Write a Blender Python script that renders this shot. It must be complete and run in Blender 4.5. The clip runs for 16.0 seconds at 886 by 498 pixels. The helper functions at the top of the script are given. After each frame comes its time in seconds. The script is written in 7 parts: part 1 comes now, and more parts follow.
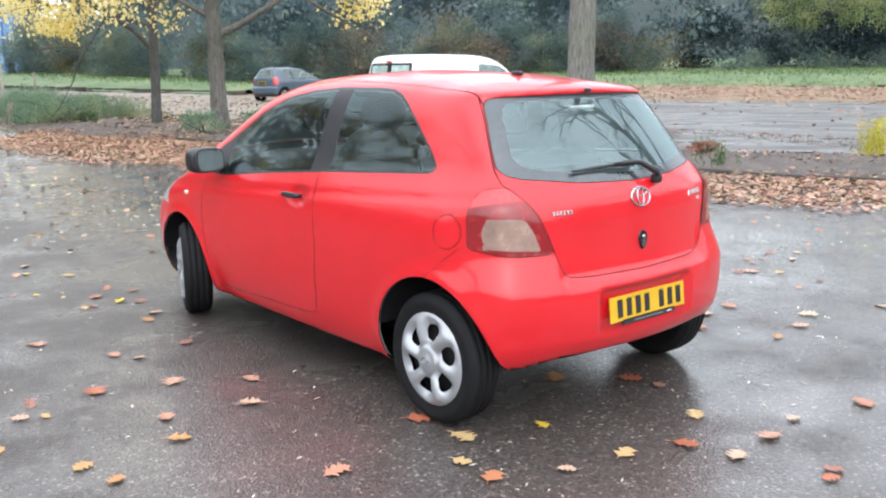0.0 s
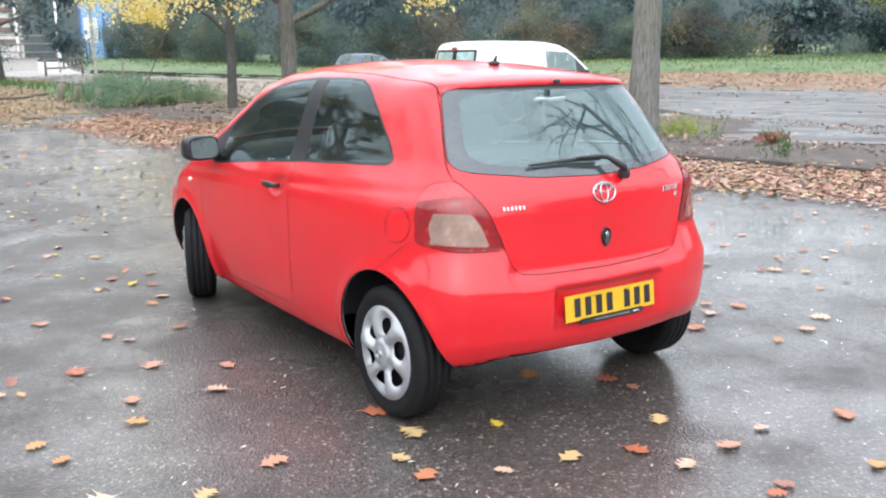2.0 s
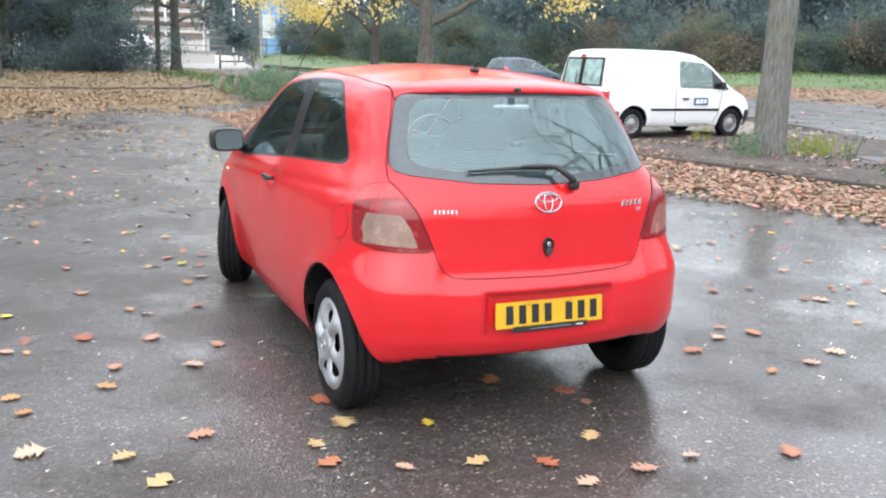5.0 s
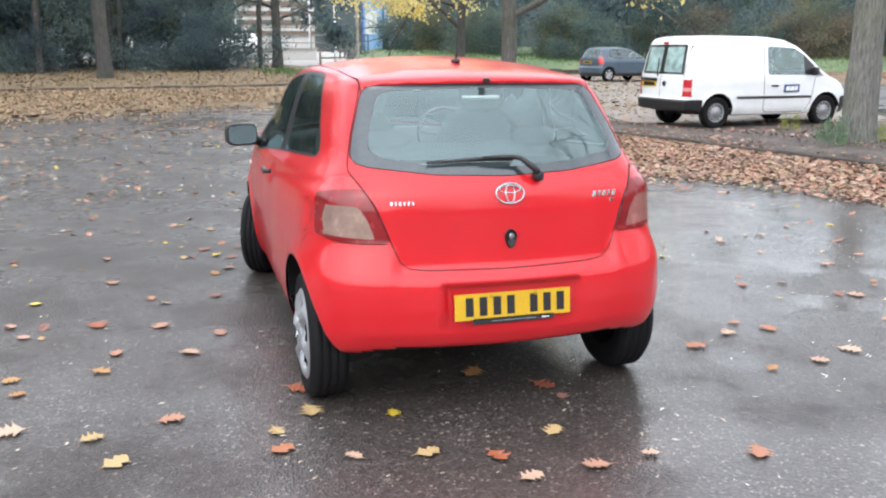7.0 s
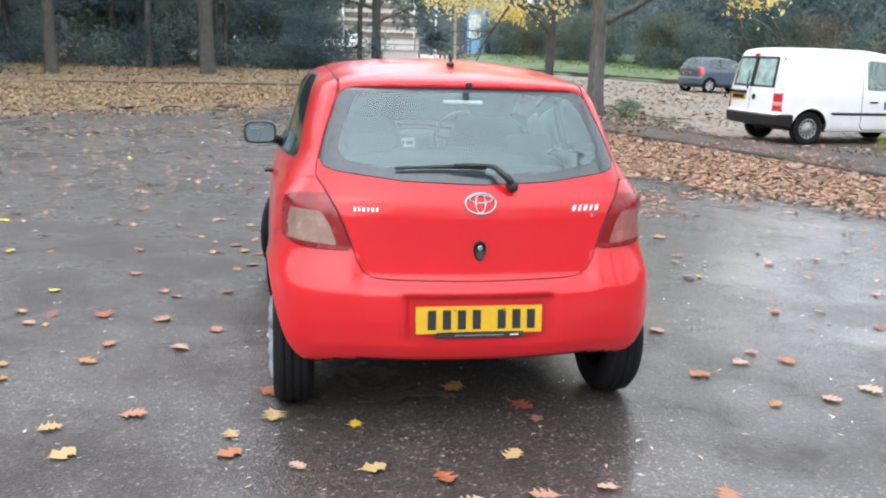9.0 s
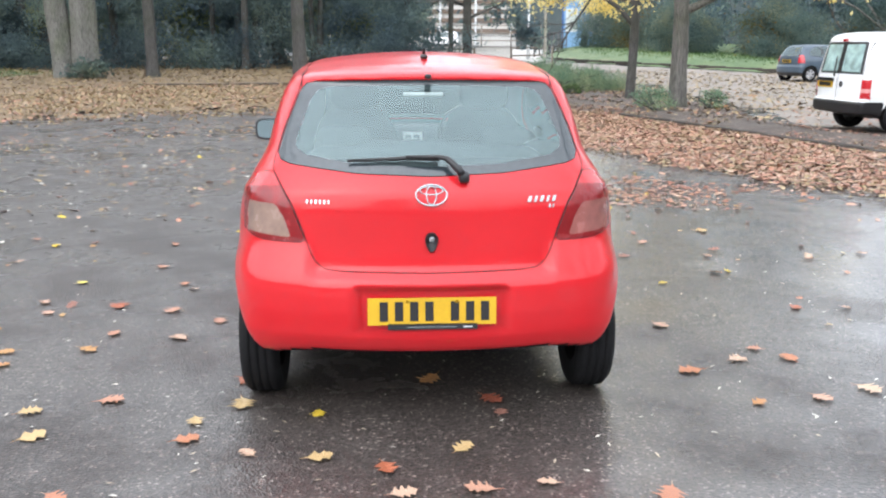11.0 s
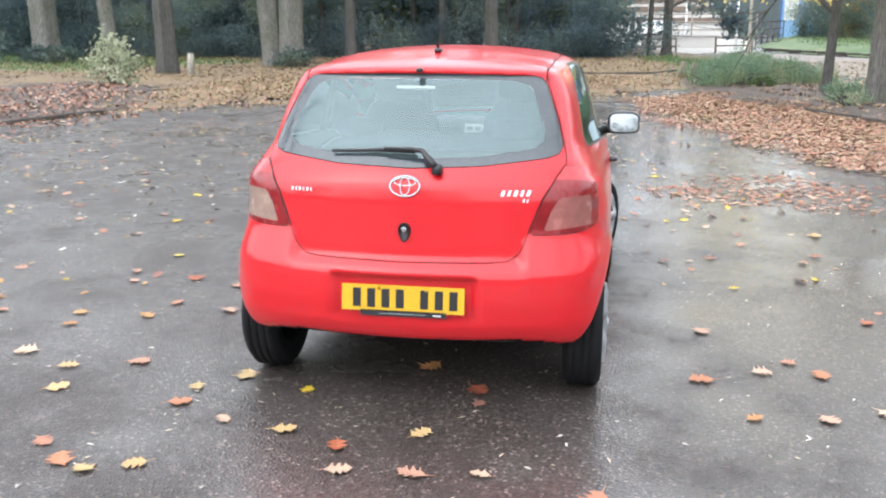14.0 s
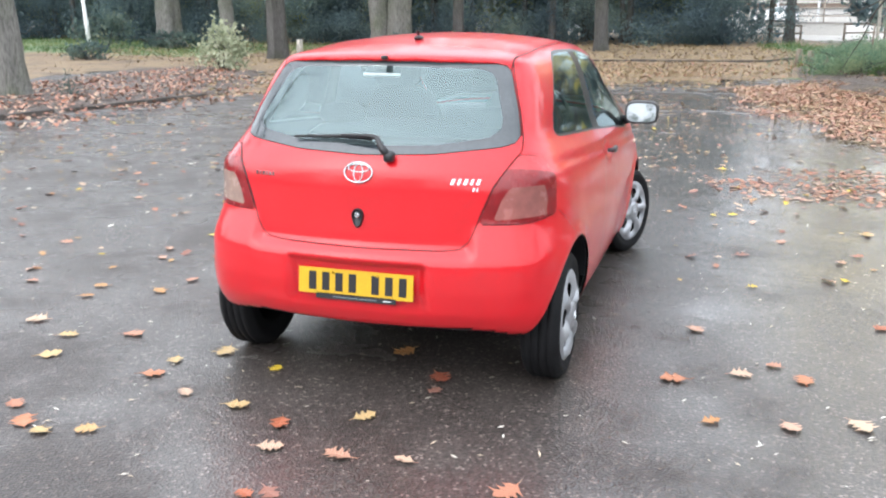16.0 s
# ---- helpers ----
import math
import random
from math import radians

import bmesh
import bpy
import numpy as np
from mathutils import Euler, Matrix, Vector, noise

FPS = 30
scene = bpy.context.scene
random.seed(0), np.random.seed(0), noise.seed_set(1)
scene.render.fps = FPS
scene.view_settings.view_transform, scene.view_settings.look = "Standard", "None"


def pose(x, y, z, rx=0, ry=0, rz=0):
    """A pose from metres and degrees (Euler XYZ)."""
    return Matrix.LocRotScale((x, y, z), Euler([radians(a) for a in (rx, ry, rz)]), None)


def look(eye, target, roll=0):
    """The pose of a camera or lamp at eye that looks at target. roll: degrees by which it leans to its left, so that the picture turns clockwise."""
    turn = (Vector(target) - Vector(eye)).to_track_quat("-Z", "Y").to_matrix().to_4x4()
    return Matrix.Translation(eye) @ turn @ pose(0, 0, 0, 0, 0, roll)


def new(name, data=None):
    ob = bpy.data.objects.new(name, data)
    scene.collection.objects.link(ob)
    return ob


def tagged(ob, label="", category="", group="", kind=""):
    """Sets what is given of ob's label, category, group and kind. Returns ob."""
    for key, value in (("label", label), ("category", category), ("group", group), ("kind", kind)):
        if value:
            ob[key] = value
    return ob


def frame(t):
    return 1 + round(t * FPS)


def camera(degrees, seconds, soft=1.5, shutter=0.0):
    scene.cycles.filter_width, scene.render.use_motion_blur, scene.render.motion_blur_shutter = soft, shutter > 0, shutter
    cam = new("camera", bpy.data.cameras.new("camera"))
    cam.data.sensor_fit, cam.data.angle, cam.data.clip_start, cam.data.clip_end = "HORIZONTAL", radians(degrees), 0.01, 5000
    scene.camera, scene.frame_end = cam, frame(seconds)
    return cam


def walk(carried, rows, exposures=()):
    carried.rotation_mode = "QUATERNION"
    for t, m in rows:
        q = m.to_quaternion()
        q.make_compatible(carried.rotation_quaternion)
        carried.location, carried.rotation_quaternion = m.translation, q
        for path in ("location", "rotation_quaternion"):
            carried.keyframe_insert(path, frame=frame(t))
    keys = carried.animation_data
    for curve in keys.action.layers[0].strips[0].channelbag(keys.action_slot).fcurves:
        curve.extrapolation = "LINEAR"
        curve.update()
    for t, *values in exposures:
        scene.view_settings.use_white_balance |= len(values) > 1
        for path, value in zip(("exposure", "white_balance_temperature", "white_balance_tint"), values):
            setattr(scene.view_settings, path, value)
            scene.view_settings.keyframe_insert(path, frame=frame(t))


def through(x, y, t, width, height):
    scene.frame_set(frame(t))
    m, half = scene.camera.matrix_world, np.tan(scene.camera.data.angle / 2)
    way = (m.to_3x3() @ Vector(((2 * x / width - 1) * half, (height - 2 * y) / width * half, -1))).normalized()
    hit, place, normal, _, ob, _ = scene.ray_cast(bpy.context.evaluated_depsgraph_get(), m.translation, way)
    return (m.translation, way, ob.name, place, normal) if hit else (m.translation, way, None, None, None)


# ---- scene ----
cam = camera(52.4, 16.0, 2.15)
PATH = [
    (0, (0.24, 0.2, 1.53), (1.491, 1.711, 1.139), -0.6),
    (0.5, (0.397, 0.16, 1.525), (1.601, 1.704, 1.117), 1.5),
    (1, (0.522, 0.134, 1.537), (1.724, 1.675, 1.111), 1.3),
    (1.5, (0.621, 0.067, 1.534), (1.8, 1.625, 1.106), -0.5),
    (2, (0.732, -0.094, 1.545), (1.822, 1.53, 1.126), -0.5),
    (2.5, (0.81, -0.235, 1.544), (1.873, 1.409, 1.133), -0.4),
    (3, (0.936, -0.297, 1.531), (1.971, 1.357, 1.093), -0.5),
    (3.5, (1.107, -0.36, 1.55), (2.086, 1.325, 1.099), 0.9),
    (4, (1.229, -0.459, 1.554), (2.143, 1.269, 1.127), 0.0),
    (4.2, (1.287, -0.522, 1.556), (2.153, 1.231, 1.136), 0.6),
    (6.3, (1.878, -0.709, 1.561), (2.52, 1.136, 1.133), 0.9),
    (6.5, (1.95, -0.763, 1.563), (2.537, 1.098, 1.127), 0.9),
    (7, (2.08, -0.828, 1.561), (2.636, 1.044, 1.129), 0.1),
    (7.5, (2.239, -0.792, 1.544), (2.754, 1.087, 1.093), 1.1),
    (8, (2.363, -0.76, 1.551), (2.847, 1.127, 1.098), 1.7),
    (8.5, (2.464, -0.748, 1.551), (2.923, 1.147, 1.106), 1.2),
    (9, (2.641, -0.811, 1.561), (2.985, 1.112, 1.135), 1.7),
    (9.2, (2.707, -0.85, 1.565), (3.033, 1.075, 1.131), 1.8),
    (11.3, (3.349, -0.901, 1.551), (3.379, 1.05, 1.112), 0.2),
    (11.5, (3.421, -0.929, 1.561), (3.386, 1.02, 1.114), 0.4),
    (12, (3.57, -0.946, 1.557), (3.489, 1.002, 1.111), -0.0),
    (12.5, (3.718, -0.881, 1.552), (3.572, 1.064, 1.112), 1.4),
    (13, (3.851, -0.815, 1.559), (3.672, 1.123, 1.1), 1.0),
    (13.5, (4.006, -0.842, 1.567), (3.766, 1.095, 1.131), -0.2),
    (14, (4.191, -0.905, 1.574), (3.857, 1.013, 1.114), 0.1),
    (14.5, (4.333, -0.899, 1.563), (3.992, 1.016, 1.097), -0.1),
    (15, (4.5, -0.817, 1.564), (4.089, 1.079, 1.078), 2.0),
    (15.5, (4.654, -0.764, 1.574), (4.16, 1.116, 1.103), 0.7),
    (16, (4.864, -0.758, 1.58), (4.278, 1.091, 1.092), 0.1),
]
walk(cam, [(t, look(eye, target, roll)) for t, eye, target, roll in PATH],
     [(0, 1.52), (1.5, 1.53), (2.7, 1.62), (4, 1.58), (6.3, 1.36), (9.2, 1.32), (11.5, 1.52), (13, 1.60), (16, 1.61)])

# ---- light ----
CAR_X, CAR_Y = 3.41, 2.58          # middle of the red car's tail on the ground

world = bpy.data.worlds.new("overcast")
scene.world = world
world.use_nodes = True
wn, wl = world.node_tree.nodes, world.node_tree.links
wn.clear()
sky = wn.new("ShaderNodeTexSky")
sky.sky_type = "NISHITA"
sky.sun_disc = False
sky.sun_elevation, sky.sun_rotation = radians(42), radians(215)
sky.air_density, sky.dust_density, sky.ozone_density = 1.0, 1.1, 1.0
grey = wn.new("ShaderNodeHueSaturation")
grey.inputs["Saturation"].default_value = 0.30
back = wn.new("ShaderNodeBackground")
back.inputs["Strength"].default_value = 0.125
wout = wn.new("ShaderNodeOutputWorld")
wl.new(sky.outputs[0], grey.inputs["Color"])
tex = wn.new("ShaderNodeTexCoord")
axes = wn.new("ShaderNodeSeparateXYZ")
zenith = wn.new("ShaderNodeMapRange")          # a clouded sky is brightest overhead
for key, value in (("From Min", 0.0), ("From Max", 1.0), ("To Min", 0.95), ("To Max", 1.9)):
    zenith.inputs[key].default_value = value
lid = wn.new("ShaderNodeMix")
lid.data_type, lid.blend_type = "RGBA", "MULTIPLY"
lid.inputs[0].default_value = 1.0
cool = wn.new("ShaderNodeMix")
cool.data_type, cool.blend_type = "RGBA", "MULTIPLY"
cool.inputs[0].default_value = 1.0
cool.inputs[7].default_value = (0.995, 1.0, 1.012, 1)
wl.new(tex.outputs["Generated"], axes.inputs[0])
wl.new(axes.outputs["Z"], zenith.inputs[0])
veil = wn.new("ShaderNodeMix")                 # the cloud evens out the light between the sunny and the far side
veil.data_type = "RGBA"
veil.inputs[0].default_value = 0.42
veil.inputs[7].default_value = (5.85, 6.25, 6.75, 1)
wl.new(grey.outputs[0], veil.inputs[6])
wl.new(veil.outputs[2], lid.inputs[6])
wl.new(zenith.outputs[0], lid.inputs[7])
wl.new(lid.outputs[2], cool.inputs[6])
wl.new(cool.outputs[2], back.inputs["Color"])
wl.new(back.outputs[0], wout.inputs["Surface"])

sun = new("sun", bpy.data.lights.new("sun", "SUN"))
sun.data.energy, sun.data.angle, sun.data.color = 0.6, radians(165), (1.0, 0.98, 0.96)
sun.matrix_world = look((0, 0, 30), (0.574 * 20.0, 0.819 * 20.0, 12.0))

# ---- materials ----


def material(name):
    m = bpy.data.materials.new(name)
    m.use_nodes = True
    nt = m.node_tree
    return m, nt, nt.nodes["Principled BSDF"]


def node(nt, kind, **values):
    n = nt.nodes.new(kind)
    for key, value in values.items():
        n.inputs[key].default_value = value
    return n


def ramp(nt, source, stops):
    r = nt.nodes.new("ShaderNodeValToRGB")
    while len(r.color_ramp.elements) < len(stops):
        r.color_ramp.elements.new(0.5)
    for e, (at, colour) in zip(r.color_ramp.elements, stops):
        e.position = at
        e.color = (*colour, 1) if len(colour) == 3 else (colour[0],) * 3 + (1,)
    nt.links.new(source, r.inputs["Fac"])
    return r


def noise_of(nt, scale, detail=4.0, rough=0.55, coords="Object", stretch=None):
    tc = nt.nodes.new("ShaderNodeTexCoord")
    n = node(nt, "ShaderNodeTexNoise", Scale=scale, Detail=detail, Roughness=rough)
    if stretch:
        mp = nt.nodes.new("ShaderNodeMapping")
        mp.inputs["Scale"].default_value = stretch
        nt.links.new(tc.outputs[coords], mp.inputs["Vector"])
        nt.links.new(mp.outputs[0], n.inputs["Vector"])
    else:
        nt.links.new(tc.outputs[coords], n.inputs["Vector"])
    return n


def bump(nt, bsdf, source, strength, distance):
    b = node(nt, "ShaderNodeBump", Strength=strength, Distance=distance)
    nt.links.new(source, b.inputs["Height"])
    nt.links.new(b.outputs[0], bsdf.inputs["Normal"])
    return b


def plain(name, colour, rough=0.5, metal=0.0, vary=0.12, scale=12.0, coat=0.0, grain=0.0):
    """A plain surface with uneven tone and gloss at two scales."""
    m, nt, b = material(name)
    n1, n2 = noise_of(nt, scale), noise_of(nt, scale * 9, 3)
    mix = node(nt, "ShaderNodeMath")
    mix.operation = "MULTIPLY"
    nt.links.new(n1.outputs[0], mix.inputs[0])
    nt.links.new(n2.outputs[0], mix.inputs[1])
    lo, hi = [max(0, c * (1 - vary)) for c in colour], [min(1, c * (1 + vary)) for c in colour]
    r = ramp(nt, mix.outputs[0], [(0.1, lo), (0.45, hi)])
    nt.links.new(r.outputs[0], b.inputs["Base Color"])
    rr = ramp(nt, n2.outputs[0], [(0.3, (max(0, rough - 0.07),)), (0.7, (min(1, rough + 0.07),))])
    nt.links.new(rr.outputs[0], b.inputs["Roughness"])
    b.inputs["Metallic"].default_value = metal
    b.inputs["Coat Weight"].default_value = coat
    b.inputs["Coat Roughness"].default_value = 0.05
    if grain:
        bump(nt, b, n2.outputs[0], grain, 0.004)
    return m


def paint(name, colour, dirt=(0.12, 0.09, 0.08), drops=0.03):
    """Wet car paint: smooth colour, a clear coat with fine drops, and a film of road dirt low down in patches."""
    m, nt, b = material(name)
    n1 = noise_of(nt, 3.0, 5)
    n2 = noise_of(nt, 160.0, 2)
    n3 = noise_of(nt, 1.3, 6, 0.65)
    r = ramp(nt, n1.outputs[0], [(0.3, [c * 0.95 for c in colour]), (0.7, [min(1, c * 1.04) for c in colour])])
    mx = nt.nodes.new("ShaderNodeMix")
    mx.data_type = "RGBA"
    f = ramp(nt, n3.outputs[0], [(0.60, (0,)), (0.85, (0.10,))])
    nt.links.new(f.outputs[0], mx.inputs[0])
    nt.links.new(r.outputs[0], mx.inputs[6])
    mx.inputs[7].default_value = (*dirt, 1)
    nt.links.new(mx.outputs[2], b.inputs["Base Color"])
    rr = ramp(nt, n3.outputs[0], [(0.35, (0.30,)), (0.75, (0.42,))])
    nt.links.new(rr.outputs[0], b.inputs["Roughness"])
    b.inputs["Specular IOR Level"].default_value = 0.25
    b.inputs["Coat Weight"].default_value = 0.65
    b.inputs["Coat Roughness"].default_value = 0.07
    d = ramp(nt, n2.outputs[0], [(0.56, (0,)), (0.72, (1,))])
    bp = node(nt, "ShaderNodeBump", Strength=drops, Distance=0.002)
    nt.links.new(d.outputs[0], bp.inputs["Height"])
    nt.links.new(bp.outputs[0], b.inputs["Coat Normal"])
    return m


def glass(name, tint, gloss=0.03, ior=1.5, haze=0.0, haze_colour=(0.6, 0.65, 0.68)):
    """A thin pane: tinted see-through, with a mirror-like share by Fresnel and, where haze is given, a pale film."""
    m = bpy.data.materials.new(name)
    m.use_nodes = True
    nt = m.node_tree
    nt.nodes.clear()
    tr = node(nt, "ShaderNodeBsdfTransparent", Color=(*tint, 1))
    gl = node(nt, "ShaderNodeBsdfGlossy", Roughness=gloss, Color=(0.80, 0.97, 0.98, 1))
    fr = node(nt, "ShaderNodeFresnel", IOR=ior)
    mx = nt.nodes.new("ShaderNodeMixShader")
    out = nt.nodes.new("ShaderNodeOutputMaterial")
    nt.links.new(fr.outputs[0], mx.inputs[0])
    first = tr.outputs[0]
    if haze:
        di = node(nt, "ShaderNodeBsdfDiffuse", Color=(*haze_colour, 1))
        hz = nt.nodes.new("ShaderNodeMixShader")
        n = noise_of(nt, 5.0, 5)
        r = ramp(nt, n.outputs[0], [(0.3, (haze * 0.6,)), (0.7, (haze * 1.3,))])
        nt.links.new(r.outputs[0], hz.inputs[0])
        nt.links.new(tr.outputs[0], hz.inputs[1])
        nt.links.new(di.outputs[0], hz.inputs[2])
        first = hz.outputs[0]
    nt.links.new(first, mx.inputs[1])
    nt.links.new(gl.outputs[0], mx.inputs[2])
    nt.links.new(mx.outputs[0], out.inputs[0])
    return m


def foliage(name, colours, through=0.35, rough=0.7):
    """Leaves whose colour changes from leaf to leaf, with some light coming through."""
    m, nt, b = material(name)
    geo = nt.nodes.new("ShaderNodeNewGeometry")
    broad = noise_of(nt, 0.42, 3)
    n = node(nt, "ShaderNodeMapRange")
    for key, value in (("From Min", 0.28), ("From Max", 0.72), ("To Min", 0.0), ("To Max", 1.0)):
        n.inputs[key].default_value = value
    nt.links.new(broad.outputs[0], n.inputs[0])
    ad = node(nt, "ShaderNodeMath")
    ad.operation = "MULTIPLY_ADD"
    nt.links.new(geo.outputs["Random Per Island"], ad.inputs[0])
    ad.inputs[1].default_value = 0.30
    nt.links.new(n.outputs[0], ad.inputs[2])
    sb = node(nt, "ShaderNodeMath")
    sb.operation = "SUBTRACT"
    nt.links.new(ad.outputs[0], sb.inputs[0])
    sb.inputs[1].default_value = 0.15
    stops = [(i / max(1, len(colours) - 1), c) for i, c in enumerate(colours)]
    r = ramp(nt, sb.outputs[0], stops)
    nt.links.new(r.outputs[0], b.inputs["Base Color"])
    b.inputs["Roughness"].default_value = rough
    b.inputs["Specular IOR Level"].default_value = 0.05
    tl = nt.nodes.new("ShaderNodeBsdfTranslucent")
    nt.links.new(r.outputs[0], tl.inputs["Color"])
    mx = node(nt, "ShaderNodeMixShader", Fac=through)
    nt.links.new(b.outputs[0], mx.inputs[1])
    nt.links.new(tl.outputs[0], mx.inputs[2])
    nt.links.new(mx.outputs[0], nt.nodes["Material Output"].inputs[0])
    return m


def litter(name, colours, rough=0.45):
    """Fallen leaves, one colour a leaf, wet and blotched."""
    m, nt, b = material(name)
    geo, info = nt.nodes.new("ShaderNodeNewGeometry"), nt.nodes.new("ShaderNodeObjectInfo")
    ad = node(nt, "ShaderNodeMath")
    ad.operation = "ADD"
    nt.links.new(geo.outputs["Random Per Island"], ad.inputs[0])
    nt.links.new(info.outputs["Random"], ad.inputs[1])
    fr = node(nt, "ShaderNodeMath")
    fr.operation = "FRACT"
    nt.links.new(ad.outputs[0], fr.inputs[0])
    r = ramp(nt, fr.outputs[0], [(i / len(colours), c) for i, c in enumerate(colours)])
    r.color_ramp.interpolation = "CONSTANT"
    n = noise_of(nt, 60.0, 4)
    v = ramp(nt, n.outputs[0], [(0.3, (0.6,)), (0.65, (1.0,))])
    mx = nt.nodes.new("ShaderNodeMix")
    mx.data_type, mx.blend_type = "RGBA", "MULTIPLY"
    mx.inputs[0].default_value = 0.8
    nt.links.new(r.outputs[0], mx.inputs[6])
    nt.links.new(v.outputs[0], mx.inputs[7])
    nt.links.new(mx.outputs[2], b.inputs["Base Color"])
    b.inputs["Roughness"].default_value = rough
    b.inputs["Specular IOR Level"].default_value = 0.25
    return m


def asphalt(name, base, puddle):
    """Wet asphalt: dark stones, worn dull stretches, a water film that comes and goes, flat puddles in the hollows."""
    m, nt, b = material(name)
    st = nt.nodes.new("ShaderNodeTexVoronoi")
    tc = nt.nodes.new("ShaderNodeTexCoord")
    st.inputs["Scale"].default_value = 95.0
    nt.links.new(tc.outputs["Object"], st.inputs["Vector"])
    big = noise_of(nt, 0.30, 6, 0.62)
    mid = noise_of(nt, 1.5, 6, 0.62)
    fine = noise_of(nt, 45.0, 4)
    stone = ramp(nt, st.outputs["Color"], [(0.10, [c * 0.40 for c in base]), (0.50, base), (0.80, [c * 1.6 for c in base]), (0.93, [c * 5.0 for c in base])])
    tone = ramp(nt, mid.outputs[0], [(0.28, (0.58, 0.50, 0.46)), (0.46, (0.88, 0.83, 0.80)), (0.60, (1.05, 1.03, 1.0)), (0.75, (1.35, 1.34, 1.32))])
    mx = nt.nodes.new("ShaderNodeMix")
    mx.data_type, mx.blend_type = "RGBA", "MULTIPLY"
    mx.inputs[0].default_value = 1.0
    nt.links.new(stone.outputs[0], mx.inputs[6])
    nt.links.new(tone.outputs[0], mx.inputs[7])
    worn = ramp(nt, big.outputs[0], [(0.34, (0.66, 0.61, 0.58)), (0.5, (0.97, 0.96, 0.95)), (0.66, (1.28, 1.27, 1.26))])
    mw = nt.nodes.new("ShaderNodeMix")
    mw.data_type, mw.blend_type = "RGBA", "MULTIPLY"
    mw.inputs[0].default_value = 1.0
    nt.links.new(mx.outputs[2], mw.inputs[6])
    nt.links.new(worn.outputs[0], mw.inputs[7])
    nt.links.new(mw.outputs[2], b.inputs["Base Color"])
    pool = node(nt, "ShaderNodeMath")
    pool.operation = "MULTIPLY_ADD"
    nt.links.new(mid.outputs[0], pool.inputs[0])
    pool.inputs[1].default_value = 0.65
    at = nt.nodes.new("ShaderNodeSeparateXYZ")           # the water film is heavier towards the far side of the car
    nt.links.new(tc.outputs["Object"], at.inputs[0])
    wet_side = node(nt, "ShaderNodeMapRange")
    wet_side.interpolation_type = "SMOOTHSTEP"
    nt.links.new(at.outputs[0], wet_side.inputs[0])
    for k, v in enumerate((2.2, 4.9, -0.075, 0.075), 1):
        wet_side.inputs[k].default_value = v
    lean = node(nt, "ShaderNodeMath")
    nt.links.new(big.outputs[0], lean.inputs[0])
    nt.links.new(wet_side.outputs[0], lean.inputs[1])
    nt.links.new(lean.outputs[0], pool.inputs[2])
    wet = ramp(nt, pool.outputs[0], [(0.70, (0.38,)), (0.79, (0.23,)), (0.85, (0.11,)), (0.92, (puddle,))])
    nt.links.new(wet.outputs[0], b.inputs["Coat Roughness"])
    film_part = ramp(nt, pool.outputs[0], [(0.66, (0.45,)), (0.78, (0.85,)), (0.86, (1.0,))])
    nt.links.new(film_part.outputs[0], b.inputs["Coat Weight"])
    b.inputs["Coat IOR"].default_value = 1.48
    b.inputs["Roughness"].default_value = 0.55
    hg = ramp(nt, pool.outputs[0], [(0.70, (1.0,)), (1.0, (0.15,))])
    h = node(nt, "ShaderNodeMath")
    h.operation = "MULTIPLY"
    nt.links.new(st.outputs["Distance"], h.inputs[0])
    nt.links.new(hg.outputs[0], h.inputs[1])
    bp = bump(nt, b, h.outputs[0], 1.0, 0.006)
    lump = noise_of(nt, 22.0, 4, 0.65)
    lumps = node(nt, "ShaderNodeMath")
    lumps.operation = "MULTIPLY"
    nt.links.new(lump.outputs[0], lumps.inputs[0])
    nt.links.new(hg.outputs[0], lumps.inputs[1])
    film0 = node(nt, "ShaderNodeBump", Strength=0.28, Distance=0.010)
    nt.links.new(lumps.outputs[0], film0.inputs["Height"])
    film = node(nt, "ShaderNodeBump", Strength=0.55, Distance=0.0045)
    nt.links.new(h.outputs[0], film.inputs["Height"])
    nt.links.new(film0.outputs[0], film.inputs["Normal"])
    nt.links.new(film.outputs[0], b.inputs["Coat Normal"])
    bp2 = node(nt, "ShaderNodeBump", Strength=0.25, Distance=0.006)
    nt.links.new(fine.outputs[0], bp2.inputs["Height"])
    nt.links.new(bp2.outputs[0], bp.inputs["Normal"])
    return m


def bark(name, dark, light):
    m, nt, b = material(name)
    n = noise_of(nt, 6.0, 6, 0.65, stretch=(6, 6, 0.8))
    n2 = noise_of(nt, 1.1, 4)
    r = ramp(nt, n.outputs[0], [(0.3, dark), (0.62, light)])
    g = ramp(nt, n2.outputs[0], [(0.45, (1, 1, 1)), (0.75, (0.62, 0.72, 0.5))])
    mx = nt.nodes.new("ShaderNodeMix")
    mx.data_type, mx.blend_type = "RGBA", "MULTIPLY"
    mx.inputs[0].default_value = 1.0
    nt.links.new(r.outputs[0], mx.inputs[6])
    nt.links.new(g.outputs[0], mx.inputs[7])
    nt.links.new(mx.outputs[2], b.inputs["Base Color"])
    b.inputs["Roughness"].default_value = 0.75
    bump(nt, b, n.outputs[0], 0.8, 0.05)
    return m


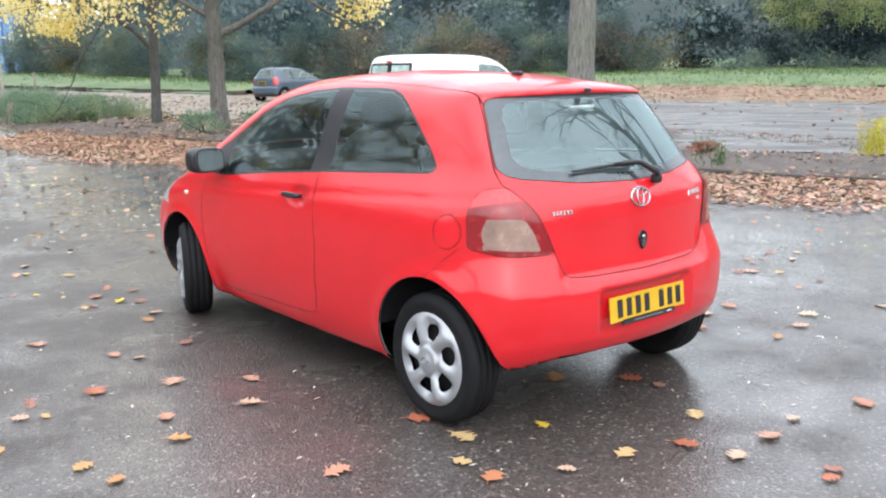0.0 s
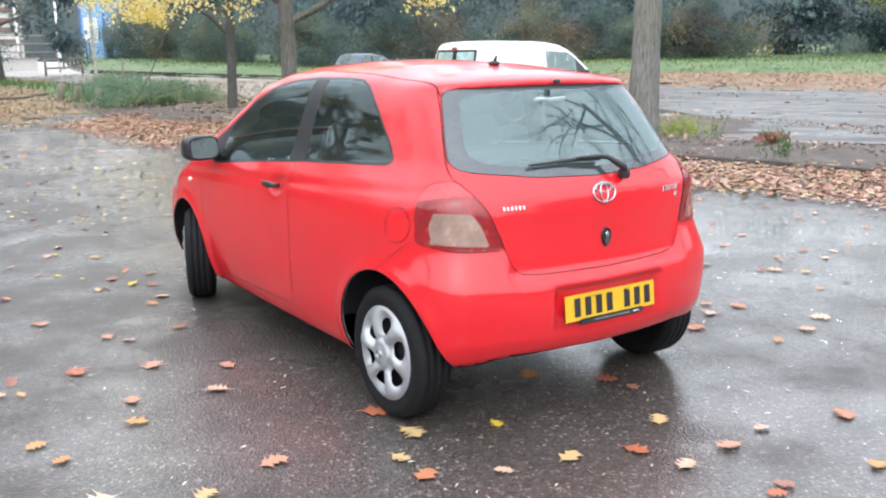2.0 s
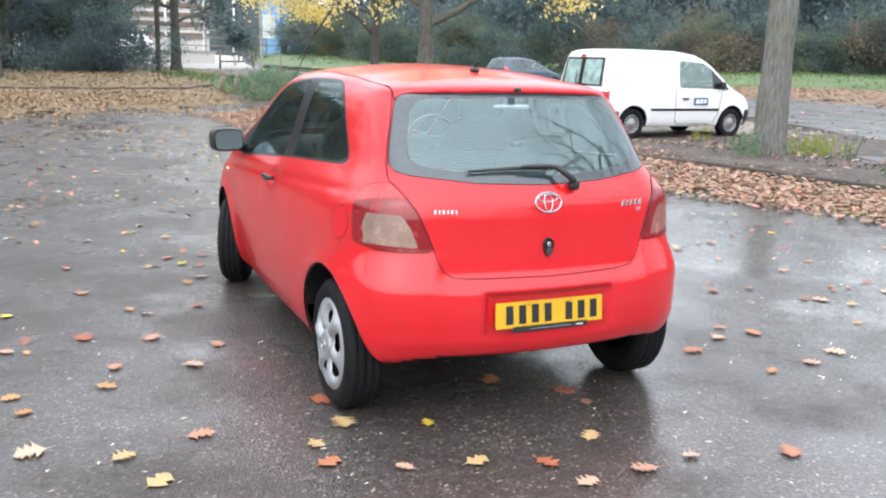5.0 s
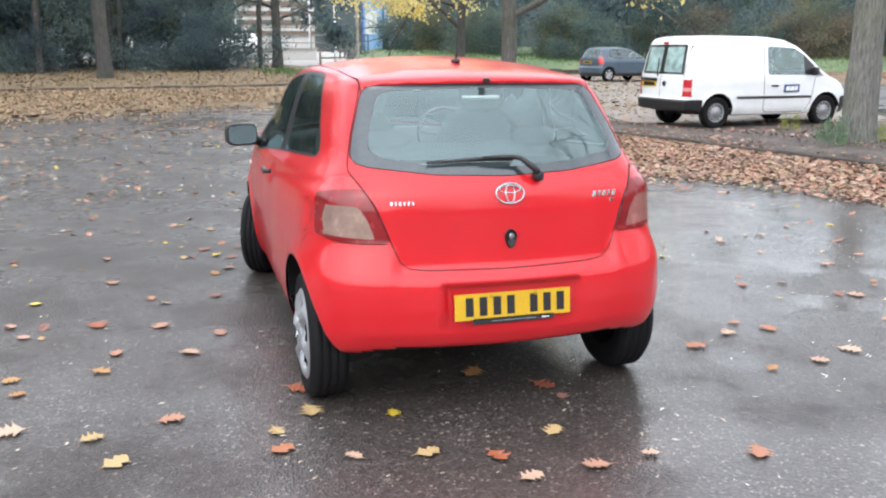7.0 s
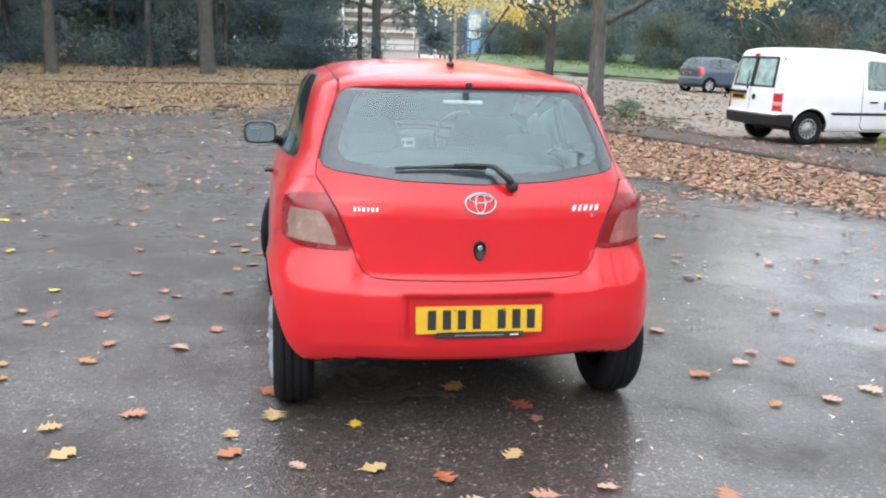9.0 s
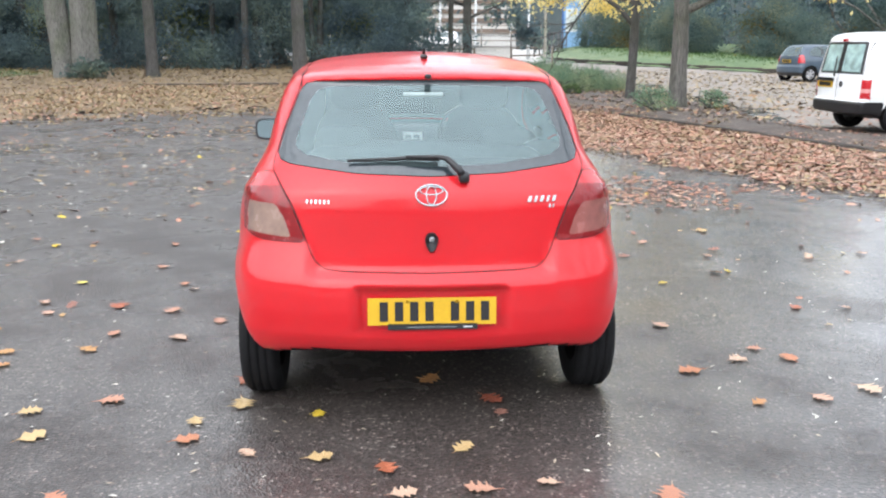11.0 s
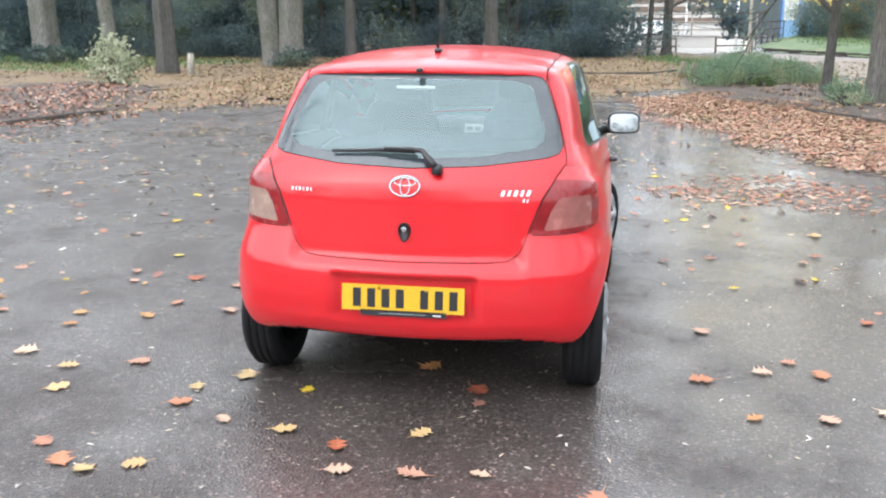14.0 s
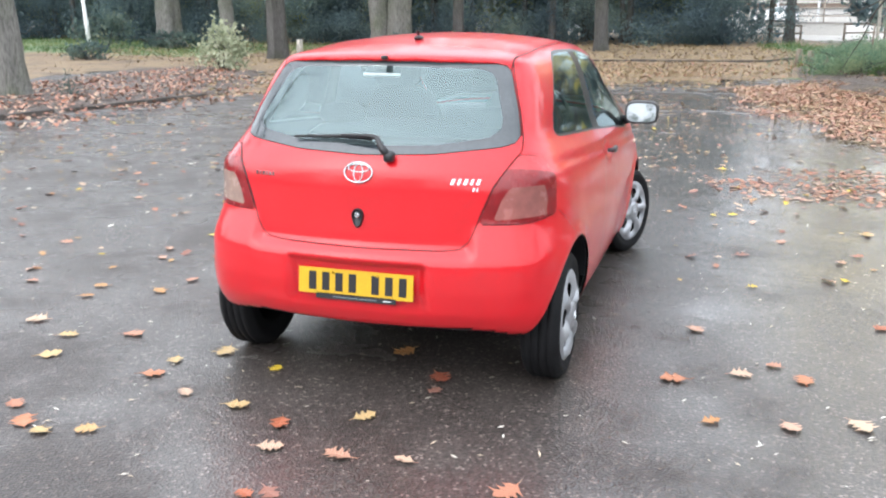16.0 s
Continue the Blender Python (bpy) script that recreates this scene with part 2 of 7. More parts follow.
def soil(name, colours, scale=2.0, strength=0.6):
    m, nt, b = material(name)
    n, n2 = noise_of(nt, scale, 7, 0.65), noise_of(nt, scale * 14, 5, 0.7)
    ad = node(nt, "ShaderNodeMath")
    ad.operation = "MULTIPLY_ADD"
    nt.links.new(n2.outputs[0], ad.inputs[0])
    ad.inputs[1].default_value = 0.6
    nt.links.new(n.outputs[0], ad.inputs[2])
    r = ramp(nt, ad.outputs[0], [(0.55 + 0.5 * i / max(1, len(colours) - 1), c) for i, c in enumerate(colours)])
    nt.links.new(r.outputs[0], b.inputs["Base Color"])
    b.inputs["Roughness"].default_value = 0.7
    bump(nt, b, n2.outputs[0], strength, 0.03)
    return m


RED = paint("red_paint", (0.58, 0.011, 0.018))
WHITE = paint("white_paint", (0.78, 0.79, 0.80), dirt=(0.35, 0.33, 0.30), drops=0.04)
SLATE = paint("slate_blue_paint", (0.062, 0.088, 0.12), drops=0.1)
GAP = plain("panel_gap", (0.085, 0.006, 0.007), 0.8)
BLACK = plain("black_plastic", (0.018, 0.018, 0.02), 0.35, vary=0.25, scale=30)
TRIM = plain("black_gloss_trim", (0.012, 0.012, 0.014), 0.42, vary=0.2)
FRIT = plain("frit_black_glass", (0.035, 0.045, 0.052), 0.08, vary=0.2, scale=6)
RUBBER = plain("tyre_rubber", (0.011, 0.011, 0.012), 0.7, vary=0.3, scale=20, grain=0.3)
UNDER = plain("underbody", (0.011, 0.011, 0.012), 0.8, vary=0.4, scale=9)
LINING = plain("grey_lining", (0.26, 0.28, 0.285), 0.85)
CLOTH = plain("grey_seat_cloth", (0.040, 0.050, 0.054), 0.9, vary=0.10, scale=6)
DASH = plain("dark_dashboard", (0.03, 0.032, 0.036), 0.6)
SILVER = plain("silver_wheel_trim", (0.40, 0.41, 0.43), 0.36, metal=0.55, vary=0.04, scale=8)
CHROME = plain("chrome", (0.50, 0.51, 0.53), 0.10, metal=1.0, vary=0.06)
LENS_RED = plain("tail_lamp_red", (0.48, 0.015, 0.021), 0.25, vary=0.10, scale=2, coat=0.6)
LENS_DEEP = plain("tail_lamp_deep_red", (0.25, 0.006, 0.010), 0.25, vary=0.35, scale=2.0, coat=0.35)
LENS_SMOKE = plain("tail_lamp_smoked", (0.31, 0.205, 0.165), 0.25, vary=0.40, scale=1.5, coat=0.4)
LENS_PINK = plain("tail_lamp_pink", (0.33, 0.115, 0.10), 0.25, vary=0.40, scale=1.5, coat=0.4)
YELLOW = plain("plate_yellow", (0.60, 0.36, 0.016), 0.4, vary=0.08)
INK = plain("black_ink", (0.012, 0.012, 0.014), 0.5)
PAPER = plain("white_paper", (0.8, 0.8, 0.79), 0.6, vary=0.04)
MIRROR = plain("mirror_glass", (0.34, 0.36, 0.38), 0.02, metal=1.0, vary=0.03)
AMBER = plain("pale_indicator", (0.75, 0.62, 0.5), 0.2, vary=0.1)
HEAD = plain("headlamp_lens", (0.62, 0.64, 0.66), 0.08, metal=0.5, vary=0.15)
# rain haze plus sky glare, put into the pane as a pale teal film
PANE_REAR = glass("rear_pane", (0.88, 0.96, 0.95), 0.012, 1.95, haze=0.068, haze_colour=(0.52, 0.74, 0.76))
PANE_FRONT = glass("front_pane", (0.88, 0.93, 0.93), 0.012, 1.5, haze=0.03)
PANE_SIDE = glass("side_pane", (0.70, 0.80, 0.77), 0.012, 1.6, haze=0.02, haze_colour=(0.5, 0.60, 0.57))
PANE_DARK = glass("dark_pane", (0.40, 0.46, 0.48), 0.03, 1.8, haze=0.05)
FRIT.node_tree.nodes["Principled BSDF"].inputs["IOR"].default_value = 1.75
for dull in (RUBBER, UNDER, DASH):
    dull.node_tree.nodes["Principled BSDF"].inputs["Specular IOR Level"].default_value = 0.15

# ---- mesh tools ----


def arrays(name, verts, faces, mats, which=None, normals=None, smooth=True):
    """A mesh from a vertex array and either an array of equal faces or a list of faces."""
    me = bpy.data.meshes.new(name)
    verts = np.asarray(verts, np.float32)
    if isinstance(faces, np.ndarray):
        n, k = faces.shape
        totals, loops = np.full(n, k, np.int32), faces.ravel().astype(np.int32)
    else:
        n = len(faces)
        totals = np.array([len(f) for f in faces], np.int32)
        loops = np.fromiter((i for f in faces for i in f), np.int32)
    me.vertices.add(len(verts))
    me.vertices.foreach_set("co", verts.ravel())
    me.loops.add(len(loops))
    me.loops.foreach_set("vertex_index", loops)
    me.polygons.add(n)
    me.polygons.foreach_set("loop_start", np.concatenate([[0], np.cumsum(totals)[:-1]]).astype(np.int32))
    me.polygons.foreach_set("use_smooth", np.full(n, smooth))
    for m in mats if isinstance(mats, (list, tuple)) else [mats]:
        me.materials.append(m)
    if which is not None:
        me.polygons.foreach_set("material_index", np.asarray(which, np.int32))
    me.update(calc_edges=True)
    me.validate()
    if normals is not None:
        me.normals_split_custom_set_from_vertices([tuple(v) for v in normals])
    return me


def part(name, me, parent, label="", at=None):
    """Links a mesh as one object under a thing or a part."""
    ob = new(name, me)
    ob.parent = parent
    if at is not None:
        ob.matrix_basis = at
    return tagged(ob, label)


def joined(pieces):
    """One vertex array and face list out of several."""
    vs, fs, k = [], [], 0
    for v, f in pieces:
        vs.append(np.asarray(v, float))
        fs += [tuple(int(i) + k for i in face) for face in f]
        k += len(v)
    return np.concatenate(vs), fs


def tube(points, radii, sides=8, caps=True):
    """A tapered tube along points."""
    pts = [Vector(p) for p in points]
    vs, fs = [], []
    side = None
    for i, p in enumerate(pts):
        d = (pts[min(i + 1, len(pts) - 1)] - pts[max(i - 1, 0)]).normalized()
        if side is None:
            side = d.cross(Vector((0, 0, 1)) if abs(d.z) < 0.9 else Vector((1, 0, 0))).normalized()
        side = (side - d * side.dot(d)).normalized()
        up = d.cross(side)
        for k in range(sides):
            a = 2 * math.pi * k / sides
            vs.append(p + (side * math.cos(a) + up * math.sin(a)) * radii[i])
    for i in range(len(pts) - 1):
        for k in range(sides):
            a, b = i * sides + k, i * sides + (k + 1) % sides
            fs.append((a, b, b + sides, a + sides))
    if caps:
        fs += [tuple(range(sides))[::-1], tuple(range((len(pts) - 1) * sides, len(pts) * sides))]
    return np.array(vs), fs


def lathe(profile, sides=48):
    """A ring about the x axis from (x, radius) pairs."""
    n = len(profile)
    vs = [(x, r * math.cos(2 * math.pi * k / sides), r * math.sin(2 * math.pi * k / sides)) for k in range(sides) for x, r in profile]
    fs = [(k * n + i, k * n + i + 1, (k + 1) % sides * n + i + 1, (k + 1) % sides * n + i) for k in range(sides) for i in range(n - 1)]
    return np.array(vs), fs


def pillow(size, power=4.0, nu=20, nv=12, at=(0, 0, 0), turn=None, bend=None):
    """A box with round edges (a superellipsoid)."""
    vs, fs = [], []
    sp = lambda c: math.copysign(abs(c) ** (2 / power), c)
    for j in range(nv + 1):
        t = -math.pi / 2 + math.pi * j / nv
        for i in range(nu):
            p = 2 * math.pi * i / nu
            vs.append([size[0] / 2 * sp(math.cos(t)) * sp(math.cos(p)), size[1] / 2 * sp(math.cos(t)) * sp(math.sin(p)), size[2] / 2 * sp(math.sin(t))])
    fs = [(j * nu + i, j * nu + (i + 1) % nu, (j + 1) * nu + (i + 1) % nu, (j + 1) * nu + i) for j in range(nv) for i in range(nu)]
    vs = np.array(vs)
    if bend:
        vs = bend(vs)
    if turn is not None:
        vs = vs @ np.array(turn.to_3x3()).T
    return vs + np.array(at), fs


def slab(outline, thick, bevel=0.0):
    """A plate from an outline in x and z, thick along y, with bevelled rims."""
    o = np.array(outline, float)
    c = o.mean(0)
    inner = c + (o - c) * (1 - bevel / max(1e-6, np.abs(o - c).max()))
    rings = [(o, 0.0), (o, thick - bevel), (inner, thick)] if bevel else [(o, 0.0), (o, thick)]
    n = len(o)
    vs = np.concatenate([np.c_[r[:, 0], np.full(n, -d), r[:, 1]] for r, d in rings])
    fs = [(k * n + i, k * n + (i + 1) % n, (k + 1) * n + (i + 1) % n, (k + 1) * n + i) for k in range(len(rings) - 1) for i in range(n)]
    fs += [tuple(range(n)), tuple(range((len(rings) - 1) * n, len(rings) * n))[::-1]]
    return vs, fs


def table(points, soft=0.02):
    """A smooth function through (at, value) pairs."""
    a = np.array(points, float)
    g = np.arange(a[0, 0] - 0.5, a[-1, 0] + 0.5, 0.004)
    v = np.interp(g, a[:, 0], a[:, 1])
    k = np.exp(-0.5 * (np.arange(-3 * soft, 3 * soft + 1e-9, 0.004) / max(soft, 1e-6)) ** 2)
    pad = len(k) // 2
    v = np.convolve(np.pad(v, pad, mode="edge"), k / k.sum(), "valid")[: len(g)]
    return lambda t: np.interp(t, g, v)


def smax(a, b, k):
    return (a + b + np.sqrt((a - b) ** 2 + k * k)) / 2


def step(lo, hi, t):
    t = np.clip((t - lo) / (hi - lo), 0, 1)
    return t * t * (3 - 2 * t)


def outline(points, mirrored=False, rounding=0.0):
    """Signed distance to a polygon, below zero inside. mirrored: the points are the half with u >= 0."""
    p = [tuple(q) for q in points]
    if mirrored:
        p += [(-u, v) for u, v in reversed(p) if u > 1e-6]
    a = np.array(p, float)
    b = np.roll(a, -1, 0)

    def distance(u, v):
        best, inside = np.full(u.shape, 1e9), np.zeros(u.shape, bool)
        for (x0, y0), (x1, y1) in zip(a, b):
            ex, ey = x1 - x0, y1 - y0
            t = np.clip(((u - x0) * ex + (v - y0) * ey) / (ex * ex + ey * ey + 1e-12), 0, 1)
            best = np.minimum(best, (u - x0 - t * ex) ** 2 + (v - y0 - t * ey) ** 2)
            if y0 != y1:
                inside ^= ((y0 > v) != (y1 > v)) & (u < ex * (v - y0) / ey + x0)
        d = np.sqrt(best)
        return np.where(inside, -d, d) - rounding

    return distance


class Shell:
    """A closed surface f = 0, laid out as a fine net, that can be cut along smooth lines into parts."""

    def __init__(self, f, box=None, core=None, counts=None):
        self.f = f
        if box is None:
            self.v, self.faces, self.labels = np.zeros((0, 3)), [], []
            return
        (x0, x1), (y0, y1), (z0, z1) = box
        nx, ny, nz = counts
        lo, hi, n = np.array([x0, y0, z0]), np.array([x1, y1, z1]), np.array([nx, ny, nz])
        index, pts, faces = {}, [], []

        def at(i, j, k):
            key = (i, j, k)
            if key not in index:
                index[key] = len(pts)
                pts.append(key)
            return index[key]

        for axis in range(3):
            u, v = (axis + 1) % 3, (axis + 2) % 3
            for end in (0, n[axis]):
                for a in range(n[u]):
                    for b in range(n[v]):
                        quad = []
                        for da, db in ((0, 0), (1, 0), (1, 1), (0, 1)):
                            key = [0, 0, 0]
                            key[axis], key[u], key[v] = end, a + da, b + db
                            quad.append(at(*key))
                        faces.append(tuple(quad) if end else tuple(quad[::-1]))
        p0 = lo + (hi - lo) * np.array(pts) / n
        c0, c1 = np.array([c[0] for c in core]), np.array([c[1] for c in core])
        q = c0 + (c1 - c0) * (p0 - lo) / (hi - lo)
        near, far = np.zeros(len(q)), np.full(len(q), 1.6)
        for _ in range(40):
            mid = (near + far) / 2
            inside = f(q + (p0 - q) * mid[:, None]) < 0
            near, far = np.where(inside, mid, near), np.where(inside, far, mid)
        self.v = q + (p0 - q) * near[:, None]
        self.faces, self.labels = faces, ["body"] * len(faces)

    def gradient(self, p):
        e = 0.004
        g = np.stack([self.f(p + e * d) - self.f(p - e * d) for d in np.eye(3)], 1)
        return g / (np.linalg.norm(g, axis=1, keepdims=True) + 1e-12)

    def cut(self, g):
        """Splits the faces that the line g = 0 crosses."""
        val = g(self.v)
        val = np.where(np.abs(val) < 1e-6, 1e-6, val)
        sign = val < 0
        new_pts, cache, faces, labels = [], {}, [], []
        base = len(self.v)

        def crossing(a, b):
            key = (a, b) if a < b else (b, a)
            if key not in cache:
                t = val[key[0]] / (val[key[0]] - val[key[1]])
                cache[key] = base + len(new_pts)
                new_pts.append(self.v[key[0]] + t * (self.v[key[1]] - self.v[key[0]]))
            return cache[key]

        for face, label in zip(self.faces, self.labels):
            s = [sign[i] for i in face]
            if all(s) or not any(s):
                faces.append(face)
                labels.append(label)
                continue
            for want in (True, False):
                poly = []
                for i, a in enumerate(face):
                    b = face[(i + 1) % len(face)]
                    if sign[a] == want:
                        poly.append(a)
                    if sign[a] != sign[b]:
                        poly.append(crossing(a, b))
                if len(poly) > 2:
                    faces.append(tuple(poly))
                    labels.append(label)
        if new_pts:
            p = np.array(new_pts)
            for _ in range(2):
                gr = self.gradient(p)
                p = p - self.f(p)[:, None] * gr
            self.v = np.concatenate([self.v, p])
        self.faces, self.labels = faces, labels

    def mark(self, g, label, over=("body",), cut=True):
        """Names the faces inside g after cutting along its rim."""
        if cut:
            self.cut(g)
        mids = np.array([self.v[list(f)].mean(0) for f in self.faces])
        inside = g(mids) < 0
        self.labels = [label if i and l in over else l for i, l in zip(inside, self.labels)]

    def seam(self, g, width, over=("body",), where=None, label="gap"):
        """A narrow gap along the line g = 0."""
        band = (lambda p: np.abs(g(p)) - width) if where is None else (lambda p: np.maximum(np.abs(g(p)) - width, where(p)))
        near = lambda p: band(p)
        self.cut(lambda p: g(p) - width)
        self.cut(lambda p: g(p) + width)
        self.mark(near, label, over, cut=False)

    def mesh(self, name, label, mats, lift=0.0, flip=False):
        """The faces of one label as a mesh, with the surface's true normals."""
        wanted = label if isinstance(label, (set, list, tuple)) else {label}
        fs = [f for f, l in zip(self.faces, self.labels) if l in wanted]
        used = sorted({i for f in fs for i in f})
        where = {i: n for n, i in enumerate(used)}
        p = self.v[used]
        nr = self.gradient(p)
        fs = [tuple(where[i] for i in (f[::-1] if flip else f)) for f in fs]
        return arrays(name, p + nr * lift, fs, mats, normals=-nr if flip else nr)

# ---- ground ----
ASPH = asphalt("wet_asphalt", (0.050, 0.043, 0.040), 0.04)
SOIL = soil("leaf_soil", [(0.045, 0.035, 0.030), (0.085, 0.066, 0.056), (0.14, 0.112, 0.095)], 2.4, 1.0)
PARK = soil("park_soil", [(0.07, 0.05, 0.035), (0.15, 0.105, 0.065), (0.22, 0.155, 0.09), (0.13, 0.115, 0.06)], 0.8)
GRASS = soil("grass_turf", [(0.04, 0.08, 0.035), (0.075, 0.125, 0.05), (0.115, 0.165, 0.07), (0.19, 0.18, 0.095)], 0.6, 0.9)
PAVE = soil("pale_path", [(0.33, 0.31, 0.28), (0.45, 0.43, 0.40)], 1.5, 0.2)
DRY = soil("damp_road", [(0.16, 0.135, 0.115), (0.23, 0.20, 0.175), (0.30, 0.265, 0.23)], 0.7, 0.2)


def streaked_road(name, lie_degrees):
    """Old wet road with long dark tracks and brighter wet streaks along its run."""
    m, nt, b = material(name)
    tc, mp = nt.nodes.new("ShaderNodeTexCoord"), nt.nodes.new("ShaderNodeMapping")
    mp.vector_type = "TEXTURE"
    mp.inputs["Rotation"].default_value = (0, 0, radians(lie_degrees))
    mp.inputs["Scale"].default_value = (2.6, 1.0, 1.0)
    n = node(nt, "ShaderNodeTexNoise", Scale=0.8, Detail=8.0, Roughness=0.68, Distortion=0.4)
    nt.links.new(tc.outputs["Object"], mp.inputs["Vector"])
    nt.links.new(mp.outputs[0], n.inputs["Vector"])
    fine = noise_of(nt, 30.0, 4)
    c = ramp(nt, n.outputs[0], [(0.34, (0.065, 0.060, 0.057)), (0.5, (0.10, 0.096, 0.092)), (0.66, (0.14, 0.135, 0.13))])
    nt.links.new(c.outputs[0], b.inputs["Base Color"])
    g = ramp(nt, n.outputs[0], [(0.38, (0.62,)), (0.62, (0.24,))])
    nt.links.new(g.outputs[0], b.inputs["Roughness"])
    bump(nt, b, fine.outputs[0], 0.5, 0.01)
    return m


TRACKS = streaked_road("streaked_wet_road", 123)
CONCRETE = plain("kerb_concrete", (0.055, 0.046, 0.040), 0.85, vary=0.4, scale=8, grain=0.6)
rng = np.random.default_rng(7)


def lie(x, y):
    """Height of the ground: level by the red car, rising gently away from it."""
    d = np.hypot(np.asarray(x, float) - 3, np.asarray(y, float) - 1)
    t = (np.minimum(d, 110) - 20) / 4
    dip = 1 - 0.5 * np.exp(-((np.degrees(np.arctan2(np.asarray(x, float) - 3, np.asarray(y, float) - 1)) - 30) / 9) ** 2)
    return dip * 0.025 * 4 * np.where(t > 20, t, np.log1p(np.exp(np.minimum(t, 20)))) - dip * 0.025 * 4 * math.log1p(math.exp(-5))


def wave(x, y, size, seed):
    """Smooth uneven field between about -1 and 1."""
    r = np.random.default_rng(seed)
    v = 0
    for k in range(7):
        a, f, p = r.uniform(0, 6.28), r.uniform(0.6, 2.2) / size, r.uniform(0, 6.28)
        v = v + np.sin(6.28 * f * (x * np.cos(a) + y * np.sin(a)) + p)
    return v / 4


radii = np.concatenate([np.arange(0, 30, 1.0), np.arange(30, 80, 2.5), np.geomspace(80, 900, 14)])
angles = np.arange(96) * 2 * math.pi / 96
gx = 3 + np.outer(radii[1:], np.cos(angles)).ravel()
gy = 1 + np.outer(radii[1:], np.sin(angles)).ravel()
gv = np.c_[np.r_[3, gx], np.r_[1, gy], np.r_[0, lie(gx, gy)]]
gf = [(0, 1 + k, 1 + (k + 1) % 96) for k in range(96)]
gf += [(1 + i * 96 + k, 1 + (i + 1) * 96 + k, 1 + (i + 1) * 96 + (k + 1) % 96, 1 + i * 96 + (k + 1) % 96) for i in range(len(radii) - 2) for k in range(96)]
ground = tagged(new("ground", arrays("ground", gv, gf, ASPH)), "wet dark asphalt car park with a water film", "ground", kind="structure")


def patch(name, corners, cell, mat, lift=0.03, soft=0.4, ragged=0.25, label="", category="ground", mound=0.0, bumps=0.0, seed=1):
    """A sheet of ground cover over the sheet below, with an uneven rim that runs out into it."""
    d = outline(corners)
    rim = lambda p: d(p[:, 0], p[:, 1]) + ragged * wave(p[:, 0], p[:, 1], 2.2, seed) + 0.4 * ragged * wave(p[:, 0], p[:, 1], 0.6, seed + 50)
    a = np.array(corners, float)
    (x0, y0), (x1, y1) = a.min(0) - 1, a.max(0) + 1
    nx, ny = int((x1 - x0) / cell) + 1, int((y1 - y0) / cell) + 1
    sh = Shell(lambda p: p[:, 2])
    X, Y = np.meshgrid(np.linspace(x0, x1, nx + 1), np.linspace(y0, y1, ny + 1), indexing="ij")
    sh.v = np.c_[X.ravel(), Y.ravel(), np.zeros(X.size)]
    idx = np.arange(X.size).reshape(nx + 1, ny + 1)
    val = rim(sh.v).reshape(nx + 1, ny + 1)
    near = (np.minimum(np.minimum(val[:-1, :-1], val[1:, :-1]), np.minimum(val[:-1, 1:], val[1:, 1:])) < 0)
    sh.faces = [(int(idx[i, j]), int(idx[i + 1, j]), int(idx[i + 1, j + 1]), int(idx[i, j + 1])) for i, j in zip(*np.nonzero(near))]
    sh.labels = ["out"] * len(sh.faces)
    sh.mark(rim, "in", ("out",))
    keep = [f for f, l in zip(sh.faces, sh.labels) if l == "in"]
    used = sorted({i for f in keep for i in f})
    where = {i: n for n, i in enumerate(used)}
    v = sh.v[used]
    deep = -rim(v)
    v[:, 2] = lie(v[:, 0], v[:, 1]) + 0.002 + lift * step(0, soft, deep) + mound * step(0, 3.0, deep) + bumps * step(0, soft * 2, deep) * wave(v[:, 0], v[:, 1], 1.3, seed + 9)
    ob = new(name, arrays(name, v, [tuple(where[i] for i in f) for f in keep], mat))
    return tagged(ob, label, category, kind="structure"), rim


ISLE = [(16.5, 0.5), (14.3, 1.5), (12.6, 4.4), (11.6, 7.4), (11.0, 10.0), (10.5, 12.3), (9.7, 15.6), (8.2, 19.6), (6.9, 22.4), (6.3, 26), (6.6, 30.5), (9.5, 31), (11.0, 27.5), (11.6, 24), (11.7, 20.5), (11.2, 17.5), (11.5, 14.9), (13.3, 12.6), (14.2, 9.4), (15.3, 7.2), (17.5, 3.5)]
LEFT = [(-6.6, 11.3), (-6.2, 13.5), (-5.7, 16.5), (-6.5, 19.5), (-8.5, 23.5), (-11.0, 24.5), (-12.4, 22.5), (-11.4, 17), (-11.2, 12), (-10.6, 7.5), (-9.6, 3.5), (-8.2, 4.5), (-7.2, 8)]
NORTH = [(-5.6, 16.4), (-4.4, 18.4), (-2.6, 20.4), (0.6, 21.4), (3.0, 23.4), (5.0, 24.2), (7.0, 26), (7.6, 34), (9.5, 46), (6, 60), (-45, 60), (-45, 30), (-24, 27.5), (-14, 25), (-9.5, 24.5), (-6.5, 20)]
BAND = [(44, 2), (33, 8), (31, 14.3), (29.1, 18.6), (28, 22), (27, 26), (25, 31), (22.5, 36), (20, 40.5), (24, 43), (30, 38), (36, 32), (39, 26.5), (41, 19), (46, 8)]
TURF = [(52, -4), (44, 6), (40.7, 18.8), (38.6, 27), (33, 34), (27, 39), (22, 41.5), (17, 45), (13.6, 51), (14, 60), (22, 95), (95, 80), (95, -20), (70, -20)]
_, isle_rim = patch("planting_bed", ISLE, 0.3, SOIL, 0.07, 0.35, 0.18, "dark soil bed strewn with brown leaves", mound=0.06, bumps=0.03, seed=3)
_, left_rim = patch("planting_bed", LEFT, 0.3, SOIL, 0.07, 0.35, 0.18, "dark soil bed under trees with leaf litter", mound=0.05, bumps=0.03, seed=5)
park, park_rim = patch("park_ground", NORTH, 0.6, PARK, 0.05, 0.8, 0.5, "leaf-covered earth under park trees", bumps=0.015, seed=8)
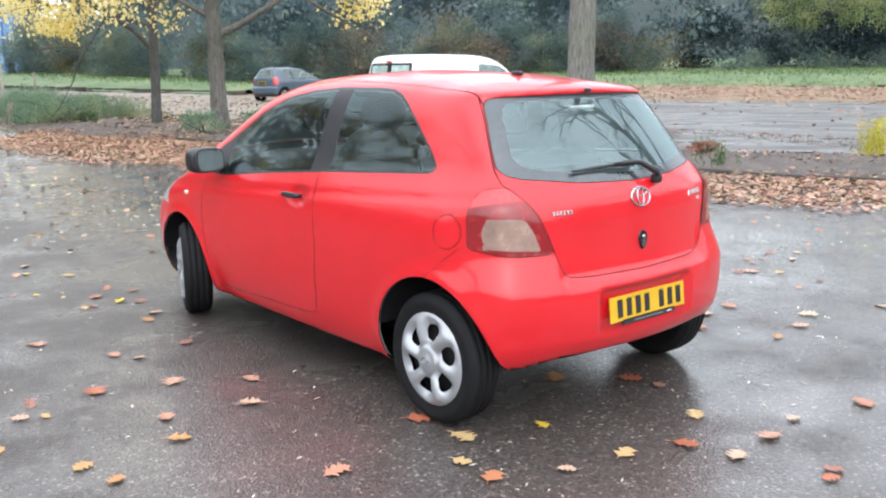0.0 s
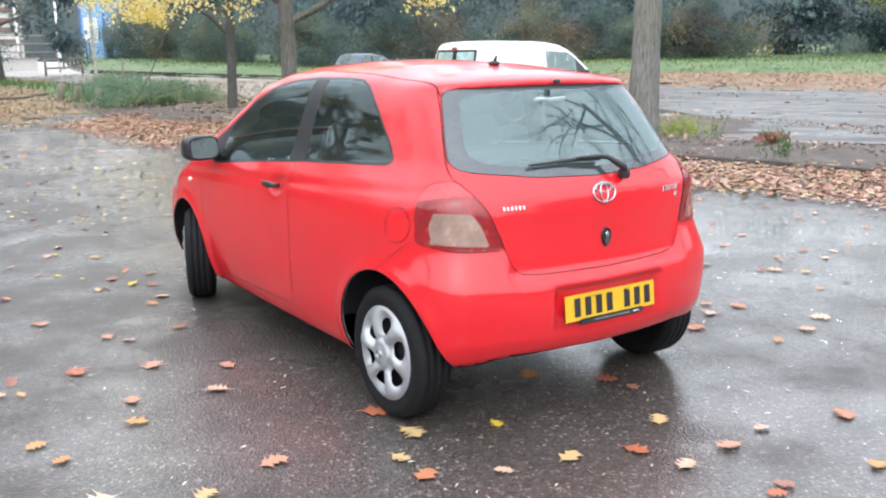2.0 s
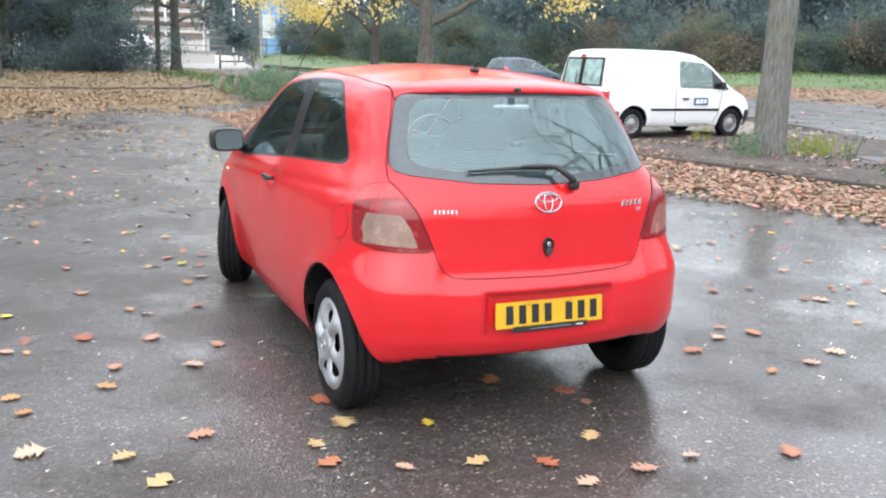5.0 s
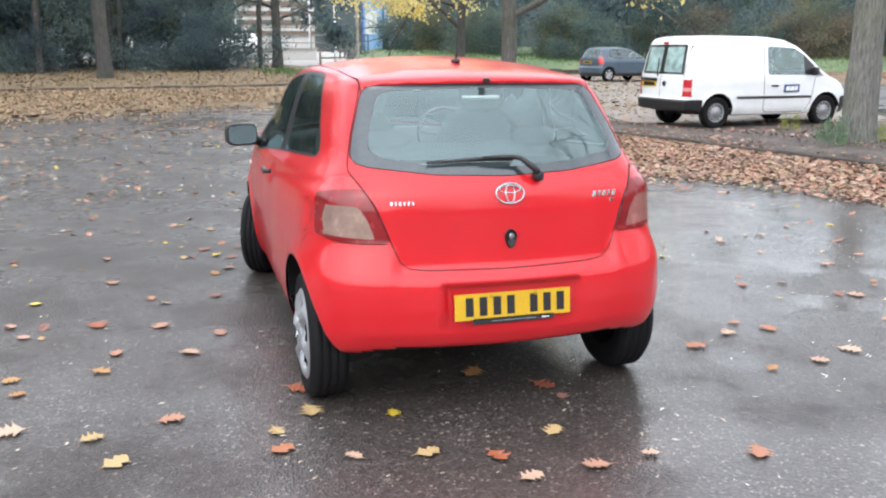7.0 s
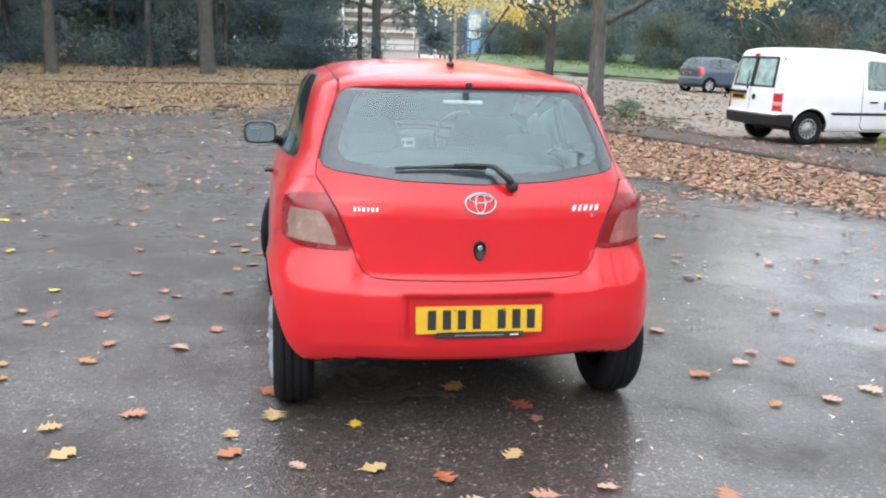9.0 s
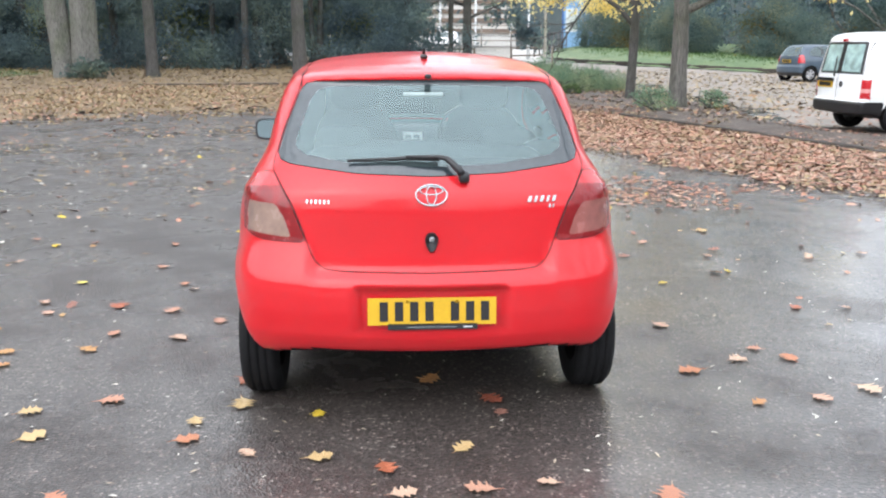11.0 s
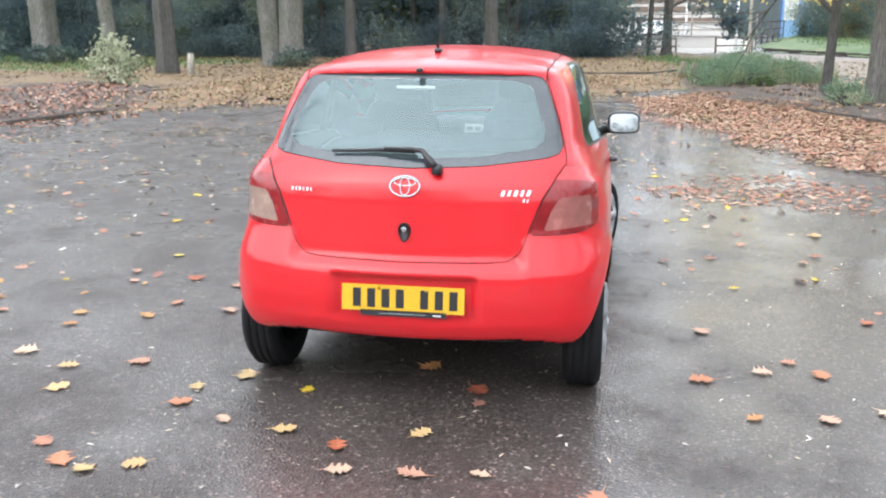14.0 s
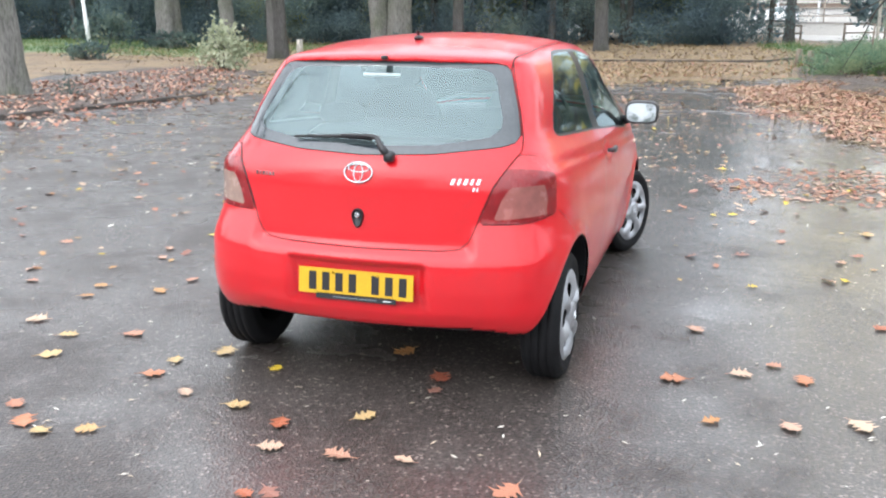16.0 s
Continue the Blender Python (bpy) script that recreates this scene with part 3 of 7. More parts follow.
verge, verge_rim = patch("leaf_verge", BAND, 0.7, PARK, 0.05, 0.8, 0.6, "verge of fallen tan leaves along the road", bumps=0.02, seed=11)
turf, turf_rim = patch("grass_bank", TURF, 0.9, GRASS, 0.10, 1.0, 0.6, "green grass bank rising to the hedge", mound=0.32, bumps=0.05, seed=13)
patch("far_road", [(17.2, 2.0), (15.6, 7.5), (14.6, 10.5), (14.2, 13.4), (18.5, 14.6), (20, 20), (22.5, 29), (26, 31), (30, 22), (34, 9), (46, 2), (40, -14), (22, -10)], 0.7, TRACKS, 0.008, 0.4, 0.4, "old wet road with dark tracks beyond the bed", "road", seed=31)
patch("side_road", [(11.4, 15.2), (12.2, 20), (12.8, 31), (11.6, 36), (9.8, 42), (9.2, 50), (12.5, 51), (15.8, 45), (21, 40.5), (23.5, 35), (21.5, 30), (19, 22), (17.6, 14.4), (13, 13.6)], 0.6, DRY, 0.012, 0.5, 0.5, "damp grey road surface with leaves", "road", seed=17)
patch("bare_earth", [(-11.6, 6), (-12.2, 14), (-13.0, 21.5), (-10.2, 25.2), (-14, 26.4), (-24, 28.5), (-46, 30), (-46, 4), (-24, 2)], 0.7, PARK, 0.03, 0.6, 0.4, "trodden earth with leaves behind the bed", seed=41)
patch("muddy_verge", [(9.6, 16.8), (11.2, 14.4), (13.2, 12.3), (15.2, 11.0), (18.0, 12.6), (18.4, 15.2), (15, 15.7), (12.6, 15.8), (11.4, 18.0)], 0.3, SOIL, 0.02, 0.3, 0.25, "dark wet mud with leaves beside the van", seed=37)
patch("pale_path", [(8.6, 48.5), (12.2, 51), (13.0, 58), (16, 74), (10, 80), (2, 78), (4, 60)], 0.9, PAVE, 0.03, 0.4, 0.3, "pale paved path beside the building", "path", seed=19)
patch("worn_grass", [(6.4, 25), (9.2, 25.4), (10.5, 29), (9.6, 35), (9.2, 41), (7.4, 45), (5.6, 43), (6.4, 38), (7.2, 35)], 0.5, GRASS, 0.06, 0.8, 0.5, "rough grass with weeds by the path", seed=23)
patch("worn_grass", [(-30, 29), (-22, 27.5), (-14, 27.5), (-12, 31), (-9, 36.5), (-12, 39), (-32, 39)], 0.6, GRASS, 0.06, 0.8, 0.6, "thin grass under the park trees", seed=29)

# kerb stones, half buried in leaves
kerb_mesh = arrays("kerb_stone", *pillow((0.13, 0.905, 0.20), 9, 16, 8), CONCRETE)


def kerb_run(points, height, label, group):
    """Kerb stones laid end to end along a line."""
    run = tagged(new("kerb"), label, "kerb", kind="structure")
    pts = [Vector((*p, 0)) for p in points]
    for a, b in zip(pts, pts[1:]):
        n = max(1, round((b - a).length / 0.915))
        for i in range(n):
            c = a.lerp(b, (i + 0.5) / n)
            turn = math.degrees(math.atan2(-(b - a).x, (b - a).y))
            part("kerb_stone", kerb_mesh, run, at=pose(c.x, c.y, float(lie(c.x, c.y)) + height - 0.10 + rng.uniform(-0.012, 0.012), rng.uniform(-1, 1), 0, turn + rng.uniform(-1, 1)))


kerb_run([(12.6, 4.4), (11.6, 7.4), (11.0, 10.0), (10.5, 12.3), (9.7, 15.6), (8.4, 19.2)], 0.075, "low grey kerb half buried in leaves", "kerbs")
kerb_run([(-8.2, 4.5), (-7.2, 8), (-6.6, 11.3), (-6.2, 13.5), (-5.8, 16.2)], 0.075, "low grey kerb half buried in leaves", "kerbs")
kerb_run([(-5, 29.6), (-1.4, 30.3), (1.5, 30.8), (5.8, 31.4), (7.0, 33.5)], 0.12, "dark low edging across the leaf litter", "kerbs")
kerb_run([(13.0, 53), (13.9, 50.6), (17, 45.6), (22, 42)], 0.16, "dark kerb along the grass bank", "kerbs")

# old tar seams and cracks in the asphalt, a little sunken and darker
TAR = plain("old_tar", (0.026, 0.023, 0.022), 0.4, vary=0.4, scale=6, coat=0.5, grain=0.4)


def tar_seam(points, wide, seed, label):
    """A thin wavering strip of tar along a line."""
    r = np.random.default_rng(seed)
    pts = [np.array(p, float) for p in points]
    mids = [a + (b - a) * i / 14 for a, b in zip(pts, pts[1:]) for i in range(14)] + [pts[-1]]
    vs = []
    for i, c in enumerate(mids):
        d = mids[min(i + 1, len(mids) - 1)] - mids[max(i - 1, 0)]
        n = np.array([-d[1], d[0]]) / max(1e-6, np.hypot(*d))
        c = c + n * r.normal(0, wide * 0.35)
        w = wide * r.uniform(0.25, 0.75) * (0.3 if i in (0, len(mids) - 1) else 1)
        vs += [(*(c - n * w), 0.0028), (*(c + n * w * r.uniform(0.5, 1.2)), 0.0028)]
    fs = [(2 * i, 2 * i + 1, 2 * i + 3, 2 * i + 2) for i in range(len(mids) - 1)]
    tagged(new("tar_seam", arrays("tar_seam", np.array(vs), fs, TAR, smooth=False)), label, "tar seam", kind="structure")


tar_seam([(-0.6, 5.6), (0.85, 6.33), (1.25, 6.52), (1.75, 6.83)], 0.024, 6, "dark wet tar seam across the asphalt")

# ---- the red car ----
AXLE_R, AXLE_F, WHEEL_Z = 0.553, 3.045, 0.292

half_width = table([(0.15, 0.78), (0.24, 0.822), (0.35, 0.850), (0.50, 0.866), (0.65, 0.870), (0.80, 0.866), (0.92, 0.852), (1.0, 0.815), (1.08, 0.778), (1.25, 0.735), (1.42, 0.695), (1.55, 0.67)], 0.045)
roof_line = table([(0.2, 1.40), (0.42, 1.455), (0.6, 1.482), (1.0, 1.521), (1.5, 1.538), (1.9, 1.522), (2.2, 1.462), (2.5, 1.335), (3.0, 1.075), (3.1, 1.03), (3.4, 0.94), (3.62, 0.83), (3.75, 0.70)], 0.06)
tail_mid = table([(0.25, 0.09), (0.33, 0.035), (0.40, 0.008), (0.50, 0.0), (0.59, 0.004), (0.630, 0.012), (0.652, 0.034), (0.668, 0.058), (0.72, 0.066), (0.80, 0.070), (0.90, 0.074), (0.98, 0.088), (1.03, 0.118), (1.06, 0.142), (1.40, 0.432), (1.41, 0.425), (1.425, 0.40), (1.6, 0.40)], 0.010)
tail_out = table([(0.25, 0.09), (0.33, 0.035), (0.40, 0.008), (0.50, 0.0), (0.60, 0.001), (0.625, 0.006), (0.70, 0.034), (0.775, 0.062), (0.80, 0.066), (0.90, 0.074), (0.98, 0.090), (1.06, 0.140), (1.40, 0.432), (1.41, 0.425), (1.425, 0.40), (1.6, 0.40)], 0.014)
nose = table([(0.2, 3.66), (0.35, 3.73), (0.5, 3.75), (0.62, 3.74), (0.75, 3.69), (0.9, 3.60), (1.1, 3.5)], 0.03)


def red_car_form(p):
    x, s, z = np.abs(p[:, 0]), p[:, 1], p[:, 2]
    w = half_width(z) - 0.012 * ((s - 1.75) / 1.9) ** 2 - 0.035 * step(0.95, 1.15, z) * np.clip((1.7 - s) / 1.1, 0, 1.3) ** 2
    w = w - 0.05 * step(1.0, 1.3, z) * np.clip((s - 1.9) / 1.0, 0, 1)
    # round lips over the wheels
    for axle in (AXLE_R, AXLE_F):
        d = np.hypot(s - axle, z - WHEEL_Z)
        w = w + 0.014 * np.exp(-((d - 0.37) / 0.045) ** 2)
    # hollow behind the door handle
    w = w - 0.022 * np.exp(-(((s - 1.60) / 0.085) ** 2 + ((z - 0.905) / 0.045) ** 2) ** 2)
    w = w - 0.030 * step(0.625, 0.78, z) * step(0.50, 0.25, s) * step(1.0, 0.85, z)
    # shoulder line
    w = w - 0.006 * np.exp(-((z - (0.965 - 0.06 * (s - 1.0))) / 0.022) ** 2)
    side = x - w
    outer = step(0.455, 0.52, x)
    r = tail_mid(z) * (1 - outer) + tail_out(z) * outer
    rec = step(0.325, 0.285, x) * step(0.415, 0.432, z) * step(0.610, 0.588, z)
    r = r + 0.034 * rec + (0.145 + 0.045 * step(0.9, 1.1, z)) * x * x
    tail = r - 0.014 - s
    top = z - roof_line(s) + 0.11 * x * x + 0.25 * np.maximum(x - 0.46, 0) ** 2
    front = s - nose(z) - 0.03 + 0.22 * x * x
    under = (0.185 + 0.13 * step(0.75, 0.10, s) - 0.03 * step(0.45, 0.75, x) * step(0.5, 0.2, s)) - z
    f = smax(side, tail, 0.195 - 0.05 * step(0.85, 1.25, z))
    f = smax(f, top, 0.040 + 0.05 * step(0.45, 0.9, s))
    f = smax(f, front, 0.16)
    return smax(f, under, 0.035)


red_shell = Shell(red_car_form, ((-0.86, 0.86), (-0.02, 3.78), (0.2, 1.55)), ((-0.30, 0.30), (0.75, 2.8), (0.5, 0.95)), (72, 132, 60))

window_rear = outline([(0, 1.046), (0.30, 1.056), (0.57, 1.085), (0.615, 1.098), (0.628, 1.125), (0.602, 1.22), (0.545, 1.37), (0.52, 1.398), (0.48, 1.406), (0.25, 1.412), (0, 1.414)], True)
pane_rear = outline([(0, 1.080), (0.30, 1.090), (0.51, 1.120), (0.552, 1.148), (0.552, 1.185), (0.492, 1.345), (0.462, 1.374), (0.41, 1.387), (0, 1.396)], True)
gate_line = outline([(0, 0.664), (0.36, 0.668), (0.43, 0.675), (0.468, 0.70), (0.492, 0.75), (0.520, 0.83), (0.560, 0.93), (0.61, 1.01), (0.648, 1.065), (0.640, 1.11), (0.609, 1.22), (0.552, 1.378), (0.538, 1.43), (0.53, 1.8), (0, 1.8)], True)
in_window = lambda p: np.maximum(window_rear(p[:, 0], p[:, 2]), p[:, 1] - 0.80)
in_pane = lambda p: np.maximum(pane_rear(p[:, 0], p[:, 2]), p[:, 1] - 0.80)
in_gate = lambda p: smax(gate_line(p[:, 0], p[:, 2]), p[:, 1] - 0.665, 0.01)


def in_lamp(p):
    x, s, z = np.abs(p[:, 0]), p[:, 1], p[:, 2]
    low = 0.783 + 0.024 * step(0.15, 0.36, s) - z
    fore = s - (0.346 + 0.09 * (z - 0.80))
    high = z - (1.056 - 0.20 * np.maximum(s - 0.36, 0))
    g = smax(smax(fore, high, 0.05), low, 0.008)
    return np.maximum(np.maximum(g, 0.004 - in_gate(p)), 0.40 - x)


side_line = outline([(0.632, 1.112), (0.66, 1.098), (1.40, 1.052), (2.0, 1.0), (2.40, 0.958), (2.56, 0.955), (2.66, 1.0), (2.62, 1.07), (2.45, 1.165), (2.17, 1.303), (1.925, 1.382), (1.7, 1.42), (1.485, 1.436), (1.18, 1.438), (1.06, 1.432), (0.975, 1.408), (0.915, 1.372), (0.83, 1.305), (0.757, 1.240), (0.69, 1.18)])
in_side = lambda p: np.maximum(side_line(p[:, 1], p[:, 2]), 0.45 - np.abs(p[:, 0]))
post_line = outline([(1.385, 1.0), (1.56, 1.0), (1.545, 1.05), (1.475, 1.47), (1.345, 1.47)])
sail_line = outline([(2.44, 0.9), (2.8, 0.9), (2.8, 1.2), (2.40, 1.23), (2.45, 1.1)])
door_line = outline([(1.46, 1.6), (1.455, 0.9), (1.42, 0.69), (1.445, 0.40), (1.465, 0.335), (1.52, 0.305), (1.6, 0.300), (2.5, 0.272), (2.57, 0.275), (2.61, 0.32), (2.69, 0.5), (2.72, 0.68), (2.715, 0.86), (2.69, 0.99), (2.60, 1.12), (2.60, 1.6)])
on_side = lambda p: 0.55 - np.abs(p[:, 0])

for axle in (AXLE_R, AXLE_F):
    red_shell.mark(lambda p, a=axle: np.maximum(np.hypot(p[:, 1] - a, p[:, 2] - WHEEL_Z - 0.01) - 0.360, 0.50 - np.abs(p[:, 0])), "hole")
red_shell.mark(in_lamp, "lamp")
red_shell.seam(lambda p: in_lamp(p) - 0.002, 0.0022, ("body",))
red_shell.mark(in_window, "frit")
red_shell.mark(in_pane, "rear_pane", ("frit",))
red_shell.seam(in_gate, 0.0022, ("body",))
red_shell.mark(in_gate, "gate", ("body",), cut=False)
red_shell.seam(lambda p: in_window(p) - 0.002, 0.002, ("gate",))
red_shell.seam(lambda p: np.abs(p[:, 0]) - 0.545 - 0.02 * (p[:, 1] - 0.7), 0.0035, ("body", "gate"), lambda p: np.maximum(np.maximum(1.36 - p[:, 2], 0.44 - p[:, 1]), p[:, 1] - 2.05))
red_shell.mark(in_side, "side")
red_shell.seam(lambda p: in_side(p) - 0.006, 0.006, ("body",), label="weatherstrip")
in_post = lambda p: post_line(p[:, 1], p[:, 2])
red_shell.mark(in_post, "post", ("side",))
red_shell.mark(lambda p: sail_line(p[:, 1], p[:, 2]), "sail", ("side",))
red_shell.mark(lambda p: p[:, 1] - 1.46, "quarter", ("side",))
red_shell.seam(lambda p: door_line(p[:, 1], p[:, 2]), 0.0024, ("body",), lambda p: np.maximum(on_side(p), p[:, 2] - 1.12))
red_shell.mark(lambda p: np.maximum(np.maximum(door_line(p[:, 1], p[:, 2]), on_side(p)), p[:, 2] - 1.10), "door", ("body",), cut=False)
red_shell.mark(lambda p: np.maximum(np.maximum(2.10 - p[:, 1], p[:, 1] - 2.99), np.abs(p[:, 0]) - (0.54 + 0.10 * (p[:, 1] - 2.1))) + 0.6 * (p[:, 2] < 0.98), "windscreen")
flap = lambda p: np.maximum(np.hypot(p[:, 1] - 0.448, p[:, 2] - 0.868) - 0.072, p[:, 0] + 0.5)
red_shell.seam(flap, 0.0018, ("body",), lambda p: p[:, 0] + 0.5)


def bumper_line(p):
    s, z = p[:, 1], p[:, 2]
    return (z - 0.80) + 0.78 * (s - 0.385)


red_shell.seam(bumper_line, 0.0013, ("body",), lambda p: np.maximum(np.maximum(on_side(p), p[:, 2] - 0.808), np.maximum(p[:, 1] - 0.66, 0.36 - p[:, 1])))
bumper_top = table([(0.0, 0.664), (0.43, 0.675), (0.50, 0.775), (0.9, 0.80)], 0.01)
red_shell.mark(lambda p: np.maximum(np.maximum(p[:, 2] - bumper_top(np.abs(p[:, 0])), bumper_line(p)), p[:, 1] - 0.62), "bumper", ("body",), cut=False)
red_shell.mark(lambda p: np.maximum(np.maximum(0.70 - p[:, 2], p[:, 2] - 0.87), np.maximum(3.28 - p[:, 1], 0.40 - np.abs(p[:, 0]))), "headlamp")
mids = np.array([red_shell.v[list(f)].mean(0) for f in red_shell.faces])
down = red_shell.gradient(mids)[:, 2] < -0.75
red_shell.labels = ["under" if d and z < 0.40 and l in ("body", "bumper", "door") else l for d, z, l in zip(down, mids[:, 2], red_shell.labels)]

red_car = new("car")
red_car.matrix_basis = pose(CAR_X, CAR_Y, 0)
tagged(red_car, "bright red three-door hatchback, wet, with its front wheels turned", "car")


def only(shell, labels, test):
    """Renames the faces of some labels on one side of the car, so that each side becomes its own part."""
    m = np.array([shell.v[list(f)].mean(0) for f in shell.faces])
    t = test(m)
    for i, l in enumerate(shell.labels):
        if l in labels:
            shell.labels[i] = l + ("_l" if t[i] else "_r")


def islands(shell, label):
    """Renames the faces of a label piece by piece, so that each piece that hangs together becomes its own part."""
    own = [i for i, l in enumerate(shell.labels) if l == label]
    root = {}

    def find(a):
        while root.setdefault(a, a) != a:
            root[a] = root[root[a]]
            a = root[a]
        return a

    for i in own:
        f = shell.faces[i]
        for a in f[1:]:
            root[find(a)] = find(f[0])
    names = {}
    for i in own:
        shell.labels[i] = label + "_%02d" % names.setdefault(find(shell.faces[i][0]), len(names))


only(red_shell, ("lamp", "side", "quarter", "post", "sail", "door", "headlamp", "weatherstrip"), lambda m: m[:, 0] < 0)
body = part("body", red_shell.mesh("body", "body", RED), red_car, "glossy red painted steel body")
islands(red_shell, "gap")
for gap in sorted({l for l in red_shell.labels if l.startswith("gap_")}):
    part("panel_gap", red_shell.mesh("panel_gap", gap, GAP, lift=-0.004), body, "thin dark gap between body panels")
for tag in "lr":
    part("weatherstrip", red_shell.mesh("weatherstrip", "weatherstrip_" + tag, BLACK), body, "black rubber window strip")
part("underbody", red_shell.mesh("underbody", "under", UNDER), body, "dark underbody")
lining = red_shell.mesh("inner_lining", {"body", "gate", "door_l", "door_r", "bumper", "lamp_l", "lamp_r", "weatherstrip_l", "weatherstrip_r"} | {l for l in red_shell.labels if l.startswith("gap_")}, LINING, lift=-0.014, flip=True)
part("inner_lining", lining, body, "grey inner lining")
tailgate = part("tailgate", red_shell.mesh("tailgate", "gate", RED), red_car, "red tailgate with a small roof spoiler")
part("window_border", red_shell.mesh("window_border", "frit", FRIT), tailgate, "dark border of the rear window")
pane = part("rear_window", red_shell.mesh("rear_window", "rear_pane", PANE_REAR), tailgate, "rear window, rain haze and sky glare in a pale film")
pane.visible_shadow = False
bumper = part("rear_bumper", red_shell.mesh("rear_bumper", "bumper", RED), red_car, "red painted rear bumper")
ws = part("windscreen", red_shell.mesh("windscreen", "windscreen", PANE_FRONT), red_car, "windscreen")
ws.visible_shadow = False
for tag, sign in (("l", -1), ("r", 1)):
    door = part("door", red_shell.mesh("door", "door_" + tag, RED), red_car, "red front door")
    g = part("door_window", red_shell.mesh("door_window", "side_" + tag, PANE_SIDE), door, "tinted door window")
    g.visible_shadow = False
    part("mirror_sail", red_shell.mesh("mirror_sail", "sail_" + tag, BLACK), door, "black mirror base panel")
    q = part("quarter_window", red_shell.mesh("quarter_window", "quarter_" + tag, PANE_SIDE), red_car, "tinted rear quarter window")
    q.visible_shadow = False
    part("door_post", red_shell.mesh("door_post", "post_" + tag, TRIM), red_car, "black door post between the side windows")
    part("headlamp", red_shell.mesh("headlamp", "headlamp_" + tag, HEAD), red_car, "clear headlamp")
    # pull handle
    hv, hf = pillow((0.026, 0.150, 0.030), 3.5, 20, 10, (sign * 0.868, 1.625, 0.912))
    part("handle", arrays("handle", hv, hf, BLACK), door, "black door handle")
    hv, hf = tube([(sign * 0.835, 1.560, 0.912), (sign * 0.872, 1.565, 0.912)], [0.012, 0.012], 8)
    part("handle_stem", arrays("handle_stem", hv, hf, BLACK), door)

# tail lamps: each a lens with a smoked block and a lower red field
smoke_line = outline([(0.572, 0.802), (0.80, 0.818), (0.80, 0.930), (0.70, 0.930), (0.630, 0.926), (0.600, 0.880)], rounding=0.004)
red_shell.mark(lambda p: smoke_line(np.abs(p[:, 0]), p[:, 2]) + np.maximum(p[:, 1] - 0.272, 0) * 3, "smoke_l", ("lamp_l",))
red_shell.mark(lambda p: smoke_line(np.abs(p[:, 0]), p[:, 2]) + np.maximum(p[:, 1] - 0.272, 0) * 3, "smoke_r", ("lamp_r",))
band = lambda p: smax(p[:, 2] - (0.972 + 0.03 * np.sin(9 * p[:, 1])), 0.0 * p[:, 0] - 1, 0.001)
red_shell.mark(band, "deep_l", ("lamp_l",))
red_shell.mark(band, "deep_r", ("lamp_r",))
for tag in "lr":
    lamp = part("tail_lamp", red_shell.mesh("tail_lamp", "lamp_" + tag, LENS_RED, lift=0.004), red_car, "red tail lamp")
    part("lens", red_shell.mesh("lens", "deep_" + tag, LENS_DEEP, lift=0.004), lamp, "deep red lamp lens")
    kind = "reversing_lens" if tag == "l" else "fog_lens"
    part(kind, red_shell.mesh(kind, "smoke_" + tag, LENS_SMOKE if tag == "l" else LENS_PINK, lift=0.005), lamp, "smoked pale reversing lens" if tag == "l" else "pinkish fog lamp lens")


def tail_at(x, z):
    """The place on the car's tail at a side offset and height, and the way out of it."""
    lo, hi = -0.05, 1.0
    for _ in range(40):
        mid = (lo + hi) / 2
        lo, hi = (mid, hi) if red_car_form(np.array([[x, mid, z]]))[0] > 0 else (lo, mid)
    n = red_shell.gradient(np.array([[x, lo, z]]))[0]
    return Vector((x, lo, z)), Vector(n)


def on_tail(x, z, out=0.0):
    """A pose on the tail whose -y points out of it and whose z points up along it."""
    p, n = tail_at(x, z)
    y = -n
    right = y.cross(Vector((0, 0, 1))).normalized()
    m = Matrix((right, y, right.cross(y))).transposed().to_4x4()
    m.translation = p + n * out
    return m


def ellipse(a, b, n=40, shift=(0, 0)):
    return [(shift[0] + a * math.cos(2 * math.pi * i / n), shift[1] + b * math.sin(2 * math.pi * i / n)) for i in range(n)]


def ring(a, b, wide, thick, n=48):
    """An oval ring that stands out along -y, with a rounded section."""
    sec = [(-wide / 2, 0), (-wide / 2, thick * 0.6), (-wide * 0.2, thick), (wide * 0.2, thick), (wide / 2, thick * 0.6), (wide / 2, 0)]
    vs, fs, k = [], [], len(sec)
    for i in range(n):
        c, s = math.cos(2 * math.pi * i / n), math.sin(2 * math.pi * i / n)
        vs += [((a + o) * c, -d, (b + o) * s) for o, d in sec]
    fs = [(i * k + j, i * k + j + 1, (i + 1) % n * k + j + 1, (i + 1) % n * k + j) for i in range(n) for j in range(k - 1)]
    return np.array(vs), fs


emblem = part("emblem", arrays("emblem", *ring(0.062, 0.042, 0.0075, 0.007), CHROME), tailgate, "plain oval chrome emblem", on_tail(0, 0.975, 0.0))
vs, fs = joined([ring(0.020, 0.037, 0.0055, 0.006, 32), (ring(0.046, 0.016, 0.0055, 0.005, 32)[0] + np.array([0, 0, 0.018]), ring(0.046, 0.016, 0.0055, 0.005, 32)[1])])
part("emblem_ovals", arrays("emblem_ovals", vs, fs, CHROME), tailgate, "inner chrome ovals", on_tail(0, 0.975, 0.0))


def bars(widths, height, gap, thick, slope=0.0):
    """A row of plain raised bars, middle at the origin."""
    total = sum(widths) + gap * (len(widths) - 1)
    x, out = -total / 2, []
    for w in widths:
        h = height / 2
        out.append(slab([(x - slope * h, -h), (x + w - slope * h, -h), (x + w + slope * h, h), (x + slope * h, h)], thick, 0.0012))
        x += w + gap
    return joined(out)


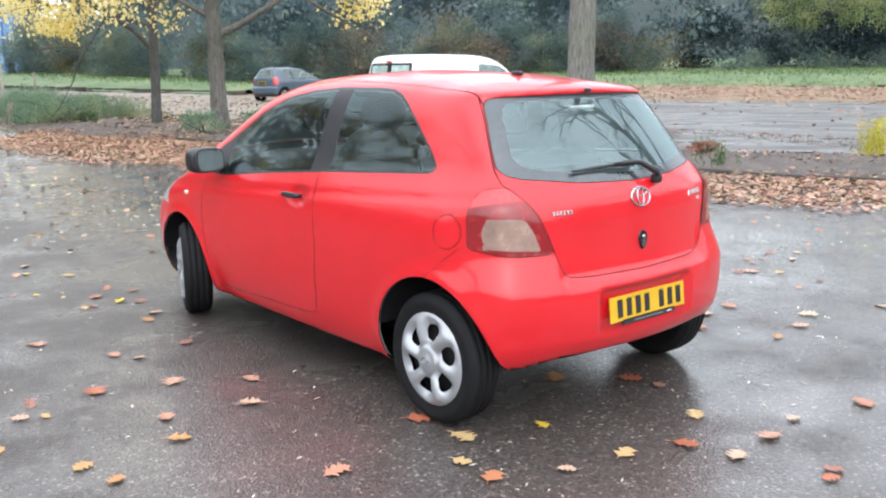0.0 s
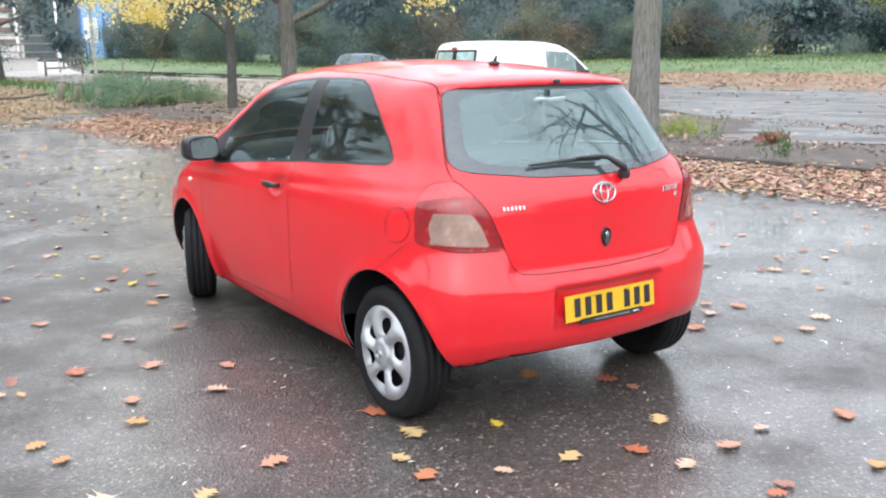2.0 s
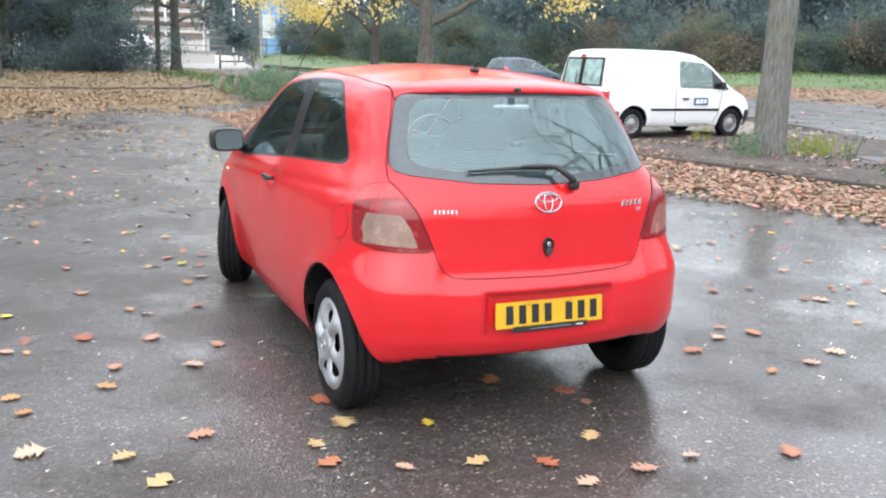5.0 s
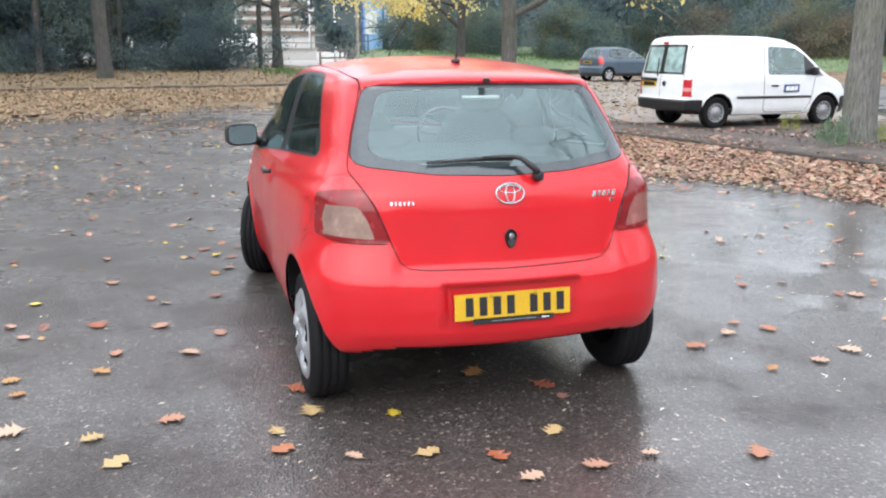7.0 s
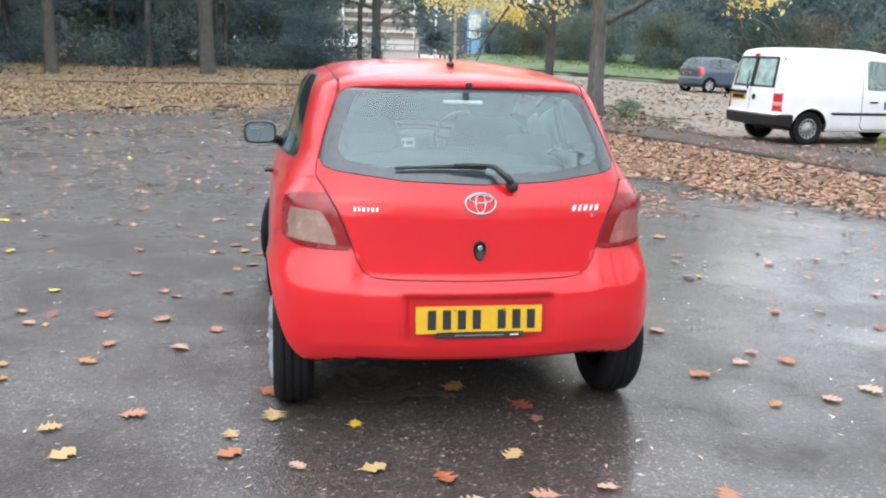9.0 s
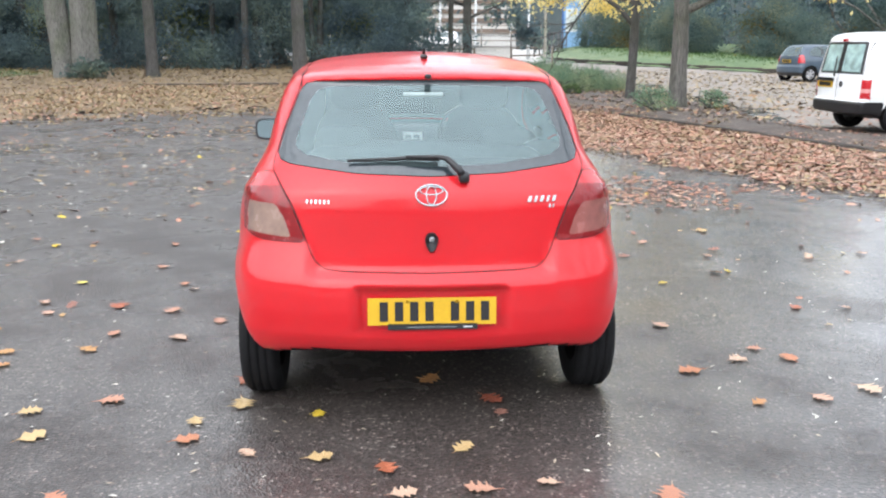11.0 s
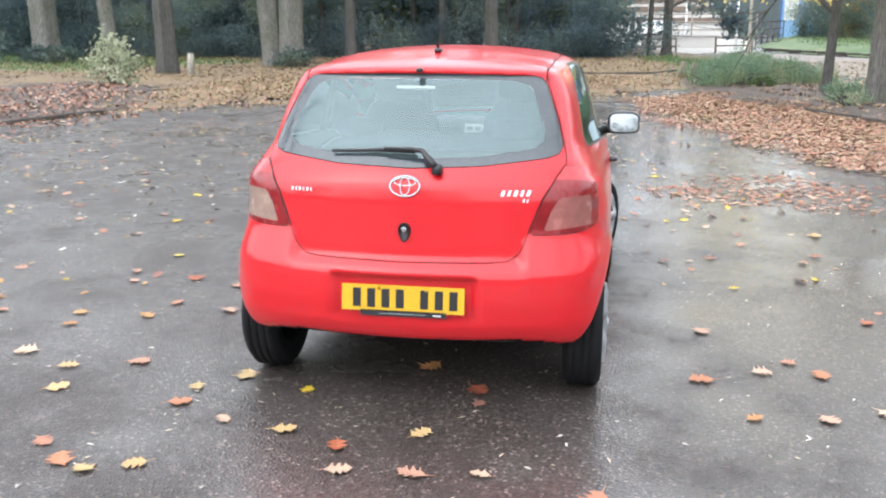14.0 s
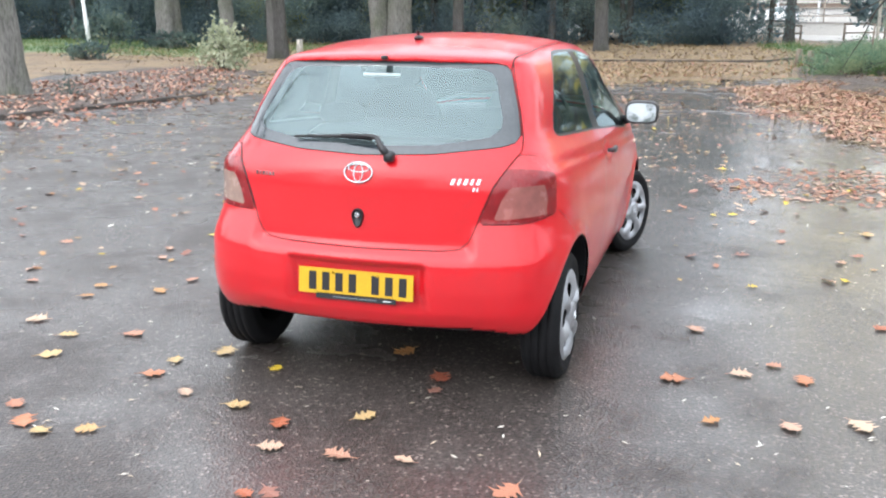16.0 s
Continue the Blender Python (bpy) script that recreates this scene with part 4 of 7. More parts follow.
for lots, tall, pitch, at_x, at_z, slope, words in ((6, 0.017, 0.0178, -0.455, 0.945, 0.0, "row of thin chrome badge strokes"), (5, 0.025, 0.0262, 0.452, 0.952, 0.35, "row of slanted chrome badge strokes"), (2, 0.016, 0.015, 0.492, 0.922, 0.25, "tiny chrome badge strokes")):
    part("badge", arrays("badge", *bars([pitch * (0.48 if k % 2 else 0.62) for k in range(lots)], tall, pitch * 0.45, 0.003, slope), CHROME, smooth=False), tailgate, words, on_tail(at_x, at_z, 0.0))

# lock with its drop-shaped black surround
drop = [(0.027 * math.cos(a) * (1 if math.sin(a) > 0 else 1 + 0.18 * math.sin(a)), 0.010 + 0.032 * math.sin(a) if math.sin(a) > 0 else 0.010 + 0.050 * math.sin(a)) for a in [2 * math.pi * i / 36 for i in range(36)]]
lock = part("lock_surround", arrays("lock_surround", *slab(drop, 0.012, 0.005), BLACK), tailgate, "black drop-shaped lock surround", on_tail(0, 0.785, 0.0))
part("lock_barrel", arrays("lock_barrel", *slab(ellipse(0.011, 0.011, 24), 0.004, 0.002), CHROME, smooth=False), tailgate, "round metal lock barrel", on_tail(0, 0.798, 0.0115))

# high stop lamp and its dark nub under the spoiler
vs, fs = pillow((0.030, 0.03, 0.020), 4, 16, 8, (0.0, 0.402, 1.432))
part("washer_nozzle", arrays("washer_nozzle", vs, fs, BLACK), tailgate, "small dark washer nozzle")

# wiper
pv = tail_at(0.131, 1.032)[0]
b1, b2, tip = tail_at(0.055, 1.098)[0], tail_at(-0.10, 1.104)[0], tail_at(-0.335, 1.094)[0]
out = Vector((0, -0.030, 0.018))
vs, fs = tube([pv + out * 0.9, pv + out * 1.3 + Vector((-0.02, 0, 0.02)), b1 + out * 1.25 + Vector((0.01, 0, -0.004)), b1 + out * 1.2 + Vector((-0.03, 0, 0.003)), b2 + out * 1.0], [0.015, 0.016, 0.012, 0.010, 0.006], 10)
wiper = part("wiper_arm", arrays("wiper_arm", vs, fs, BLACK), tailgate, "black rear wiper arm")
vs, fs = tube([b1 + out * 0.55 + Vector((-0.02, 0, 0.002)), b2 + out * 0.6, tip + out * 0.5], [0.009, 0.010, 0.006], 6)
part("wiper_blade", arrays("wiper_blade", vs, fs, BLACK), wiper, "black rubber wiper blade")
vs, fs = pillow((0.046, 0.05, 0.046), 3, 16, 10, tuple(pv + out * 0.7))
part("wiper_pivot", arrays("wiper_pivot", vs, fs, BLACK), wiper)

# number plate: yellow with plain dark bars
plate_m = Matrix.Translation((0, 0.026, 0.512)) @ Matrix.Rotation(radians(-6), 4, "X")
plate = part("number_plate", arrays("number_plate", *slab([(-0.26, -0.0555), (0.26, -0.0555), (0.26, 0.0555), (-0.26, 0.0555)], 0.004, 0.001), YELLOW, smooth=False), red_car, "yellow number plate with plain dark bars", plate_m)
x = -0.2200
for w in (0.05, 0.05, 0.05, 0.05, None, 0.05, 0.05, 0.05):
    if w is None:
        x += 0.042
        continue
    part("plate_bar", arrays("plate_bar", *slab([(x + 0.008, -0.0395), (x + 0.042, -0.0395), (x + 0.042, 0.0395), (x + 0.008, 0.0395)], 0.0015), INK, smooth=False), plate, at=Matrix.Translation((0, -0.0042, 0)))
    x += w + 0.0112
part("plate_holder", arrays("plate_holder", *slab([(-0.18, -0.075), (0.185, -0.075), (0.185, -0.050), (-0.18, -0.050)], 0.004, 0.001), BLACK, smooth=False), plate, "black dealer strip under the plate")
part("strip_bar", arrays("strip_bar", *slab([(-0.10, -0.0658), (0.10, -0.0658), (0.10, -0.0632), (-0.10, -0.0632)], 0.001), LINING, smooth=False), plate, "tiny pale bar of small print", Matrix.Translation((0, -0.0045, 0)))
part("strip_bar", arrays("strip_bar", *slab([(0.128, -0.0665), (0.162, -0.0665), (0.162, -0.0622), (0.128, -0.0622)], 0.001), PAPER, smooth=False), plate, at=Matrix.Translation((0, -0.0045, 0)))
for sx in (-0.10, 0.10):
    part("plate_screw", arrays("plate_screw", *slab(ellipse(0.007, 0.007, 14), 0.004, 0.002), YELLOW), plate, "yellow screw cap", Matrix.Translation((sx, -0.0045, 0.040)))

# aerial on the roof, indicator repeaters
z = float(roof_line(np.array([0.86]))[0])
vs, fs = pillow((0.036, 0.075, 0.026), 2.5, 16, 10, (0.0, 0.86, z + 0.001))
aerial = part("aerial_base", arrays("aerial_base", vs, fs, BLACK), red_car, "short black roof aerial")
vs, fs = tube([(0, 0.86, z), (0, 0.845, z + 0.032), (0, 0.838, z + 0.036)], [0.008, 0.006, 0.004], 8)
part("aerial_stub", arrays("aerial_stub", vs, fs, BLACK), aerial)
for sign in (-1, 1):
    vs, fs = pillow((0.016, 0.055, 0.026), 2.6, 16, 8, (sign * 0.838, 2.945, 0.797))
    part("side_indicator", arrays("side_indicator", vs, fs, AMBER), red_car, "small pale side indicator")

# door mirrors
for sign in (-1, 1):
    def lean(v):
        v = v.copy()
        v[:, 1] += 0.10 * v[:, 0] * sign * -0.25
        v[:, 2] *= 1 - 0.8 * np.maximum(0, v[:, 1] - 0.02)
        return v
    vs, fs = pillow((0.205, 0.125, 0.145), 3.6, 28, 16, (sign * 0.925, 2.475, 1.035), bend=lean)
    mirror = part("door_mirror", arrays("door_mirror", vs, fs, BLACK), red_car, "black plastic door mirror")
    turned = pose(sign * 0.925, 2.412, 1.037, -6.5, 0, 5 if sign > 0 else 13)
    for words, wide, tall, y0, thick, stuff in (("mirror_rim", 0.099, 0.068, 0.004, 0.020, BLACK), ("mirror_glass", 0.088, 0.057, -0.0165, 0.002, MIRROR)):
        rimmed = [(math.copysign(abs(math.cos(a)) ** 0.5, math.cos(a)) * wide, math.copysign(abs(math.sin(a)) ** 0.5, math.sin(a)) * tall) for a in np.arange(0, 6.28, 0.157)]
        part(words, arrays(words, *slab(rimmed, thick, 0.004 if stuff is BLACK else 0.0), stuff, smooth=False), mirror, "clear mirror glass" if stuff is MIRROR else "black mirror rim", turned @ pose(0, y0, 0))
    vs, fs = tube([(sign * 0.765, 2.545, 0.975), (sign * 0.82, 2.52, 0.985), (sign * 0.855, 2.49, 1.0)], [0.040, 0.030, 0.034], 10)
    part("mirror_stalk", arrays("mirror_stalk", vs, fs, BLACK), mirror)

# wheels
tyre_profile = [(-0.070, 0.178), (-0.077, 0.20), (-0.080, 0.228), (-0.087, 0.246), (-0.083, 0.268), (-0.066, 0.284), (-0.060, 0.2905), (-0.040, 0.292), (-0.037, 0.286), (-0.033, 0.286), (-0.030, 0.292), (-0.004, 0.292), (-0.002, 0.286), (0.002, 0.286), (0.004, 0.292), (0.030, 0.292), (0.033, 0.286), (0.037, 0.286), (0.040, 0.292), (0.060, 0.2905), (0.066, 0.284), (0.083, 0.268), (0.087, 0.246), (0.080, 0.228), (0.077, 0.20), (0.070, 0.178)]
tyre_mesh = arrays("tyre", *lathe(tyre_profile, 64), RUBBER)
barrel_mesh = arrays("rim_barrel", *lathe([(-0.07, 0.178), (-0.05, 0.168), (0.05, 0.165), (0.052, 0.05), (0.052, 0.0)], 40), UNDER)


def trim_disc(spokes=6):
    """A silver wheel trim with broad curved spokes and real openings between them; its face looks along +x."""
    nr, na = 22, 96
    rr = np.linspace(0.0, 0.205, nr)
    vs, fs = [(0, 0, 0)], []
    for r in rr[1:]:
        for k in range(na):
            a = 2 * math.pi * k / na
            vs.append((0, r * math.cos(a), r * math.sin(a)))
    for k in range(na):
        fs.append((0, 1 + k, 1 + (k + 1) % na))
    for i in range(nr - 2):
        for k in range(na):
            a, b = 1 + i * na + k, 1 + i * na + (k + 1) % na
            fs.append((a, a + na, b + na, b))
    sh = Shell(lambda p: p[:, 0])
    sh.v, sh.faces, sh.labels = np.array(vs, float), fs, ["disc"] * len(fs)

    def pocket(p):
        r = np.hypot(p[:, 1], p[:, 2])
        a = np.arctan2(p[:, 2], p[:, 1]) * spokes / (2 * math.pi)
        a = a + 1.2 * (r - 0.125)
        off = (a - np.round(a)) * 2 * math.pi / spokes * r
        half = 0.021 + 0.42 * (r - 0.085) - 2.6 * np.maximum(r - 0.135, 0) ** 1.5
        return smax(smax(np.abs(off) - half, r - 0.158, 0.012), 0.084 - r, 0.010)

    sh.mark(pocket, "pocket", ("disc",))
    r = np.hypot(sh.v[:, 1], sh.v[:, 2])
    height = np.interp(r, [0, 0.032, 0.036, 0.052, 0.064, 0.082, 0.13, 0.172, 0.190, 0.205], [0.030, 0.029, 0.021, 0.028, 0.012, 0.022, 0.022, 0.013, 0.012, 0.002])
    sunk = np.exp(-np.maximum(pocket(sh.v), 0) / 0.010) * 0.013
    turn = (np.arctan2(sh.v[:, 2], sh.v[:, 1]) * spokes / (2 * math.pi) + 1.2 * (r - 0.125)) * 2 * math.pi
    crown = np.interp(r, [0.05, 0.08, 0.13, 0.178, 0.186], [0, 0.5, 1, 1, 0])
    sh.v[:, 0] = height - sunk - 0.0075 * crown * (np.cos(turn) + 0.5 * np.sin(turn))
    keep = [f for f, l in zip(sh.faces, sh.labels) if l == "disc"]
    used = sorted({i for f in keep for i in f})
    where = {i: n for n, i in enumerate(used)}
    return sh.v[used] * np.array([1.2, 1.02, 1.02]), [tuple(where[i] for i in f) for f in keep]


trim_mesh = arrays("wheel_trim", *trim_disc(), SILVER)
logo_mesh = arrays("trim_emblem", *ring(0.021, 0.015, 0.005, 0.004, 24), CHROME)


def wheel(axle, side, steer, spin):
    hub = new("wheel", tyre_mesh)
    hub.parent = red_car
    flip = 0 if side > 0 else 180
    hub.matrix_basis = pose(side * (0.740 if axle < 1 else 0.765), axle, WHEEL_Z, 0, 0, steer + flip) @ pose(0, 0, 0, spin)
    tagged(hub, "black tyre on a silver six-spoke wheel trim")
    part("rim_barrel", barrel_mesh, hub, "dark steel rim")
    part("wheel_trim", trim_mesh, hub, "scuffed silver plastic wheel trim", pose(0.074, 0, 0))
    part("trim_emblem", logo_mesh, hub, "plain oval emblem", pose(0.109, 0, 0, 0, 0, 90))


wheel(AXLE_R, -1, 0, 20)
wheel(AXLE_R, 1, 0, 50)
wheel(AXLE_F, -1, -21, 5)
wheel(AXLE_F, 1, -21, 33)
for axle in (AXLE_R, AXLE_F):
    for sign in (-1, 1):
        n, vs, fs = 30, [], []
        for i in range(n + 1):
            a = math.pi * (0.07 + 0.86 * i / n)
            ls, lz = axle + 0.363 * math.cos(a), WHEEL_Z + 0.01 + 0.363 * math.sin(a)
            rim_x = max(x for x in np.arange(0.60, 0.90, 0.004) if x < 0.61 or red_car_form(np.array([[x, ls, lz]]))[0] < 0) - 0.008
            for x in (0.50, rim_x):
                vs.append((sign * x, ls, lz))
        fs = [(2 * i, 2 * i + 1, 2 * i + 3, 2 * i + 2) for i in range(n)] + [tuple(range(0, 2 * n + 2, 2))]
        part("arch_liner", arrays("arch_liner", np.array(vs), fs, UNDER), body, "black wheel arch liner")

# blocks added below the floor to stop light passing under the car
for label, size, at in (("added dark block under the boot", (1.02, 0.56, 0.13), (-0.08, 0.50, 0.318)), ("added dark block under the cabin", (1.16, 0.9, 0.18), (0, 1.35, 0.255)), ("added dark block under the engine", (1.24, 1.1, 0.13), (0, 2.95, 0.235))):
    part("underbody_block", arrays("underbody_block", *pillow(size, 4, 24, 10, at), UNDER), body, label)

# underside: rear axle beam, silencer, tail pipe
vs, fs = tube([(-0.62, AXLE_R, 0.27), (0, AXLE_R + 0.05, 0.28), (0.62, AXLE_R, 0.27)], [0.04, 0.045, 0.04], 10)
part("axle_beam", arrays("axle_beam", vs, fs, UNDER), body, "dark rear axle beam")
vs, fs = pillow((0.42, 0.20, 0.13), 3.5, 24, 12, (0.30, 0.36, 0.315))
part("silencer", arrays("silencer", vs, fs, plain("dull_steel", (0.16, 0.16, 0.16), 0.5, 0.6, 0.4, 20)), body, "dull steel silencer box")

vs, fs = tube([(0.46, 0.62, 0.31), (0.47, 0.40, 0.295), (0.47, 0.30, 0.29)], [0.020, 0.021, 0.022], 14, caps=False)
part("tail_pipe", arrays("tail_pipe", vs, fs, CHROME), body, "short bright steel tail pipe")

# cabin
vs, fs = pillow((1.36, 2.6, 0.16), 6, 24, 10, (0, 1.75, 0.36))
part("cabin_floor", arrays("cabin_floor", vs, fs, DASH), red_car, "dark cabin floor")
vs, fs = pillow((1.34, 0.42, 0.30), 4, 24, 12, (0, 2.60, 0.90))
dash = part("dashboard", arrays("dashboard", vs, fs, DASH), red_car, "dark dashboard")
vs, fs = lathe([(-0.012, 0.185), (0, 0.197), (0.012, 0.185), (0, 0.173), (-0.012, 0.185)], 40)
steer = part("steering_wheel", arrays("steering_wheel", vs, fs, BLACK), red_car, "black steering wheel", pose(0.33, 2.10, 1.03, 0, 0, 90) @ pose(0, 0, 0, 0, 25, 0))
vs, fs = joined([pillow((0.03, 0.12, 0.10), 3, 12, 8)] + [tube([(0, 0, 0), (0, 0.18 * math.cos(a), 0.18 * math.sin(a))], [0.016, 0.012], 6) for a in (0.2, 2.94, -1.57)])
part("steering_hub", arrays("steering_hub", vs, fs, BLACK), steer)
vs, fs = pillow((0.20, 0.03, 0.06), 3, 16, 8, (0.0, 2.13, 1.40))
part("inside_mirror", arrays("inside_mirror", vs, fs, BLACK), red_car, "inside mirror")


def seat_back(at, wide, high, tilt):
    def waist(v):
        v = v.copy()
        v[:, 0] *= 1 - 0.22 * np.clip(v[:, 2] / high + 0.1, 0, 1)
        v[:, 1] += 0.25 * v[:, 0] ** 2
        return v
    return pillow((wide, 0.13, high), 3.2, 24, 14, at, Matrix.Rotation(radians(tilt), 4, "X"), waist)


for sx in (-0.35, 0.35):
    seat = part("front_seat", arrays("front_seat", *seat_back((sx, 1.62, 0.92), 0.50, 0.66, 14), CLOTH), red_car, "grey cloth front seat")
    part("cushion", arrays("cushion", *pillow((0.50, 0.52, 0.18), 3.5, 24, 10, (sx, 1.86, 0.58)), CLOTH), seat)
    part("head_restraint", arrays("head_restraint", *pillow((0.27, 0.10, 0.19), 3.0, 24, 12, (sx, 1.50, 1.31)), CLOTH), seat)
    for px in (-0.06, 0.06):
        part("restraint_post", arrays("restraint_post", *tube([(sx + px, 1.54, 1.15), (sx + px, 1.50, 1.30)], [0.006, 0.006], 6), CHROME), seat)
bench = part("rear_bench", arrays("rear_bench", *pillow((1.24, 0.15, 0.56), 4, 28, 12, (0, 0.86, 0.85), Matrix.Rotation(radians(16), 4, "X")), CLOTH), red_car, "grey cloth rear bench")
part("bench_cushion", arrays("bench_cushion", *pillow((1.24, 0.48, 0.16), 4, 28, 10, (0, 1.12, 0.56)), CLOTH), bench)
for sx in (-0.38, 0.38):
    part("head_restraint", arrays("head_restraint", *pillow((0.24, 0.09, 0.10), 3.0, 20, 10, (sx, 0.79, 1.145)), CLOTH), bench)
part("parcel_shelf", arrays("parcel_shelf", *pillow((1.12, 0.46, 0.03), 6, 24, 8, (0, 0.52, 1.035)), DASH), red_car, "dark parcel shelf")
part("dash_paper", arrays("dash_paper", *slab([(-0.06, -0.03), (0.06, -0.03), (0.06, 0.03), (-0.06, 0.03)], 0.002), PAPER, smooth=False), dash, "white paper on the dashboard", pose(-0.02, 2.26, 1.0, -20))
for bx in (-0.026, 0.026):
    part("paper_bar", arrays("paper_bar", *slab([(bx - 0.02, -0.012), (bx + 0.02, -0.012), (bx + 0.02, 0.012), (bx - 0.02, 0.012)], 0.001), LINING, smooth=False), dash, "grey print bar", pose(-0.02, 2.256, 1.0, -20))
part("high_stop_lamp", arrays("high_stop_lamp", *slab([(-0.085, -0.006), (0.085, -0.006), (0.085, 0.006), (-0.085, 0.006)], 0.012, 0.002), PAPER, smooth=False), tailgate, "pale strip of the high stop lamp inside the glass", pose(-0.02, 0.425, 1.352, -40))

# ---- white van ----
STEEL = plain("steel_wheel", (0.30, 0.30, 0.31), 0.4, 0.5, 0.2, 30)
LAMP = plain("van_lamp_red", (0.50, 0.02, 0.03), 0.15, coat=1.0)
BADGE_BLUE = plain("badge_blue", (0.02, 0.06, 0.20), 0.4)
van_w = table([(0.2, 0.80), (0.35, 0.86), (0.6, 0.895), (0.9, 0.902), (1.05, 0.89), (1.5, 0.80), (1.85, 0.73)], 0.05)
van_top = table([(-0.2, 1.78), (0.25, 1.82), (1.2, 1.835), (2.2, 1.825), (2.6, 1.775), (2.9, 1.64), (3.3, 1.33), (3.62, 1.10), (3.9, 1.03), (4.2, 0.93), (4.4, 0.75)], 0.07)
van_tail = table([(0.2, 0.05), (0.32, 0.0), (0.55, 0.0), (0.60, 0.055), (0.95, 0.065), (1.1, 0.085), (1.8, 0.20)], 0.015)
van_nose = table([(0.2, 4.33), (0.4, 4.40), (0.6, 4.40), (0.85, 4.30), (1.1, 4.15)], 0.03)


def van_form(p):
    x, s, z = np.abs(p[:, 0]), p[:, 1], p[:, 2]
    w = van_w(z) - 0.05 * np.clip((s - 3.0) / 1.3, 0, 1) ** 2
    for axle in (0.84, 3.52):
        w = w + 0.015 * np.exp(-((np.hypot(s - axle, z - 0.31) - 0.39) / 0.05) ** 2)
    f = smax(x - w, van_tail(z) + 0.06 * x * x - s, 0.09)
    f = smax(f, z - van_top(s) + 0.07 * x * x, 0.10)
    f = smax(f, s - van_nose(z) + 0.28 * x * x, 0.2)
    return smax(f, 0.24 + 0.10 * step(0.7, 0.2, s) - z, 0.04)


vs_ = Shell(van_form, ((-0.9, 0.9), (0, 4.42), (0.22, 1.84)), ((-0.3, 0.3), (0.7, 3.4), (0.6, 0.95)), (40, 90, 40))
for axle in (0.84, 3.52):
    vs_.mark(lambda p, a=axle: np.maximum(np.hypot(p[:, 1] - a, p[:, 2] - 0.32) - 0.375, 0.5 - np.abs(p[:, 0])), "hole")
v_glass = outline([(-0.70, 1.06), (0.70, 1.06), (0.715, 1.10), (0.665, 1.60), (0.64, 1.635), (-0.64, 1.635), (-0.665, 1.60), (-0.715, 1.10)])
vs_.mark(lambda p: np.maximum(v_glass(p[:, 0], p[:, 2]), p[:, 1] - 0.5), "rearglass")
v_pane = outline([(0.07, 1.10), (0.63, 1.10), (0.595, 1.59), (0.07, 1.59)])
vs_.mark(lambda p: np.maximum(v_pane(np.abs(p[:, 0]), p[:, 2]), p[:, 1] - 0.5), "pane", ("rearglass",))
v_side = outline([(2.02, 1.05), (3.42, 1.03), (3.30, 1.14), (2.95, 1.44), (2.72, 1.57), (2.10, 1.605), (2.04, 1.58)])
vs_.mark(lambda p: np.maximum(v_side(p[:, 1], p[:, 2]), 0.5 - np.abs(p[:, 0])), "side")
vs_.mark(lambda p: 2.93 - p[:, 1], "vent", ("side",))
vs_.mark(lambda p: np.maximum(np.maximum(np.abs(p[:, 2] - 0.60) - 0.022, np.abs(p[:, 1] - 2.22) - 0.92), 0.6 - np.abs(p[:, 0])), "strip")
v_lamp = lambda p: np.maximum(np.maximum(np.abs(p[:, 2] - 0.80) - 0.165, p[:, 1] - 0.215), 0.735 - np.abs(p[:, 0]))
vs_.mark(v_lamp, "lamp")
vs_.mark(lambda p: np.maximum(np.abs(p[:, 2] - 0.775) - 0.035, p[:, 0] * 0 - 1), "lampmid", ("lamp",))
vs_.mark(lambda p: np.maximum(p[:, 2] - 0.575, p[:, 1] - 0.48), "bumper")
vs_.mark(lambda p: np.maximum(p[:, 2] - 0.60, 3.93 - p[:, 1]), "bumper")
vs_.mark(lambda p: np.maximum(np.maximum(2.80 - p[:, 1], p[:, 1] - 3.55), np.abs(p[:, 0]) - 0.66) + 0.5 * (p[:, 2] < 1.1), "screen")
vs_.seam(lambda p: p[:, 0], 0.006, ("body",), lambda p: p[:, 1] - 0.4)
v_door = outline([(1.96, 1.66), (1.92, 0.9), (1.96, 0.36), (2.05, 0.30), (3.0, 0.30), (3.12, 0.5), (3.20, 1.0), (3.5, 1.04), (2.9, 1.6), (2.6, 1.68)])
vs_.seam(lambda p: v_door(p[:, 1], p[:, 2]), 0.006, ("body", "strip"), lambda p: 0.5 - np.abs(p[:, 0]))
vs_.seam(lambda p: np.abs(p[:, 0]) - 0.735, 0.005, ("body",), lambda p: np.maximum(p[:, 1] - 0.3, p[:, 2] - 1.7))
mids = np.array([vs_.v[list(f)].mean(0) for f in vs_.faces])
dn = vs_.gradient(mids)[:, 2] < -0.75
vs_.labels = ["bumper" if d and l == "body" else l for d, l in zip(dn, vs_.labels)]

van = tagged(new("van"), "white panel van with black bumpers parked on the wet road", "van")
van.matrix_basis = pose(11.52, 15.72, 0.035, 0, 0, -86.5)
vbody = part("body", vs_.mesh("body", "body", WHITE), van, "white painted van body")
islands(vs_, "gap")
for gap in sorted({l for l in vs_.labels if l.startswith("gap_")}):
    part("panel_gap", vs_.mesh("panel_gap", gap, UNDER, lift=-0.004), vbody, "dark panel gap")
part("bumper", vs_.mesh("bumper", "bumper", BLACK), van, "black plastic bumpers and underside")
rg = part("rear_window_frame", vs_.mesh("rear_window_frame", "rearglass", TRIM), van, "black glazed band of the rear doors")
# van panes with a pale teal film, heavier at the rear
VAN_SIDE = glass("van_side_pane", (0.80, 0.90, 0.88), 0.02, 1.5, haze=0.30, haze_colour=(0.52, 0.66, 0.64))
